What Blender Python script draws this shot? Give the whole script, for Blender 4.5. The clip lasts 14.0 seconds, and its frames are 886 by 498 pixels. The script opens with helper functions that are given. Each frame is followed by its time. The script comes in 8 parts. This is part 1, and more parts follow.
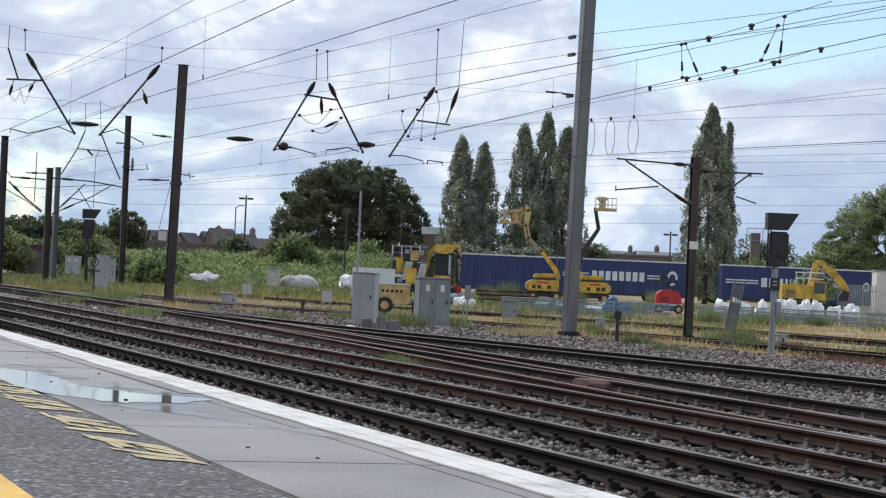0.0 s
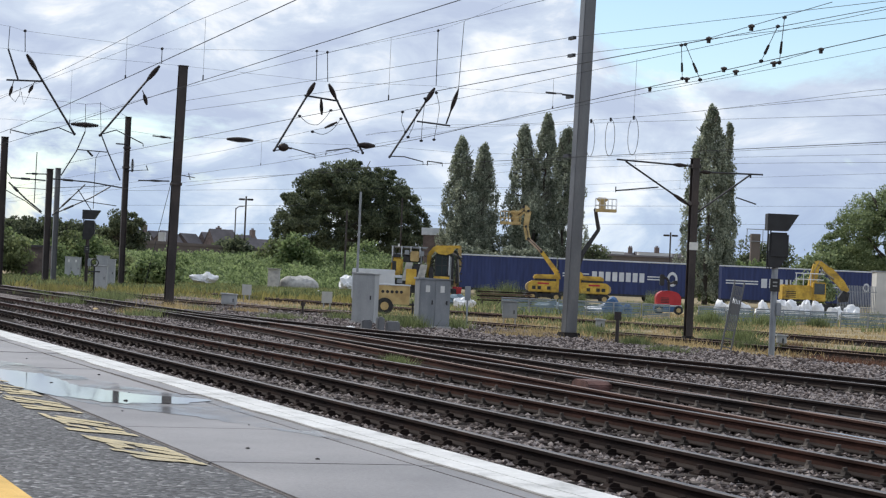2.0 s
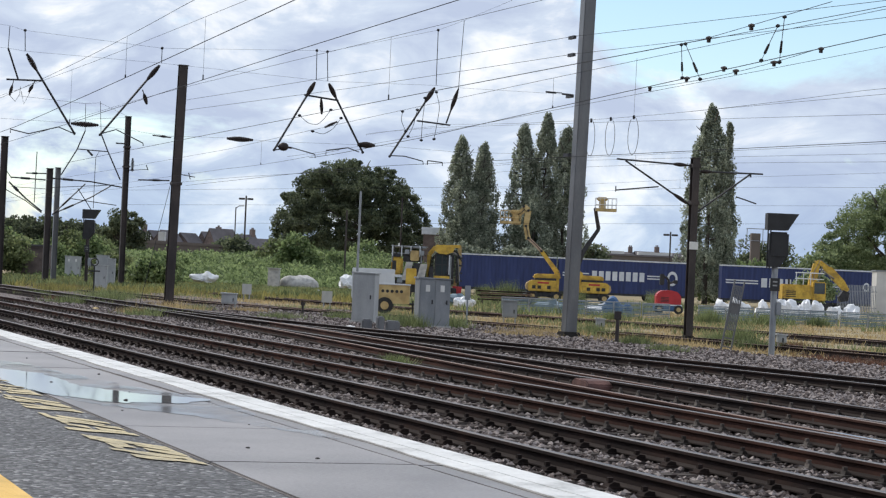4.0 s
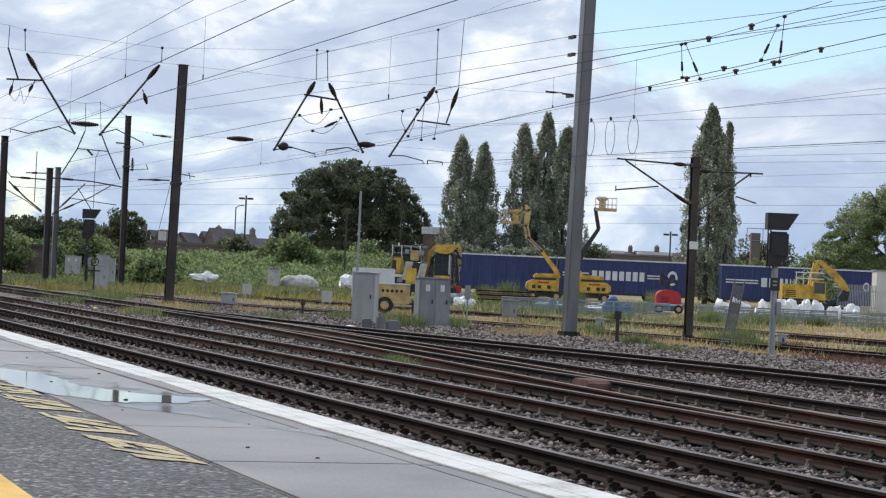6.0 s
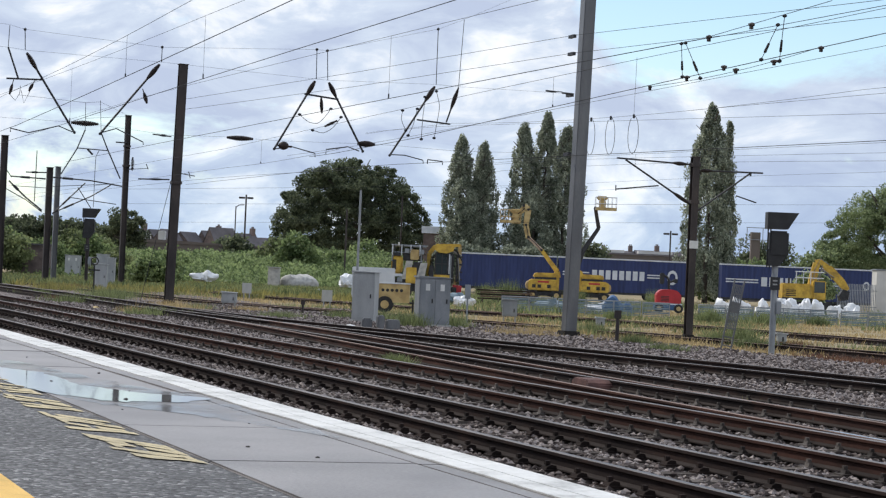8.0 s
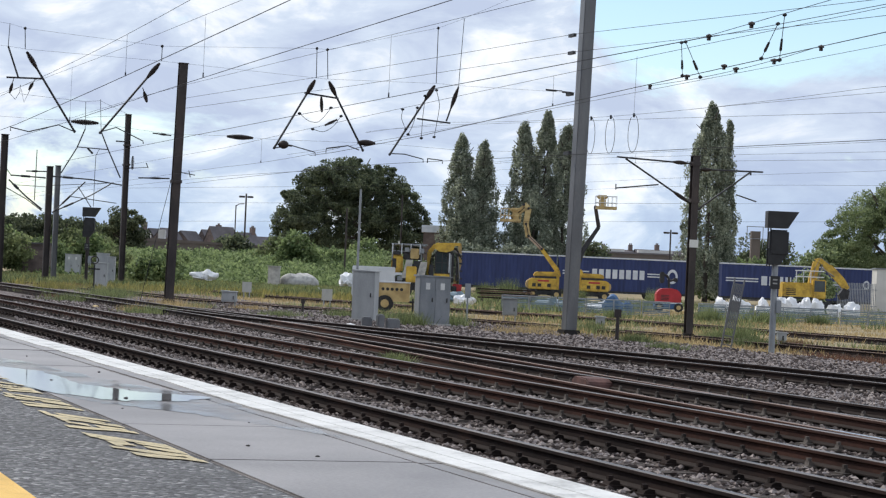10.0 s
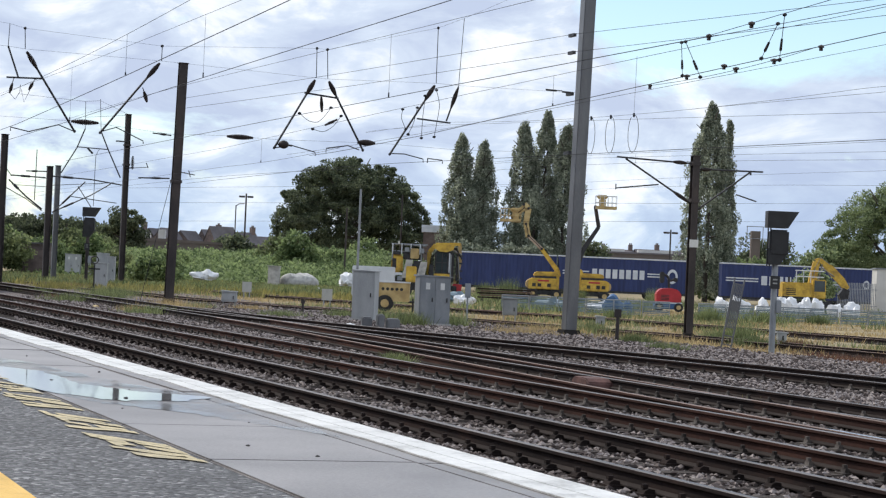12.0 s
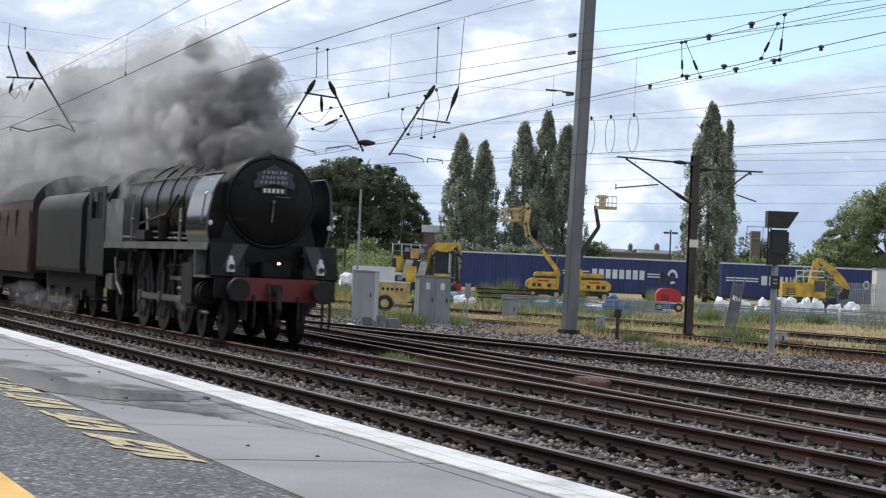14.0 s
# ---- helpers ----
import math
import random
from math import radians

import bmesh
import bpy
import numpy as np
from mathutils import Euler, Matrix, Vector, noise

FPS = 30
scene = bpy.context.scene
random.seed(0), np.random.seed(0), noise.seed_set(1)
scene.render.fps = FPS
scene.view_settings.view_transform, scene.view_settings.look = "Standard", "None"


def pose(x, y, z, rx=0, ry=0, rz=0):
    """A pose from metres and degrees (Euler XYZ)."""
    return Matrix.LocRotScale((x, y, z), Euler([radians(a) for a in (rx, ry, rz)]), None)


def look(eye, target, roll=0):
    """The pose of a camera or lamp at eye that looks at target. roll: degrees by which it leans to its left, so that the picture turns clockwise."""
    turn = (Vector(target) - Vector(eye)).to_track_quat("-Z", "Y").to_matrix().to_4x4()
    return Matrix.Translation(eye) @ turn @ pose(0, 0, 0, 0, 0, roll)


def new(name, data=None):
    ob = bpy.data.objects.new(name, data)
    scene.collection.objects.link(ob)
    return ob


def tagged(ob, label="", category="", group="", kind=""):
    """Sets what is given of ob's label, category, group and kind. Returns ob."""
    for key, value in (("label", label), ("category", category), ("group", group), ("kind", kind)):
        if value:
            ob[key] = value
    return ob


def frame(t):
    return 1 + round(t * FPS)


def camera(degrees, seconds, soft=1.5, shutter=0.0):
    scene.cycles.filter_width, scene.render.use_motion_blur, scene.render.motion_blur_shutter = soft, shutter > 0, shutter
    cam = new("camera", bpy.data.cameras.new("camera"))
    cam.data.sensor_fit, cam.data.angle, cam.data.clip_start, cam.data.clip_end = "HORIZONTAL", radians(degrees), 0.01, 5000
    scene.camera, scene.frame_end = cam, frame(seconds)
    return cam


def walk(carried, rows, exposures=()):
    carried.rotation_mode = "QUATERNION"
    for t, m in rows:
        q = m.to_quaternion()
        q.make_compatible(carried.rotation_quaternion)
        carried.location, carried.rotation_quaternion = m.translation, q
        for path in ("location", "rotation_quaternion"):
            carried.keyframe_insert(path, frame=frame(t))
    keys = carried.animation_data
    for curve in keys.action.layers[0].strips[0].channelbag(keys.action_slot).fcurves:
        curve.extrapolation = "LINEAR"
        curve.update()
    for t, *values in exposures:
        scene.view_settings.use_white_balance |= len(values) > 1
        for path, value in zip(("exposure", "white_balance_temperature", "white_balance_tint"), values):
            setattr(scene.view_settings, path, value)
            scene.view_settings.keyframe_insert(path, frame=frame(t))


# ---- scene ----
cam = camera(22.10, 14.0, soft=1.25, shutter=0.15)
EYE = Vector((0.0, 0.0, 1.557))
TURN = radians(71.279)            # the view's turn from +Y towards -X
AHEAD = Vector((-math.sin(TURN), math.cos(TURN), 0))
ASIDE = Vector((math.cos(TURN), math.sin(TURN), 0))


def aim(lift):
    tilt = radians(0.6116 + lift)
    return look(EYE, EYE + AHEAD * math.cos(tilt) + Vector((0, 0, math.sin(tilt))), 2.531)


# the tripod sinks a little: time, degrees of lift
LIFTS = [(0.0, .047), (0.5, .037), (1.0, .037), (1.5, .044), (2.0, .068), (2.5, .068), (3.0, .069), (4.2, .05), (5.5, .034), (6.0, .046),
         (6.5, .068), (7.0, .045), (7.5, .037), (8.0, .029), (9.2, .012), (10.5, .0), (14.0, .0)]
walk(cam, [(t, aim(a)) for t, a in LIFTS], [(0.0, -.07), (6.0, -.06), (8.2, -.05), (10.4, .0), (12.0, .04), (14.0, .04)])

# ---------------------------------------------------------------- light
SUN_DIR = Vector((-0.84, -0.54, 1.05)).normalized()
world = bpy.data.worlds.new("sky")
scene.world = world
world.use_nodes = True
wn, wl = world.node_tree.nodes, world.node_tree.links
wn.clear()
w_out = wn.new("ShaderNodeOutputWorld")
w_bg = wn.new("ShaderNodeBackground")
w_sky = wn.new("ShaderNodeTexSky")
w_sky.sky_type, w_sky.sun_disc = "NISHITA", False
w_sky.sun_elevation = math.asin(SUN_DIR.z)
w_sky.dust_density, w_sky.ozone_density = 0.15, 2.5
w_sky.sun_rotation = math.atan2(SUN_DIR.x, SUN_DIR.y)
w_co = wn.new("ShaderNodeTexCoord")
w_map = wn.new("ShaderNodeMapping")
w_map.inputs["Scale"].default_value = (1.0, 1.0, 2.2)
w_map.inputs["Location"].default_value = (0.37, 0.12, 0.0)
w_big = wn.new("ShaderNodeTexNoise")
w_big.inputs["Scale"].default_value, w_big.inputs["Detail"].default_value, w_big.inputs["Roughness"].default_value = 8.0, 9.0, 0.60
w_big.inputs["Distortion"].default_value = 0.4
w_cover = wn.new("ShaderNodeValToRGB")
w_cover.color_ramp.elements[0].position, w_cover.color_ramp.elements[1].position = 0.30, 0.40
w_shade = wn.new("ShaderNodeTexNoise")
w_shade.inputs["Scale"].default_value, w_shade.inputs["Detail"].default_value, w_shade.inputs["Roughness"].default_value = 15.0, 10.0, 0.58
w_shade.inputs["Distortion"].default_value = 0.5
w_tone = wn.new("ShaderNodeValToRGB")
w_tone.color_ramp.elements[0].position, w_tone.color_ramp.elements[0].color = 0.38, (0.54, 0.625, 0.81, 1)
w_tone.color_ramp.elements[1].position, w_tone.color_ramp.elements[1].color = 0.66, (1.14, 1.15, 1.16, 1)
w_mid = w_tone.color_ramp.elements.new(0.51)
w_mid.color = (0.68, 0.775, 0.925, 1)
w_dim = wn.new("ShaderNodeVectorMath")
w_dim.operation = "SCALE"
w_dim.inputs["Scale"].default_value = 0.15
w_mix = wn.new("ShaderNodeMix")
w_mix.data_type = "RGBA"
wl.new(w_co.outputs["Generated"], w_map.inputs["Vector"])
wl.new(w_map.outputs[0], w_big.inputs["Vector"])
wl.new(w_map.outputs[0], w_shade.inputs["Vector"])
wl.new(w_shade.outputs["Fac"], w_tone.inputs["Fac"])
wl.new(w_sky.outputs[0], w_dim.inputs[0])
# a blue gap in the cloud high above the yard
w_dot = wn.new("ShaderNodeVectorMath")
w_dot.operation = "DOT_PRODUCT"
w_dot.inputs[1].default_value = (-0.875, 0.440, 0.200)
w_gap = wn.new("ShaderNodeMapRange")
w_gap.inputs["From Min"].default_value, w_gap.inputs["From Max"].default_value = 0.9915, 0.9975
w_gap.inputs["To Min"].default_value, w_gap.inputs["To Max"].default_value = 0.0, 0.60
w_less = wn.new("ShaderNodeMath")
w_less.operation = "SUBTRACT"
wl.new(w_co.outputs["Generated"], w_dot.inputs[0])
wl.new(w_dot.outputs["Value"], w_gap.inputs["Value"])
wl.new(w_big.outputs["Fac"], w_less.inputs[0])
wl.new(w_gap.outputs[0], w_less.inputs[1])
wl.new(w_less.outputs[0], w_cover.inputs["Fac"])
wl.new(w_cover.outputs["Color"], w_mix.inputs["Factor"])
wl.new(w_dim.outputs[0], w_mix.inputs["A"])
# bluer, dimmer haze low over the horizon
w_sep = wn.new("ShaderNodeSeparateXYZ")
w_low = wn.new("ShaderNodeMapRange")
w_low.inputs["From Min"].default_value, w_low.inputs["From Max"].default_value = 0.015, 0.07
w_haze = wn.new("ShaderNodeMix")
w_haze.data_type = "RGBA"
w_haze.inputs["A"].default_value, w_haze.inputs["B"].default_value = (0.76, 0.84, 0.92, 1), (1.0, 1.0, 1.0, 1)
w_veil = wn.new("ShaderNodeMix")
w_veil.data_type, w_veil.blend_type = "RGBA", "MULTIPLY"
w_veil.inputs["Factor"].default_value = 1.0
wl.new(w_co.outputs["Generated"], w_sep.inputs[0])
wl.new(w_sep.outputs["Z"], w_low.inputs["Value"])
wl.new(w_low.outputs[0], w_haze.inputs["Factor"])
wl.new(w_tone.outputs["Color"], w_veil.inputs["A"])
wl.new(w_haze.outputs["Result"], w_veil.inputs["B"])
wl.new(w_veil.outputs["Result"], w_mix.inputs["B"])
wl.new(w_mix.outputs["Result"], w_bg.inputs["Color"])
w_bg.inputs["Strength"].default_value = 1.03
wl.new(w_bg.outputs[0], w_out.inputs[0])

sun = new("sun", bpy.data.lights.new("sun", "SUN"))
sun.data.energy, sun.data.angle, sun.data.color = 2.75, radians(1.2), (1.0, 0.95, 0.87)
sun.matrix_world = look(SUN_DIR * 50, (0, 0, 0))
scene.view_settings.exposure = 0.0
scene.cycles.transparent_max_bounces = 40


# ---------------------------------------------------------------- materials
def material(name, stops, scale=4.0, rough=0.7, metal=0.0, bump=0.0, fine=40.0, stretch=(1, 1, 1), by_object=0.0, by_island=0.0, spec=0.5, grain=0.25):
    """Noise-driven colour between the stops, a finer grain over it, and relief."""
    m = bpy.data.materials.new(name)
    m.use_nodes = True
    n, l = m.node_tree.nodes, m.node_tree.links
    b = n["Principled BSDF"]
    b.inputs["Roughness"].default_value, b.inputs["Metallic"].default_value = rough, metal
    b.inputs["Specular IOR Level"].default_value = spec
    co = n.new("ShaderNodeTexCoord")
    mp = n.new("ShaderNodeMapping")
    mp.inputs["Scale"].default_value = stretch
    l.new(co.outputs["Object"], mp.inputs["Vector"])
    a = n.new("ShaderNodeTexNoise")
    a.inputs["Scale"].default_value, a.inputs["Detail"].default_value = scale, 5.0
    g = n.new("ShaderNodeTexNoise")
    g.inputs["Scale"].default_value, g.inputs["Detail"].default_value = fine, 3.0
    l.new(mp.outputs[0], a.inputs["Vector"])
    l.new(mp.outputs[0], g.inputs["Vector"])
    ramp = n.new("ShaderNodeValToRGB")
    ramp.color_ramp.elements[0].position, ramp.color_ramp.elements[1].position = 0.28, 0.72
    ramp.color_ramp.elements[0].color, ramp.color_ramp.elements[1].color = (*stops[0], 1), (*stops[-1], 1)
    for k, s in enumerate(stops[1:-1]):
        ramp.color_ramp.elements.new(0.28 + 0.44 * (k + 1) / (len(stops) - 1)).color = (*s, 1)
    fac = n.new("ShaderNodeMath")
    fac.operation = "MULTIPLY_ADD"
    fac.inputs[1].default_value = grain
    l.new(g.outputs["Fac"], fac.inputs[0])
    l.new(a.outputs["Fac"], fac.inputs[2])
    shift = n.new("ShaderNodeMath")
    shift.operation = "SUBTRACT"
    shift.inputs[1].default_value = grain * 0.5
    l.new(fac.outputs[0], shift.inputs[0])
    last = shift
    for amount, kind, out in ((by_object, "ShaderNodeObjectInfo", "Random"), (by_island, "ShaderNodeNewGeometry", "Random Per Island")):
        if amount:
            src = n.new(kind)
            add = n.new("ShaderNodeMath")
            add.operation = "MULTIPLY_ADD"
            add.inputs[1].default_value = amount
            l.new(src.outputs[out], add.inputs[0])
            l.new(last.outputs[0], add.inputs[2])
            off = n.new("ShaderNodeMath")
            off.operation = "SUBTRACT"
            off.inputs[1].default_value = amount * 0.5
            l.new(add.outputs[0], off.inputs[0])
            last = off
    l.new(last.outputs[0], ramp.inputs["Fac"])
    l.new(ramp.outputs["Color"], b.inputs["Base Color"])
    if bump:
        bp = n.new("ShaderNodeBump")
        bp.inputs["Strength"].default_value, bp.inputs["Distance"].default_value = bump, 0.02
        l.new(g.outputs["Fac"], bp.inputs["Height"])
        l.new(bp.outputs[0], b.inputs["Normal"])
    return m


def leaf_material(name, dark, light):
    m = material(name, (dark, light), scale=0.35, rough=0.55, fine=3.0, by_island=0.55, spec=0.25)
    n, l = m.node_tree.nodes, m.node_tree.links
    b, out = n["Principled BSDF"], n["Material Output"]
    ramp = next(k for k in n if k.type == "VALTORGB")
    thin = n.new("ShaderNodeBsdfTranslucent")
    mix = n.new("ShaderNodeMixShader")
    mix.inputs["Fac"].default_value = 0.48
    l.new(ramp.outputs["Color"], thin.inputs["Color"])
    l.new(b.outputs[0], mix.inputs[1])
    l.new(thin.outputs[0], mix.inputs[2])
    l.new(mix.outputs[0], out.inputs["Surface"])
    return m


def pebble_material(name, stops, scale, rough, relief, patch=.35):
    """Tight-packed grains, each with a tone of its own, over broad stains."""
    m = bpy.data.materials.new(name)
    m.use_nodes = True
    n, l = m.node_tree.nodes, m.node_tree.links
    b = n["Principled BSDF"]
    b.inputs["Roughness"].default_value = rough
    co = n.new("ShaderNodeTexCoord")
    cell = n.new("ShaderNodeTexVoronoi")
    cell.inputs["Scale"].default_value = scale
    wide = n.new("ShaderNodeTexNoise")
    wide.inputs["Scale"].default_value, wide.inputs["Detail"].default_value = 1.1, 5.0
    l.new(co.outputs["Object"], cell.inputs["Vector"])
    l.new(co.outputs["Object"], wide.inputs["Vector"])
    grey = n.new("ShaderNodeSeparateColor")
    l.new(cell.outputs["Color"], grey.inputs[0])
    add = n.new("ShaderNodeMath")
    add.operation = "MULTIPLY_ADD"
    add.inputs[1].default_value = patch * 2
    sub = n.new("ShaderNodeMath")
    sub.operation = "SUBTRACT"
    sub.inputs[1].default_value = patch
    l.new(wide.outputs["Fac"], add.inputs[0])
    l.new(grey.outputs[0], add.inputs[2])
    l.new(add.outputs[0], sub.inputs[0])
    ramp = n.new("ShaderNodeValToRGB")
    ramp.color_ramp.elements[0].position, ramp.color_ramp.elements[0].color = 0.0, (*stops[0], 1)
    ramp.color_ramp.elements[1].position, ramp.color_ramp.elements[1].color = 1.0, (*stops[-1], 1)
    for k, s in enumerate(stops[1:-1]):
        ramp.color_ramp.elements.new((.55, .88)[k] if len(stops) == 4 else .6).color = (*s, 1)
    l.new(sub.outputs[0], ramp.inputs["Fac"])
    l.new(ramp.outputs["Color"], b.inputs["Base Color"])
    bp = n.new("ShaderNodeBump")
    bp.inputs["Strength"].default_value, bp.inputs["Distance"].default_value = relief, .5 / scale
    bp.invert = True
    l.new(cell.outputs["Distance"], bp.inputs["Height"])
    l.new(bp.outputs[0], b.inputs["Normal"])
    return m


M = {}
M["ballast"] = pebble_material("ballast", ((.040, .031, .029), (.112, .09, .083), (.185, .153, .142), (.33, .295, .28)), 20, .95, .9)
M["stone"] = material("ballast_stone", ((.055, .041, .038), (.14, .111, .102), (.33, .285, .268)), 2.0, .9, by_island=.8, fine=30)
M["asphalt"] = pebble_material("asphalt", ((.028, .028, .031), (.085, .086, .092), (.15, .15, .157), (.36, .36, .36)), 62, .75, .9, .12)
M["coping"] = material("coping_slab", ((.168, .156, .153), (.23, .214, .211), (.292, .273, .269)), 1.6, .42, bump=.2, fine=70, by_object=.3, grain=.7)
M["white_line"] = material("white_line_paint", ((.40, .40, .39), (.62, .62, .61), (.72, .72, .71)), 5.0, .6, bump=.15, fine=50, grain=.5)
M["yellow_line"] = material("yellow_line_paint", ((.55, .33, .06), (.75, .46, .10), (.80, .52, .14)), 5.0, .6, bump=.3, fine=90)
M["worn_yellow"] = material("worn_yellow_paint", ((.33, .29, .20), (.50, .42, .25), (.60, .51, .32)), 7.0, .7, bump=.3, fine=90, grain=.8)
M["rail_side"] = material("rusty_rail", ((.014, .010, .010), (.026, .018, .017), (.05, .030, .025)), 3.0, .8, .0, bump=.2, stretch=(.3, 1, 1), spec=.12)
M["rail_top"] = material("polished_rail", ((.085, .075, .072), (.165, .148, .143)), 2.0, .46, .7, stretch=(.2, 1, 1))
M["bright_head"] = material("bright_worn_steel", ((.42, .43, .45), (.60, .61, .63)), 2.0, .3, .9, stretch=(.2, 1, 1))
M["rail_rust"] = material("red_brown_rail", ((.022, .013, .011), (.052, .026, .021), (.10, .047, .035)), 2.0, .8, .0, stretch=(.3, 1, 1), spec=.12)
M["rail_foot"] = material("dusty_rail_foot", ((.022, .017, .016), (.048, .038, .034)), 4.0, .9, stretch=(.4, 1, 1), spec=.12)
M["rust_top"] = material("brown_rail_head", ((.12, .075, .055), (.20, .13, .10)), 3.0, .5, .6, stretch=(.2, 1, 1))
M["cover_rust"] = material("rust_brown_iron", ((.05, .024, .022), (.10, .045, .038), (.15, .072, .06)), 4.0, .8, bump=.4, fine=25)
M["sleeper"] = material("sleeper_timber", ((.030, .025, .023), (.066, .055, .05), (.12, .104, .094)), 3.0, .9, bump=.5, by_object=.4, stretch=(2, .6, 2), spec=.15)
M["chair"] = material("chair_iron", ((.016, .012, .011), (.04, .028, .025)), 6.0, .9, .0, by_object=.3, spec=.12)
M["clip"] = material("dusty_clip", ((.03, .024, .021), (.13, .112, .10)), 6.0, .7, by_object=.6, spec=.3)
M["mast_brown"] = material("weathered_steel", ((.024, .019, .019), (.044, .035, .033), (.075, .056, .048)), 2.5, .55, .0, bump=.1, spec=.35, stretch=(1, 1, .3))
M["mast_grey"] = material("galvanised_steel", ((.07, .072, .078), (.105, .108, .115), (.17, .172, .175)), 2.0, .38, .1, bump=.06, spec=.9, stretch=(1, 1, .25))
M["wire"] = material("wire", ((.022, .022, .026), (.045, .045, .05)), 3.0, .7, .1, spec=.25)
M["insulator"] = material("insulator", ((.022, .018, .017), (.05, .036, .032)), 8.0, .5, spec=.2)
M["dark_steel"] = material("dark_steel", ((.02, .02, .022), (.05, .05, .055)), 4.0, .5, .4)
M["cab_grey"] = material("cabinet_paint", ((.30, .31, .315), (.38, .39, .39), (.45, .46, .46)), 2.5, .5, bump=.05, by_object=.2, stretch=(1, 1, .4))
M["slate_grey"] = material("blue_grey_cabinet_paint", ((.17, .185, .20), (.225, .24, .255), (.29, .30, .31)), 2.5, .5, bump=.05, stretch=(1, 1, .4))
M["concrete"] = material("concrete", ((.30, .30, .29), (.42, .41, .39), (.52, .51, .48)), 4.0, .85, bump=.3)
M["white_plastic"] = material("white_sheet", ((.6, .61, .63), (.82, .83, .84)), 3.0, .5, bump=.4, fine=9)
M["black"] = material("signal_black", ((.012, .012, .013), (.028, .028, .03)), 3.0, .55)
M["lorry_blue"] = material("blue_curtain", ((.011, .021, .080), (.017, .031, .115), (.027, .045, .15)), .8, .6, bump=.2, fine=3, stretch=(3, 1, .3))
M["lorry_top"] = material("pale_roof_rail", ((.55, .58, .62), (.7, .72, .75)), 2.0, .4, .3)
M["letter"] = material("faded_white_paint", ((.5, .53, .58), (.68, .70, .73)), 1.5, .6)
M["plant_yellow"] = material("machine_yellow", ((.32, .20, .035), (.54, .34, .04), (.68, .46, .07)), 1.4, .45, bump=.15, fine=5, grain=.6)
M["dirty_yellow"] = material("dusty_yellow", ((.26, .18, .08), (.46, .33, .14), (.58, .45, .22)), 2.0, .6, bump=.1)
M["boom_primer"] = material("pale_pink_primer", ((.42, .30, .22), (.58, .44, .34)), 2.0, .5)
M["tyre"] = material("tyre", ((.015, .015, .016), (.04, .04, .04)), 5.0, .85)
M["glass"] = material("dark_glass", ((.012, .018, .02), (.03, .045, .05)), 1.0, .08, spec=.8)
M["red_paint"] = material("red_paint", ((.36, .015, .02), (.5, .025, .035)), 2.0, .4)
M["blue_paint"] = material("blue_paint", ((.02, .07, .18), (.05, .13, .28)), 2.0, .5)
M["barrier_blue"] = material("pale_blue_netting", ((.09, .14, .18), (.17, .23, .27), (.28, .33, .36)), 1.2, .7, bump=.3, fine=9)
M["fence_grey"] = material("galvanised_fence", ((.20, .22, .24), (.33, .35, .38)), 1.5, .55, .3)
M["brick"] = material("brick", ((.10, .078, .074), (.155, .118, .108), (.20, .155, .14)), 2.0, .9)
# dark brick of the added wall that train sides and rails reflect
M["brick_dark"] = material("dark_backdrop_brick", ((.035, .024, .02), (.07, .048, .04)), 2.0, .95)
M["brown_wall"] = material("brown_cladding", ((.115, .095, .085), (.15, .125, .11)), .5, .8)
M["slate"] = material("slate_roof", ((.10, .092, .098), (.17, .158, .165)), .6, .95, by_object=.4, spec=.1)
M["pale_wall"] = material("pale_render", ((.5, .49, .47), (.64, .63, .6)), .7, .85)
M["bark"] = material("bark", ((.05, .042, .035), (.12, .10, .085)), 3.0, .95, bump=.5)
M["leaf_dark"] = leaf_material("dark_leaves", (.052, .068, .042), (.19, .22, .125))
M["leaf_poplar"] = leaf_material("poplar_leaves", (.13, .155, .11), (.46, .49, .38))
M["leaf_birch"] = leaf_material("birch_leaves", (.11, .155, .07), (.36, .42, .22))
M["leaf_bramble"] = leaf_material("bramble_leaves", (.095, .138, .056), (.33, .405, .18))
M["weed"] = leaf_material("weed_leaves", (.085, .110, .048), (.27, .31, .14))
M["dry_grass"] = leaf_material("dry_grass", (.27, .20, .10), (.56, .435, .225))
M["sorrel"] = leaf_material("red_brown_weeds", (.085, .045, .032), (.24, .13, .09))
M["ragwort"] = leaf_material("yellow_flowers", (.15, .15, .055), (.36, .32, .11))
M["loco_black"] = material("loco_black_paint", ((.009, .008, .0075), (.013, .012, .011), (.020, .018, .017)), 1.5, .36, bump=.08, fine=6, spec=.12)
M["loco_green"] = material("loco_green_paint", ((.005, .006, .0045), (.010, .011, .0085), (.024, .023, .019)), 2.2, .32, bump=.1, fine=9, spec=.24, grain=.5)
M["deflector"] = material("polished_black_plate", ((.010, .011, .011), (.022, .023, .024)), 2.0, .13, bump=.05, fine=4, spec=1.0)
M["loco_matt"] = material("smokebox_black", ((.007, .007, .007), (.016, .015, .015)), 2.5, .5, bump=.12, spec=.2)
M["tender_side"] = material("dusty_dark_green", ((.016, .016, .014), (.027, .027, .024), (.04, .039, .035)), 1.2, .55, bump=.05, spec=.2)
M["frame_soot"] = material("sooty_iron", ((.009, .008, .008), (.030, .026, .024)), 3.0, .6, .0, bump=.2, spec=.25)
M["rod_steel"] = material("bright_rod_steel", ((.12, .115, .11), (.30, .29, .28)), 3.0, .35, .6)
# far paler than the loco's black: sheen of lit edges put into the colour
M["running_edge"] = material("sheen_grey", ((.10, .10, .095), (.22, .22, .20)), 2.0, .4, .2)
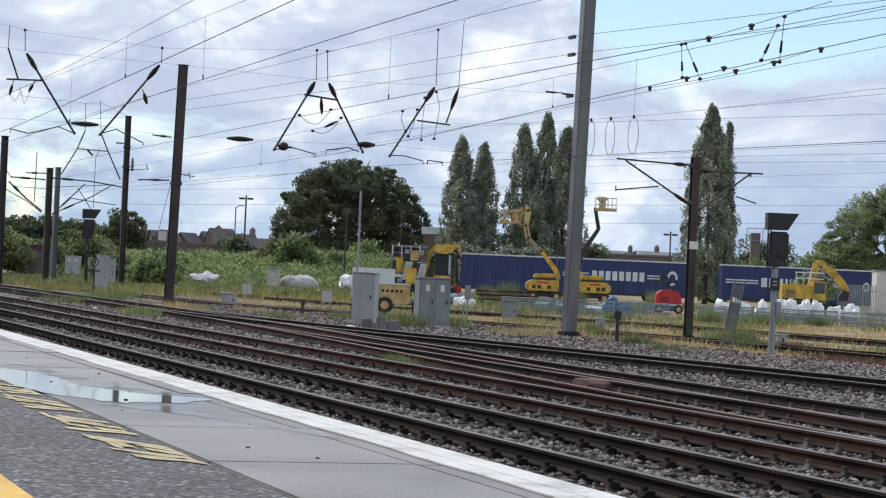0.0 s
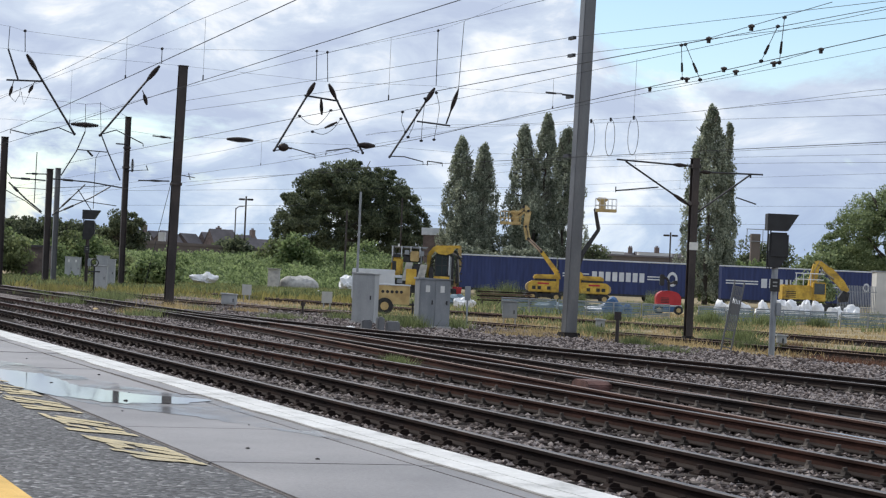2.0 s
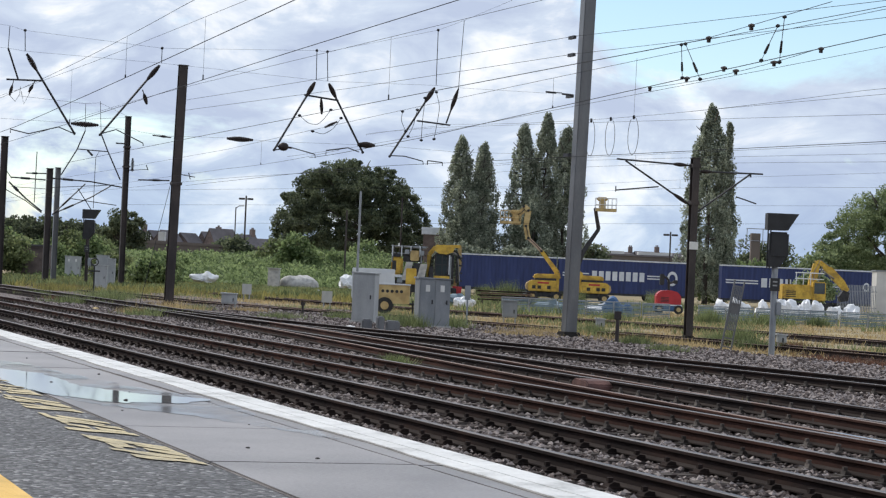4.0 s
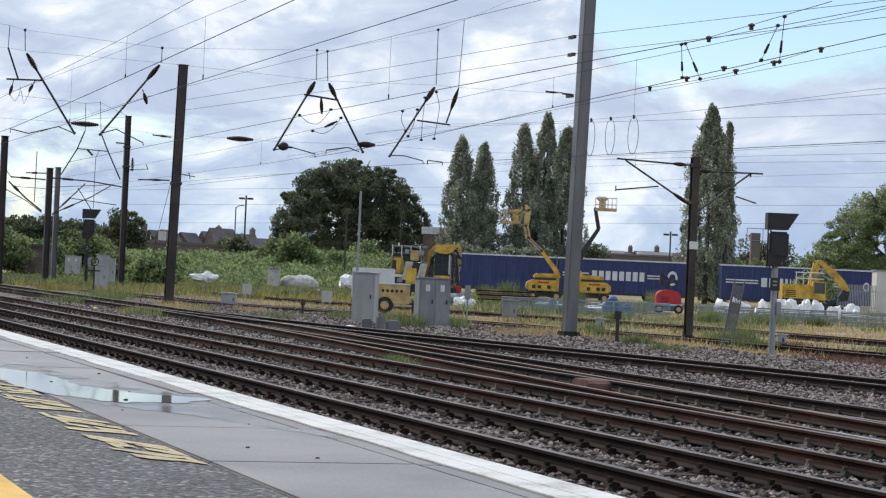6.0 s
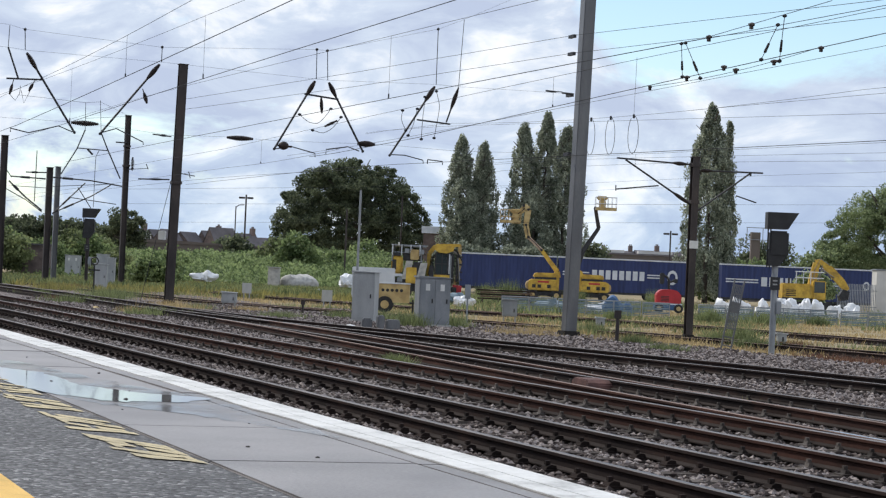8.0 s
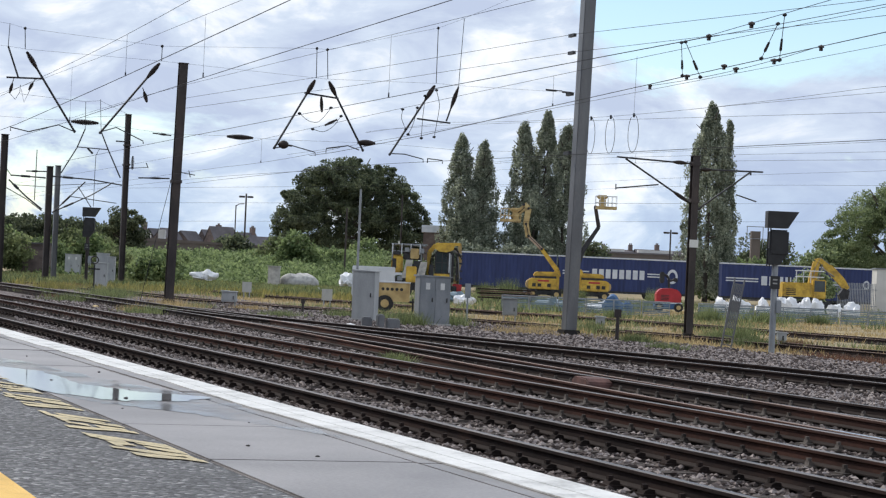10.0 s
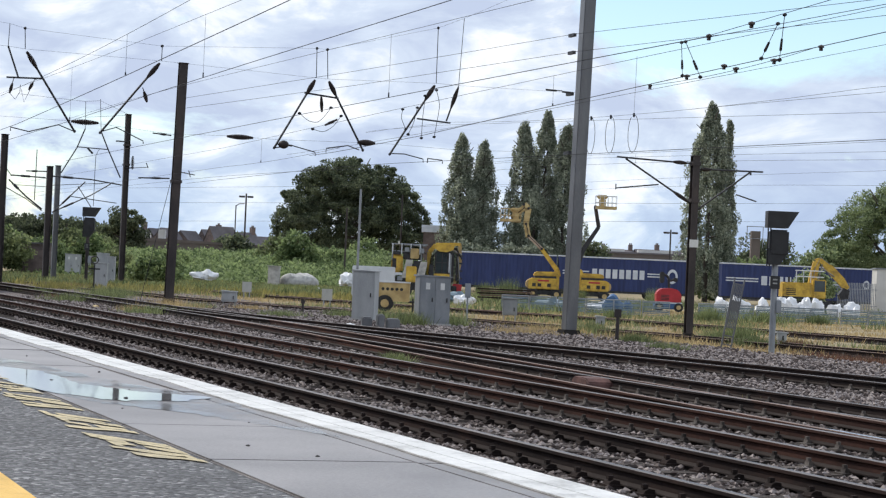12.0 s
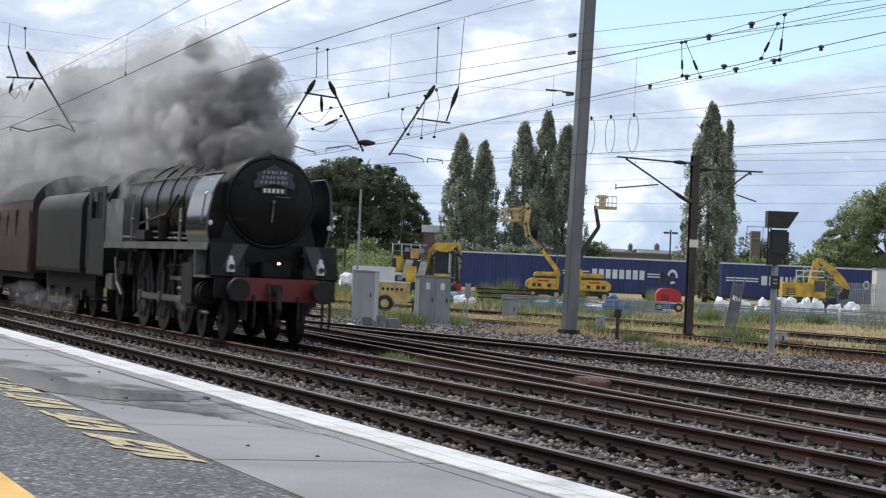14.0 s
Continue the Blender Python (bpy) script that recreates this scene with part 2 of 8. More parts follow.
# sky mirrored in the angled cab sheet, put in as a pale base colour
M["wedge_sky_grey"] = material("sky_reflection_grey", ((.16, .16, .155), (.30, .30, .29)), 2.0, .4, bump=.05)
M["stay_grey"] = material("dull_grey_plate", ((.03, .032, .034), (.055, .057, .06)), 2.0, .5, bump=.05)
M["beam_red"] = material("buffer_beam_red", ((.10, .007, .008), (.19, .013, .014)), 2.0, .4)
M["lamp_white"] = material("lamp_white", ((.6, .6, .57), (.78, .78, .75)), 3.0, .4)
M["coach_maroon"] = material("coach_maroon", ((.040, .020, .018), (.062, .032, .029), (.085, .047, .043)), .9, .5, bump=.05, spec=.25)
M["coach_roof"] = material("coach_roof_grey", ((.03, .03, .03), (.06, .06, .058)), 1.0, .7, spec=.2)
M["board"] = material("headboard_dark", ((.02, .022, .03), (.04, .042, .05)), 3.0, .4)
M["cast_white"] = material("cast_letters", ((.22, .22, .22), (.36, .36, .35)), 3.0, .6)


def glowing(name, colour, strength):
    m = bpy.data.materials.new(name)
    m.use_nodes = True
    b = m.node_tree.nodes["Principled BSDF"]
    b.inputs["Emission Color"].default_value, b.inputs["Emission Strength"].default_value = (*colour, 1), strength
    return m


M["headlight"] = glowing("headlight_glow", (1.0, .78, .45), 4.0)


def puddle_material():
    m = bpy.data.materials.new("rain_water")
    m.use_nodes = True
    b = m.node_tree.nodes["Principled BSDF"]
    b.inputs["Base Color"].default_value = (.16, .16, .165, 1)
    b.inputs["Roughness"].default_value = .04
    b.inputs["Specular IOR Level"].default_value = .5
    b.inputs["IOR"].default_value = 1.33
    return m


M["puddle"] = puddle_material()


def damp_material():
    """A film of water that breaks up into drying patches."""
    m = bpy.data.materials.new("damp_film")
    m.use_nodes = True
    n, l = m.node_tree.nodes, m.node_tree.links
    b, out = n["Principled BSDF"], n["Material Output"]
    b.inputs["Base Color"].default_value = (.15, .148, .15, 1)
    b.inputs["Roughness"].default_value = .10
    clear, mix = n.new("ShaderNodeBsdfTransparent"), n.new("ShaderNodeMixShader")
    co, a, r = n.new("ShaderNodeTexCoord"), n.new("ShaderNodeTexNoise"), n.new("ShaderNodeMapRange")
    a.inputs["Scale"].default_value, a.inputs["Detail"].default_value, a.inputs["Roughness"].default_value = 2.2, 8.0, .65
    r.inputs["From Min"].default_value, r.inputs["From Max"].default_value = .42, .60
    r.inputs["To Min"].default_value, r.inputs["To Max"].default_value = .05, .75
    l.new(co.outputs["Object"], a.inputs["Vector"])
    l.new(a.outputs["Fac"], r.inputs["Value"])
    l.new(r.outputs[0], mix.inputs["Fac"])
    l.new(clear.outputs[0], mix.inputs[1])
    l.new(b.outputs[0], mix.inputs[2])
    l.new(mix.outputs[0], out.inputs["Surface"])
    return m


M["damp"] = damp_material()


def smoke_material(name, colour, thick, scale):
    """A sooty veil: see-through, thicker and thinner by noise."""
    m = bpy.data.materials.new(name)
    m.use_nodes = True
    n, l = m.node_tree.nodes, m.node_tree.links
    n.clear()
    out = n.new("ShaderNodeOutputMaterial")
    mix = n.new("ShaderNodeMixShader")
    clear = n.new("ShaderNodeBsdfTransparent")
    front, behind, soot = n.new("ShaderNodeBsdfDiffuse"), n.new("ShaderNodeBsdfTranslucent"), n.new("ShaderNodeMixShader")
    front.inputs["Color"].default_value = behind.inputs["Color"].default_value = (*colour, 1)
    soot.inputs["Fac"].default_value = .5
    l.new(front.outputs[0], soot.inputs[1])
    l.new(behind.outputs[0], soot.inputs[2])
    co = n.new("ShaderNodeTexCoord")
    a = n.new("ShaderNodeTexNoise")
    a.inputs["Scale"].default_value, a.inputs["Detail"].default_value = scale, 7.0
    r = n.new("ShaderNodeMapRange")
    r.inputs["From Min"].default_value, r.inputs["From Max"].default_value = 0.40, 0.60
    r.inputs["To Min"].default_value, r.inputs["To Max"].default_value = thick * 0.05, thick
    l.new(co.outputs["Object"], a.inputs["Vector"])
    l.new(a.outputs["Fac"], r.inputs["Value"])
    l.new(r.outputs[0], mix.inputs["Fac"])
    l.new(clear.outputs[0], mix.inputs[1])
    l.new(soot.outputs[0], mix.inputs[2])
    l.new(mix.outputs[0], out.inputs["Surface"])
    return m


M["smoke_dark"] = smoke_material("dark_smoke", (.36, .35, .35), .34, 1.8)
M["smoke_mid"] = smoke_material("grey_smoke", (.84, .83, .82), .18, 1.6)
M["smoke_pale"] = smoke_material("pale_smoke", (1.0, .995, .99), .066, 1.2)
M["steam"] = smoke_material("steam", (.75, .75, .76), .045, 1.2)
M["steam_white"] = smoke_material("white_steam", (1.0, 1.0, 1.0), .10, 1.6)


# ---------------------------------------------------------------- mesh helpers
def box(bm, x0, x1, y0, y1, z0, z1, m=None, bevel=0.0):
    vs = [bm.verts.new((x, y, z)) for x in (x0, x1) for y in (y0, y1) for z in (z0, z1)]
    fs = [bm.faces.new([vs[i] for i in f]) for f in ((0, 1, 3, 2), (4, 6, 7, 5), (0, 4, 5, 1), (2, 3, 7, 6), (0, 2, 6, 4), (1, 5, 7, 3))]
    if bevel:
        es = {e for f in fs for e in f.edges}
        r = bmesh.ops.bevel(bm, geom=list(es), offset=bevel, segments=2, affect="EDGES")
        vs = list({v for f in r["faces"] for v in f.verts} | {v for v in vs if v.is_valid})
    if m is not None:
        bmesh.ops.transform(bm, matrix=m, verts=vs)
    return bm


def rod(bm, p, q, r, r2=None, n=10, caps=True):
    p, q = Vector(p), Vector(q)
    d = q - p
    m = Matrix.Translation((p + q) / 2) @ d.to_track_quat("Z", "Y").to_matrix().to_4x4()
    bmesh.ops.create_cone(bm, cap_ends=caps, segments=n, radius1=r, radius2=r if r2 is None else r2, depth=d.length, matrix=m)
    return bm


def ball(bm, p, r, scale=(1, 1, 1), sub=2):
    bmesh.ops.create_icosphere(bm, subdivisions=sub, radius=r, matrix=Matrix.Translation(p) @ Matrix.Diagonal((*scale, 1)))
    return bm


def prism(bm, outline, a, b, axis="y"):
    """An outline of (u, v) pairs drawn out from a to b along one axis."""
    put = {"y": lambda u, v, w: (u, w, v), "x": lambda u, v, w: (w, u, v), "z": lambda u, v, w: (u, v, w)}[axis]
    lo, hi = ([bm.verts.new(put(u, v, w)) for u, v in outline] for w in (a, b))
    k = len(outline)
    bm.faces.new(lo), bm.faces.new(hi[::-1])
    for i in range(k):
        bm.faces.new((lo[i], hi[i], hi[(i + 1) % k], lo[(i + 1) % k]))
    return bm


def tube(bm, points, r, n=6):
    """One round bar bent through the points."""
    pts = [Vector(p) for p in points]
    last = None
    for i, p in enumerate(pts):
        d = (pts[min(i + 1, len(pts) - 1)] - pts[max(i - 1, 0)]).normalized()
        u = d.cross(Vector((.31, .22, .93)))
        u = (u if u.length > .05 else d.cross(Vector((1, 0, 0)))).normalized()
        w = d.cross(u)
        ring = [bm.verts.new(p + (u * math.cos(6.2832 * k / n) + w * math.sin(6.2832 * k / n)) * r) for k in range(n)]
        if last:
            for k in range(n):
                bm.faces.new((last[k], last[(k + 1) % n], ring[(k + 1) % n], ring[k]))
        else:
            bm.faces.new(ring[::-1])
        last = ring
    bm.faces.new(last)
    return bm


def mesh_of(name, bm, mats, smooth=False, angle=35):
    bmesh.ops.recalc_face_normals(bm, faces=bm.faces)
    me = bpy.data.meshes.new(name)
    bm.to_mesh(me)
    bm.free()
    for m in mats if isinstance(mats, (list, tuple)) else [mats]:
        me.materials.append(m)
    if smooth:
        me.shade_smooth()
        me.set_sharp_from_angle(angle=radians(angle))
    return me


def part(name, bm, mat, parent, label="", smooth=False, at=None):
    ob = new(name, mesh_of(name, bm, mat, smooth))
    ob.parent = parent
    if at is not None:
        ob.matrix_basis = at
    return tagged(ob, label)


def thing(name, at, label, category, group="", kind=""):
    ob = new(name)
    ob.empty_display_size = 0.2
    ob.matrix_basis = at
    return tagged(ob, label, category, group, kind)


def solo(name, bm, mat, label, category, group="", kind="", smooth=False, at=None):
    ob = new(name, mesh_of(name, bm, mat, smooth))
    if at is not None:
        ob.matrix_basis = at
    return tagged(ob, label, category, group, kind)


def arrays(name, verts, faces, mats, index=None):
    me = bpy.data.meshes.new(name)
    me.from_pydata(verts.tolist() if hasattr(verts, "tolist") else verts, [], faces.tolist() if hasattr(faces, "tolist") else faces)
    for m in mats if isinstance(mats, (list, tuple)) else [mats]:
        me.materials.append(m)
    if index is not None:
        me.polygons.foreach_set("material_index", index)
    return me


def spot(a, d, z=0.0):
    """A place d metres out along the yard's axis and a metres across it."""
    p = AHEAD * d + ASIDE * a
    return Vector((p.x, p.y, z))


def facing(a, d, z=-0.2, turn=0.0):
    p = spot(a, d, z)
    return pose(p.x, p.y, p.z, 0, 0, 71.28 + turn)


GROUND = -0.2


# ---------------------------------------------------------------- ground and platform
def ground_material():
    m = material("rough_ground", ((.135, .108, .062), (.24, .19, .10), (.36, .28, .15)), .25, .95, bump=.5, fine=6, grain=.6)
    return m


def build_ground():
    bm = bmesh.new()
    s = 3000
    bmesh.ops.create_grid(bm, x_segments=40, y_segments=40, size=s)
    solo("ground", bm, ground_material(), "rough dry earth and thin grass of a railway yard", "ground", kind="structure", at=pose(0, 0, -0.27))
    bm = bmesh.new()
    prism(bm, [(2.9, -.40), (2.9, -.2), (27.0, -.2), (29.0, -.4)], -330, 20, "x")
    solo("ballast_bed", bm, M["ballast"], "grey and brown stone ballast under the running lines", "ballast", kind="structure")


def build_stones():
    """Loose ballast stones on the stretch of line beyond the platform."""
    rng = np.random.default_rng(3)
    n = 125000
    y = 5.0 + 23.0 * rng.random(n) ** 1.15
    ratio = 1.6 + 5.4 * rng.random(n) ** 1.3
    x = -np.minimum(ratio * y, 95)
    near = np.hypot(x, y)
    keep = rng.random(n) < np.clip(1.4 - near / 95, .15, 1)
    x, y, near = x[keep], y[keep], near[keep]
    n = len(x)
    size = (.014 + .022 * rng.random(n)) * (1 + near / 70)
    base = np.array([(1, 0, 0), (-.4, .9, 0), (-.6, -.8, .1), (.15, .1, .62), (-.1, 0, -.7)])
    ang = rng.random(n) * 6.28
    v = base[None] * (1 + .5 * (rng.random((n, 5, 3)) - .5)) * size[:, None, None]
    c, s = np.cos(ang)[:, None], np.sin(ang)[:, None]
    vx, vy = v[..., 0] * c - v[..., 1] * s, v[..., 0] * s + v[..., 1] * c
    verts = np.stack([vx + x[:, None], vy + y[:, None], v[..., 2] - .195 + (rng.random(n) * .03)[:, None]], -1).reshape(-1, 3)
    tri = np.array([(0, 1, 3), (1, 2, 3), (2, 0, 3), (1, 0, 4), (2, 1, 4), (0, 2, 4)])
    faces = (np.arange(n)[:, None, None] * 5 + tri[None]).reshape(-1, 3)
    tagged(new("ballast_stones", arrays("ballast_stones", verts, faces, M["stone"])), "loose angular grey ballast stones between the rails", "ballast", kind="stuff")


def build_reflection_wall():
    """An unseen dark range added behind the platform, so the train and rails mirror it, not sky."""
    ob = thing("reflection_wall", pose(0, 0, .86), "unseen dark brick wall added behind the platform to darken reflections", "station building", kind="structure")
    bm = bmesh.new()
    box(bm, -240, 30, -12.0, -8.0, -1.1, 7.5)
    part("wall", bm, M["brick_dark"], ob)
    bm = bmesh.new()
    box(bm, -240, 30, -12.3, -7.6, 7.5, 7.8)
    part("roof", bm, M["slate"], ob)
    # invented doors and windows along the added wall
    for k in range(26):
        bm = bmesh.new()
        box(bm, 22 - k * 10, 24.5 - k * 10, -8.05, -7.98, .1, 2.4)
        part("door", bm, M["mast_brown"], ob)
        bm = bmesh.new()
        box(bm, 17 - k * 10, 19 - k * 10, -8.05, -7.98, .9, 2.6)
        part("window", bm, M["glass"], ob)


def build_platform():
    bm = bmesh.new()
    prism(bm, [(-7, -.3), (-7, .86), (2.62, .86), (2.62, -.3)], -70, 14, "x")
    plat = solo("platform", bm, M["concrete"], "station platform with concrete body", "platform", kind="structure")
    bm = bmesh.new()
    prism(bm, [(-7, .862), (-7, .9), (1.708, .9), (1.708, .862)], -70, 14, "x")
    part("asphalt_surface", bm, M["asphalt"], plat, "dark coarse asphalt surface")
    cuts = [14, 12.0, 10, 8, 6, 4, 2, 0, -2, -4, -5.9, -7.44, -8.99, -11.3, -13.71, -15.8, -17.9]
    while cuts[-1] > -68:
        cuts.append(cuts[-1] - 2.1)
    rng = random.Random(5)
    for a, b in zip(cuts[:-1], cuts[1:]):
        for y0, y1 in ((1.727, 2.458), (2.466, 2.78)):
            dz = rng.uniform(-.002, .002)
            bm = bmesh.new()
            box(bm, b + .006, a - .006, y0, y1, .82, .9 + dz, bevel=.006)
            part("coping_slab", bm, M["coping"], plat)
    bm = bmesh.new()
    n = 240
    inner = [(14 - 84 * k / n, 2.555 + .008 * math.sin(k * 1.7) + .008 * math.sin(k * .61)) for k in range(n + 1)]
    rag = [(14 - 84 * k / n, 2.646 + .003 * math.sin(k * 2.3)) for k in range(n + 1)]
    prism(bm, inner + rag[::-1], .9, .9055, "z")
    prism(bm, [(x, y + .005) for x, y in rag] + [(-70, 2.774), (14, 2.774)], .9, .9055, "z")
    solo("white_edge_line", bm, M["white_line"], "broad worn white line painted along the platform edge", "line marking", kind="structure")
    bm = bmesh.new()
    box(bm, -70, 14, .62, .955, .9, .905)
    solo("yellow_line", bm, M["yellow_line"], "yellow safety line on the asphalt", "line marking", kind="structure")
    bm = bmesh.new()
    rng = random.Random(11)
    # groups of four slanted strokes, joined here and there at their ends
    for start in (-13.15, -12.0, -10.85, -9.66, -8.5):
        lean = .52
        for k in range(5):
            x = start + k * .205 + rng.uniform(-.03, .03)
            y0 = 1.475 + rng.uniform(-.012, .03)
            y1 = 1.69 - (rng.uniform(.0, .05) if k % 2 else 0)
            pts = []
            for i in range(9):
                u = i / 8
                w = .09 + .06 * math.sin(3.1 * u + k) ** 2 + rng.uniform(-.012, .012)
                pts.append((x + lean * u, y0 + (y1 - y0) * u, w))
            for (xa, ya, wa), (xb, yb, wb) in zip(pts[:-1], pts[1:]):
                if rng.random() < .05:
                    continue
                bm.faces.new([bm.verts.new((px, py, .9045)) for px, py in ((xa, ya), (xb, yb), (xb + wb, yb), (xa + wa, ya))])
            if k < 4 and rng.random() < .8:
                i = 7 if k % 2 else 0
                xa, ya, wa = pts[i]
                xb, yb, wb = pts[i + 1]
                bm.faces.new([bm.verts.new((px, py, .9047)) for px, py in ((xa + wa - .01, ya), (xb + wb - .01, yb), (xb + .22, yb), (xa + .22, ya))])
            lean -= .06
    solo("worn_hatching", bm, M["worn_yellow"], "worn yellow hatched paint on the asphalt", "line marking", kind="structure")

    def pool(name, points, seed, label):
        bm = bmesh.new()
        rng = random.Random(seed)
        out = []
        for (xa, ya), (xb, yb) in zip(points, points[1:] + points[:1]):
            for k in range(8):
                u = k / 8
                out.append((xa + (xb - xa) * u + rng.uniform(-.06, .06), ya + (yb - ya) * u + rng.uniform(-.018, .018)))
        bm.faces.new([bm.verts.new((px, py, .9035)) for px, py in out])
        solo(name, bm, M["puddle"], label, "puddle", kind="structure")

    bm = bmesh.new()
    rng = random.Random(8)
    rim = [(-15.2, 1.74), (-14.0, 2.08), (-12.6, 2.2), (-11.6, 2.34), (-10.9, 2.58), (-10.1, 2.5), (-9.2, 2.52), (-8.5, 2.50), (-8.9, 2.36), (-9.7, 2.15), (-10.2, 1.86), (-11.0, 1.72), (-12.6, 1.6), (-14.0, 1.52)]
    out = []
    for (xa, ya), (xb, yb) in zip(rim, rim[1:] + rim[:1]):
        out += [(xa + (xb - xa) * k / 10 + rng.uniform(-.05, .05), ya + (yb - ya) * k / 10 + rng.uniform(-.025, .025)) for k in range(10)]
    bm.faces.new([bm.verts.new((px, py, .9028)) for px, py in out])
    solo("damp_patch", bm, M["damp"], "thin film of rain drying on the slabs", "puddle", kind="structure")
    pool("puddle", [(-14.6, 1.72), (-13.4, 1.80), (-12.9, 2.0), (-11.7, 2.02), (-11.25, 2.2), (-10.85, 2.52), (-10.45, 2.3), (-10.4, 1.98), (-10.9, 1.75), (-11.6, 1.68), (-13.0, 1.60)], 2,
         "shallow rain puddle reflecting the sky on the slabs")


# ---------------------------------------------------------------- tracks
RAIL = [(-.07, -.15), (.07, -.15), (.07, -.138), (.012, -.118), (.012, -.045), (.036, -.034), (.036, -.006), (.026, 0), (-.026, 0), (-.036, -.006), (-.036, -.034),
        (-.012, -.045), (-.012, -.118), (-.07, -.138)]


def along(points, x):
    for (xa, ya), (xb, yb) in zip(points[:-1], points[1:]):
        if xa <= x <= xb:
            u = (x - xa) / (xb - xa)
            return ya + (yb - ya) * u
    return points[0][1] if x < points[0][0] else points[-1][1]


def smooth_line(points, step=3.0, width=7.0):
    """The line eased over its corners."""
    x0, x1 = points[0][0], points[-1][0]
    xs = np.arange(x0, x1 + .01, step)
    return [(float(x), float(np.mean([along(points, x + w) for w in np.linspace(-width, width, 9)]))) for x in xs]


def sweep_rail(line, offset, top, z=0.0, side=None):
    verts, faces, idx = [], [], []
    k = len(RAIL)
    for i, (x, y) in enumerate(line):
        a, b = line[max(i - 1, 0)], line[min(i + 1, len(line) - 1)]
        d = Vector((b[0] - a[0], b[1] - a[1])).normalized()
        for u, w in RAIL:
            verts.append((x - d.y * (offset + u), y + d.x * (offset + u), w + z))
        if i:
            for j in range(k):
                o, p = (i - 1) * k, i * k
                faces.append((o + j, p + j, p + (j + 1) % k, o + (j + 1) % k))
                idx.append(1 if 5 < j < 9 else 2 if j in (1, 2, 12, 13) else 0)
    return arrays("rail", verts, faces, [side or M["rail_side"], top, M["rail_foot"]], idx)


def sleeper_mesh():
    bm = bmesh.new()
    box(bm, -.125, .125, -1.3, 1.3, -.30, -.168, bevel=.012)
    return mesh_of("sleeper", bm, M["sleeper"])


def chair_mesh():
    bm = bmesh.new()
    box(bm, -.1, .1, -.19, .19, -.17, -.148)
    prism(bm, [(.06, -.15), (.17, -.15), (.155, -.125), (.12, -.108), (.07, -.115)], -.07, .07, "x")
    prism(bm, [(-.06, -.15), (-.17, -.15), (-.155, -.125), (-.12, -.108), (-.07, -.115)], -.07, .07, "x")
    box(bm, -.025, .025, -.155, -.11, -.11, -.075)
    box(bm, -.025, .025, .11, .155, -.11, -.075)
    return mesh_of("chair", bm, M["chair"])


def clip_mesh():
    """A flat baseplate with two small bolts."""
    bm = bmesh.new()
    box(bm, -.09, .09, -.17, .17, -.17, -.152)
    for s in (-1, 1):
        prism(bm, [(s * .065, -.152), (s * .125, -.152), (s * .115, -.112), (s * .075, -.118)], -.045, .045, "x")
        box(bm, -.02, .02, s * .1 - .02, s * .1 + .02, -.115, -.078)
    return mesh_of("chair", bm, M["clip"])


SLEEPER, CHAIR, CLIP = sleeper_mesh(), chair_mesh(), clip_mesh()


def track(name, points, label, top, near_to, pitch=.72, z=0.0, side=None):
    line = smooth_line(points)
    ob = thing(name, Matrix(), label, "railway track", "running lines", "structure")
    for off in (-.7535, .7535):
        r = new("rail", sweep_rail(line, off, top, z, side))
        r.parent = ob
    x = line[-1][0] - .3
    far_v, far_f = [], []
    while x > line[0][0]:
        y, y2 = along(line, x), along(line, x - 1)
        turn = math.degrees(math.atan2(y - y2, 1))
        if near_to[0] < x < near_to[1]:
            m = pose(x, y, z, 0, 0, turn)
            s = new("sleeper", SLEEPER)
            s.parent, s.matrix_basis = ob, m
            for off in (-.7535, .7535):
                c = new("chair", CHAIR if name == "track_1" else CLIP)
                c.parent, c.matrix_basis = ob, m @ pose(0, off, 0)
        elif x > -260:
            m = pose(x, y, z, 0, 0, turn)
            o = len(far_v)
            for px in (-.125, .125):
                for py in (-1.3, 1.3):
                    for pz in (-.3, -.165):
                        far_v.append(tuple(m @ Vector((px, py, pz))))
            far_f += [tuple(o + i for i in f) for f in ((0, 1, 3, 2), (4, 6, 7, 5), (0, 4, 5, 1), (2, 3, 7, 6), (0, 2, 6, 4), (1, 5, 7, 3))]
        x -= pitch
    if far_v:
        s = new("sleepers_beyond", arrays("sleepers_beyond", far_v, far_f, M["sleeper"]))
        s.parent = ob
        tagged(s, kind="stuff")
    return ob


LINE_T3 = [(-330, 16.6), (-90, 16.2), (-70, 15.9), (-50, 15.45), (-35, 14.95), (20, 14.7)]
LINE_T4 = [(-78, 16.15), (-62, 17.2), (-48, 19.2), (-38, 20.5), (-22, 21.4), (20, 22.0)]
LINE_X = [(-64, 15.8), (-50, 14.95), (-32, 13.62), (-21, 13.0), (-8, 12.2), (8, 11.6)]
LINE_T5 = [(-210, 19.5), (-98, 22.6), (-88, 26.4), (-77, 28.6), (-68, 31.0), (-55, 32.2), (-20, 33.0)]
LINE_T6 = [(-330, 22.0), (-151, 29.3), (-124, 31.7), (-110, 33.4), (-98, 36.5), (-88, 40.0), (-70, 41.2), (-30, 41.5)]


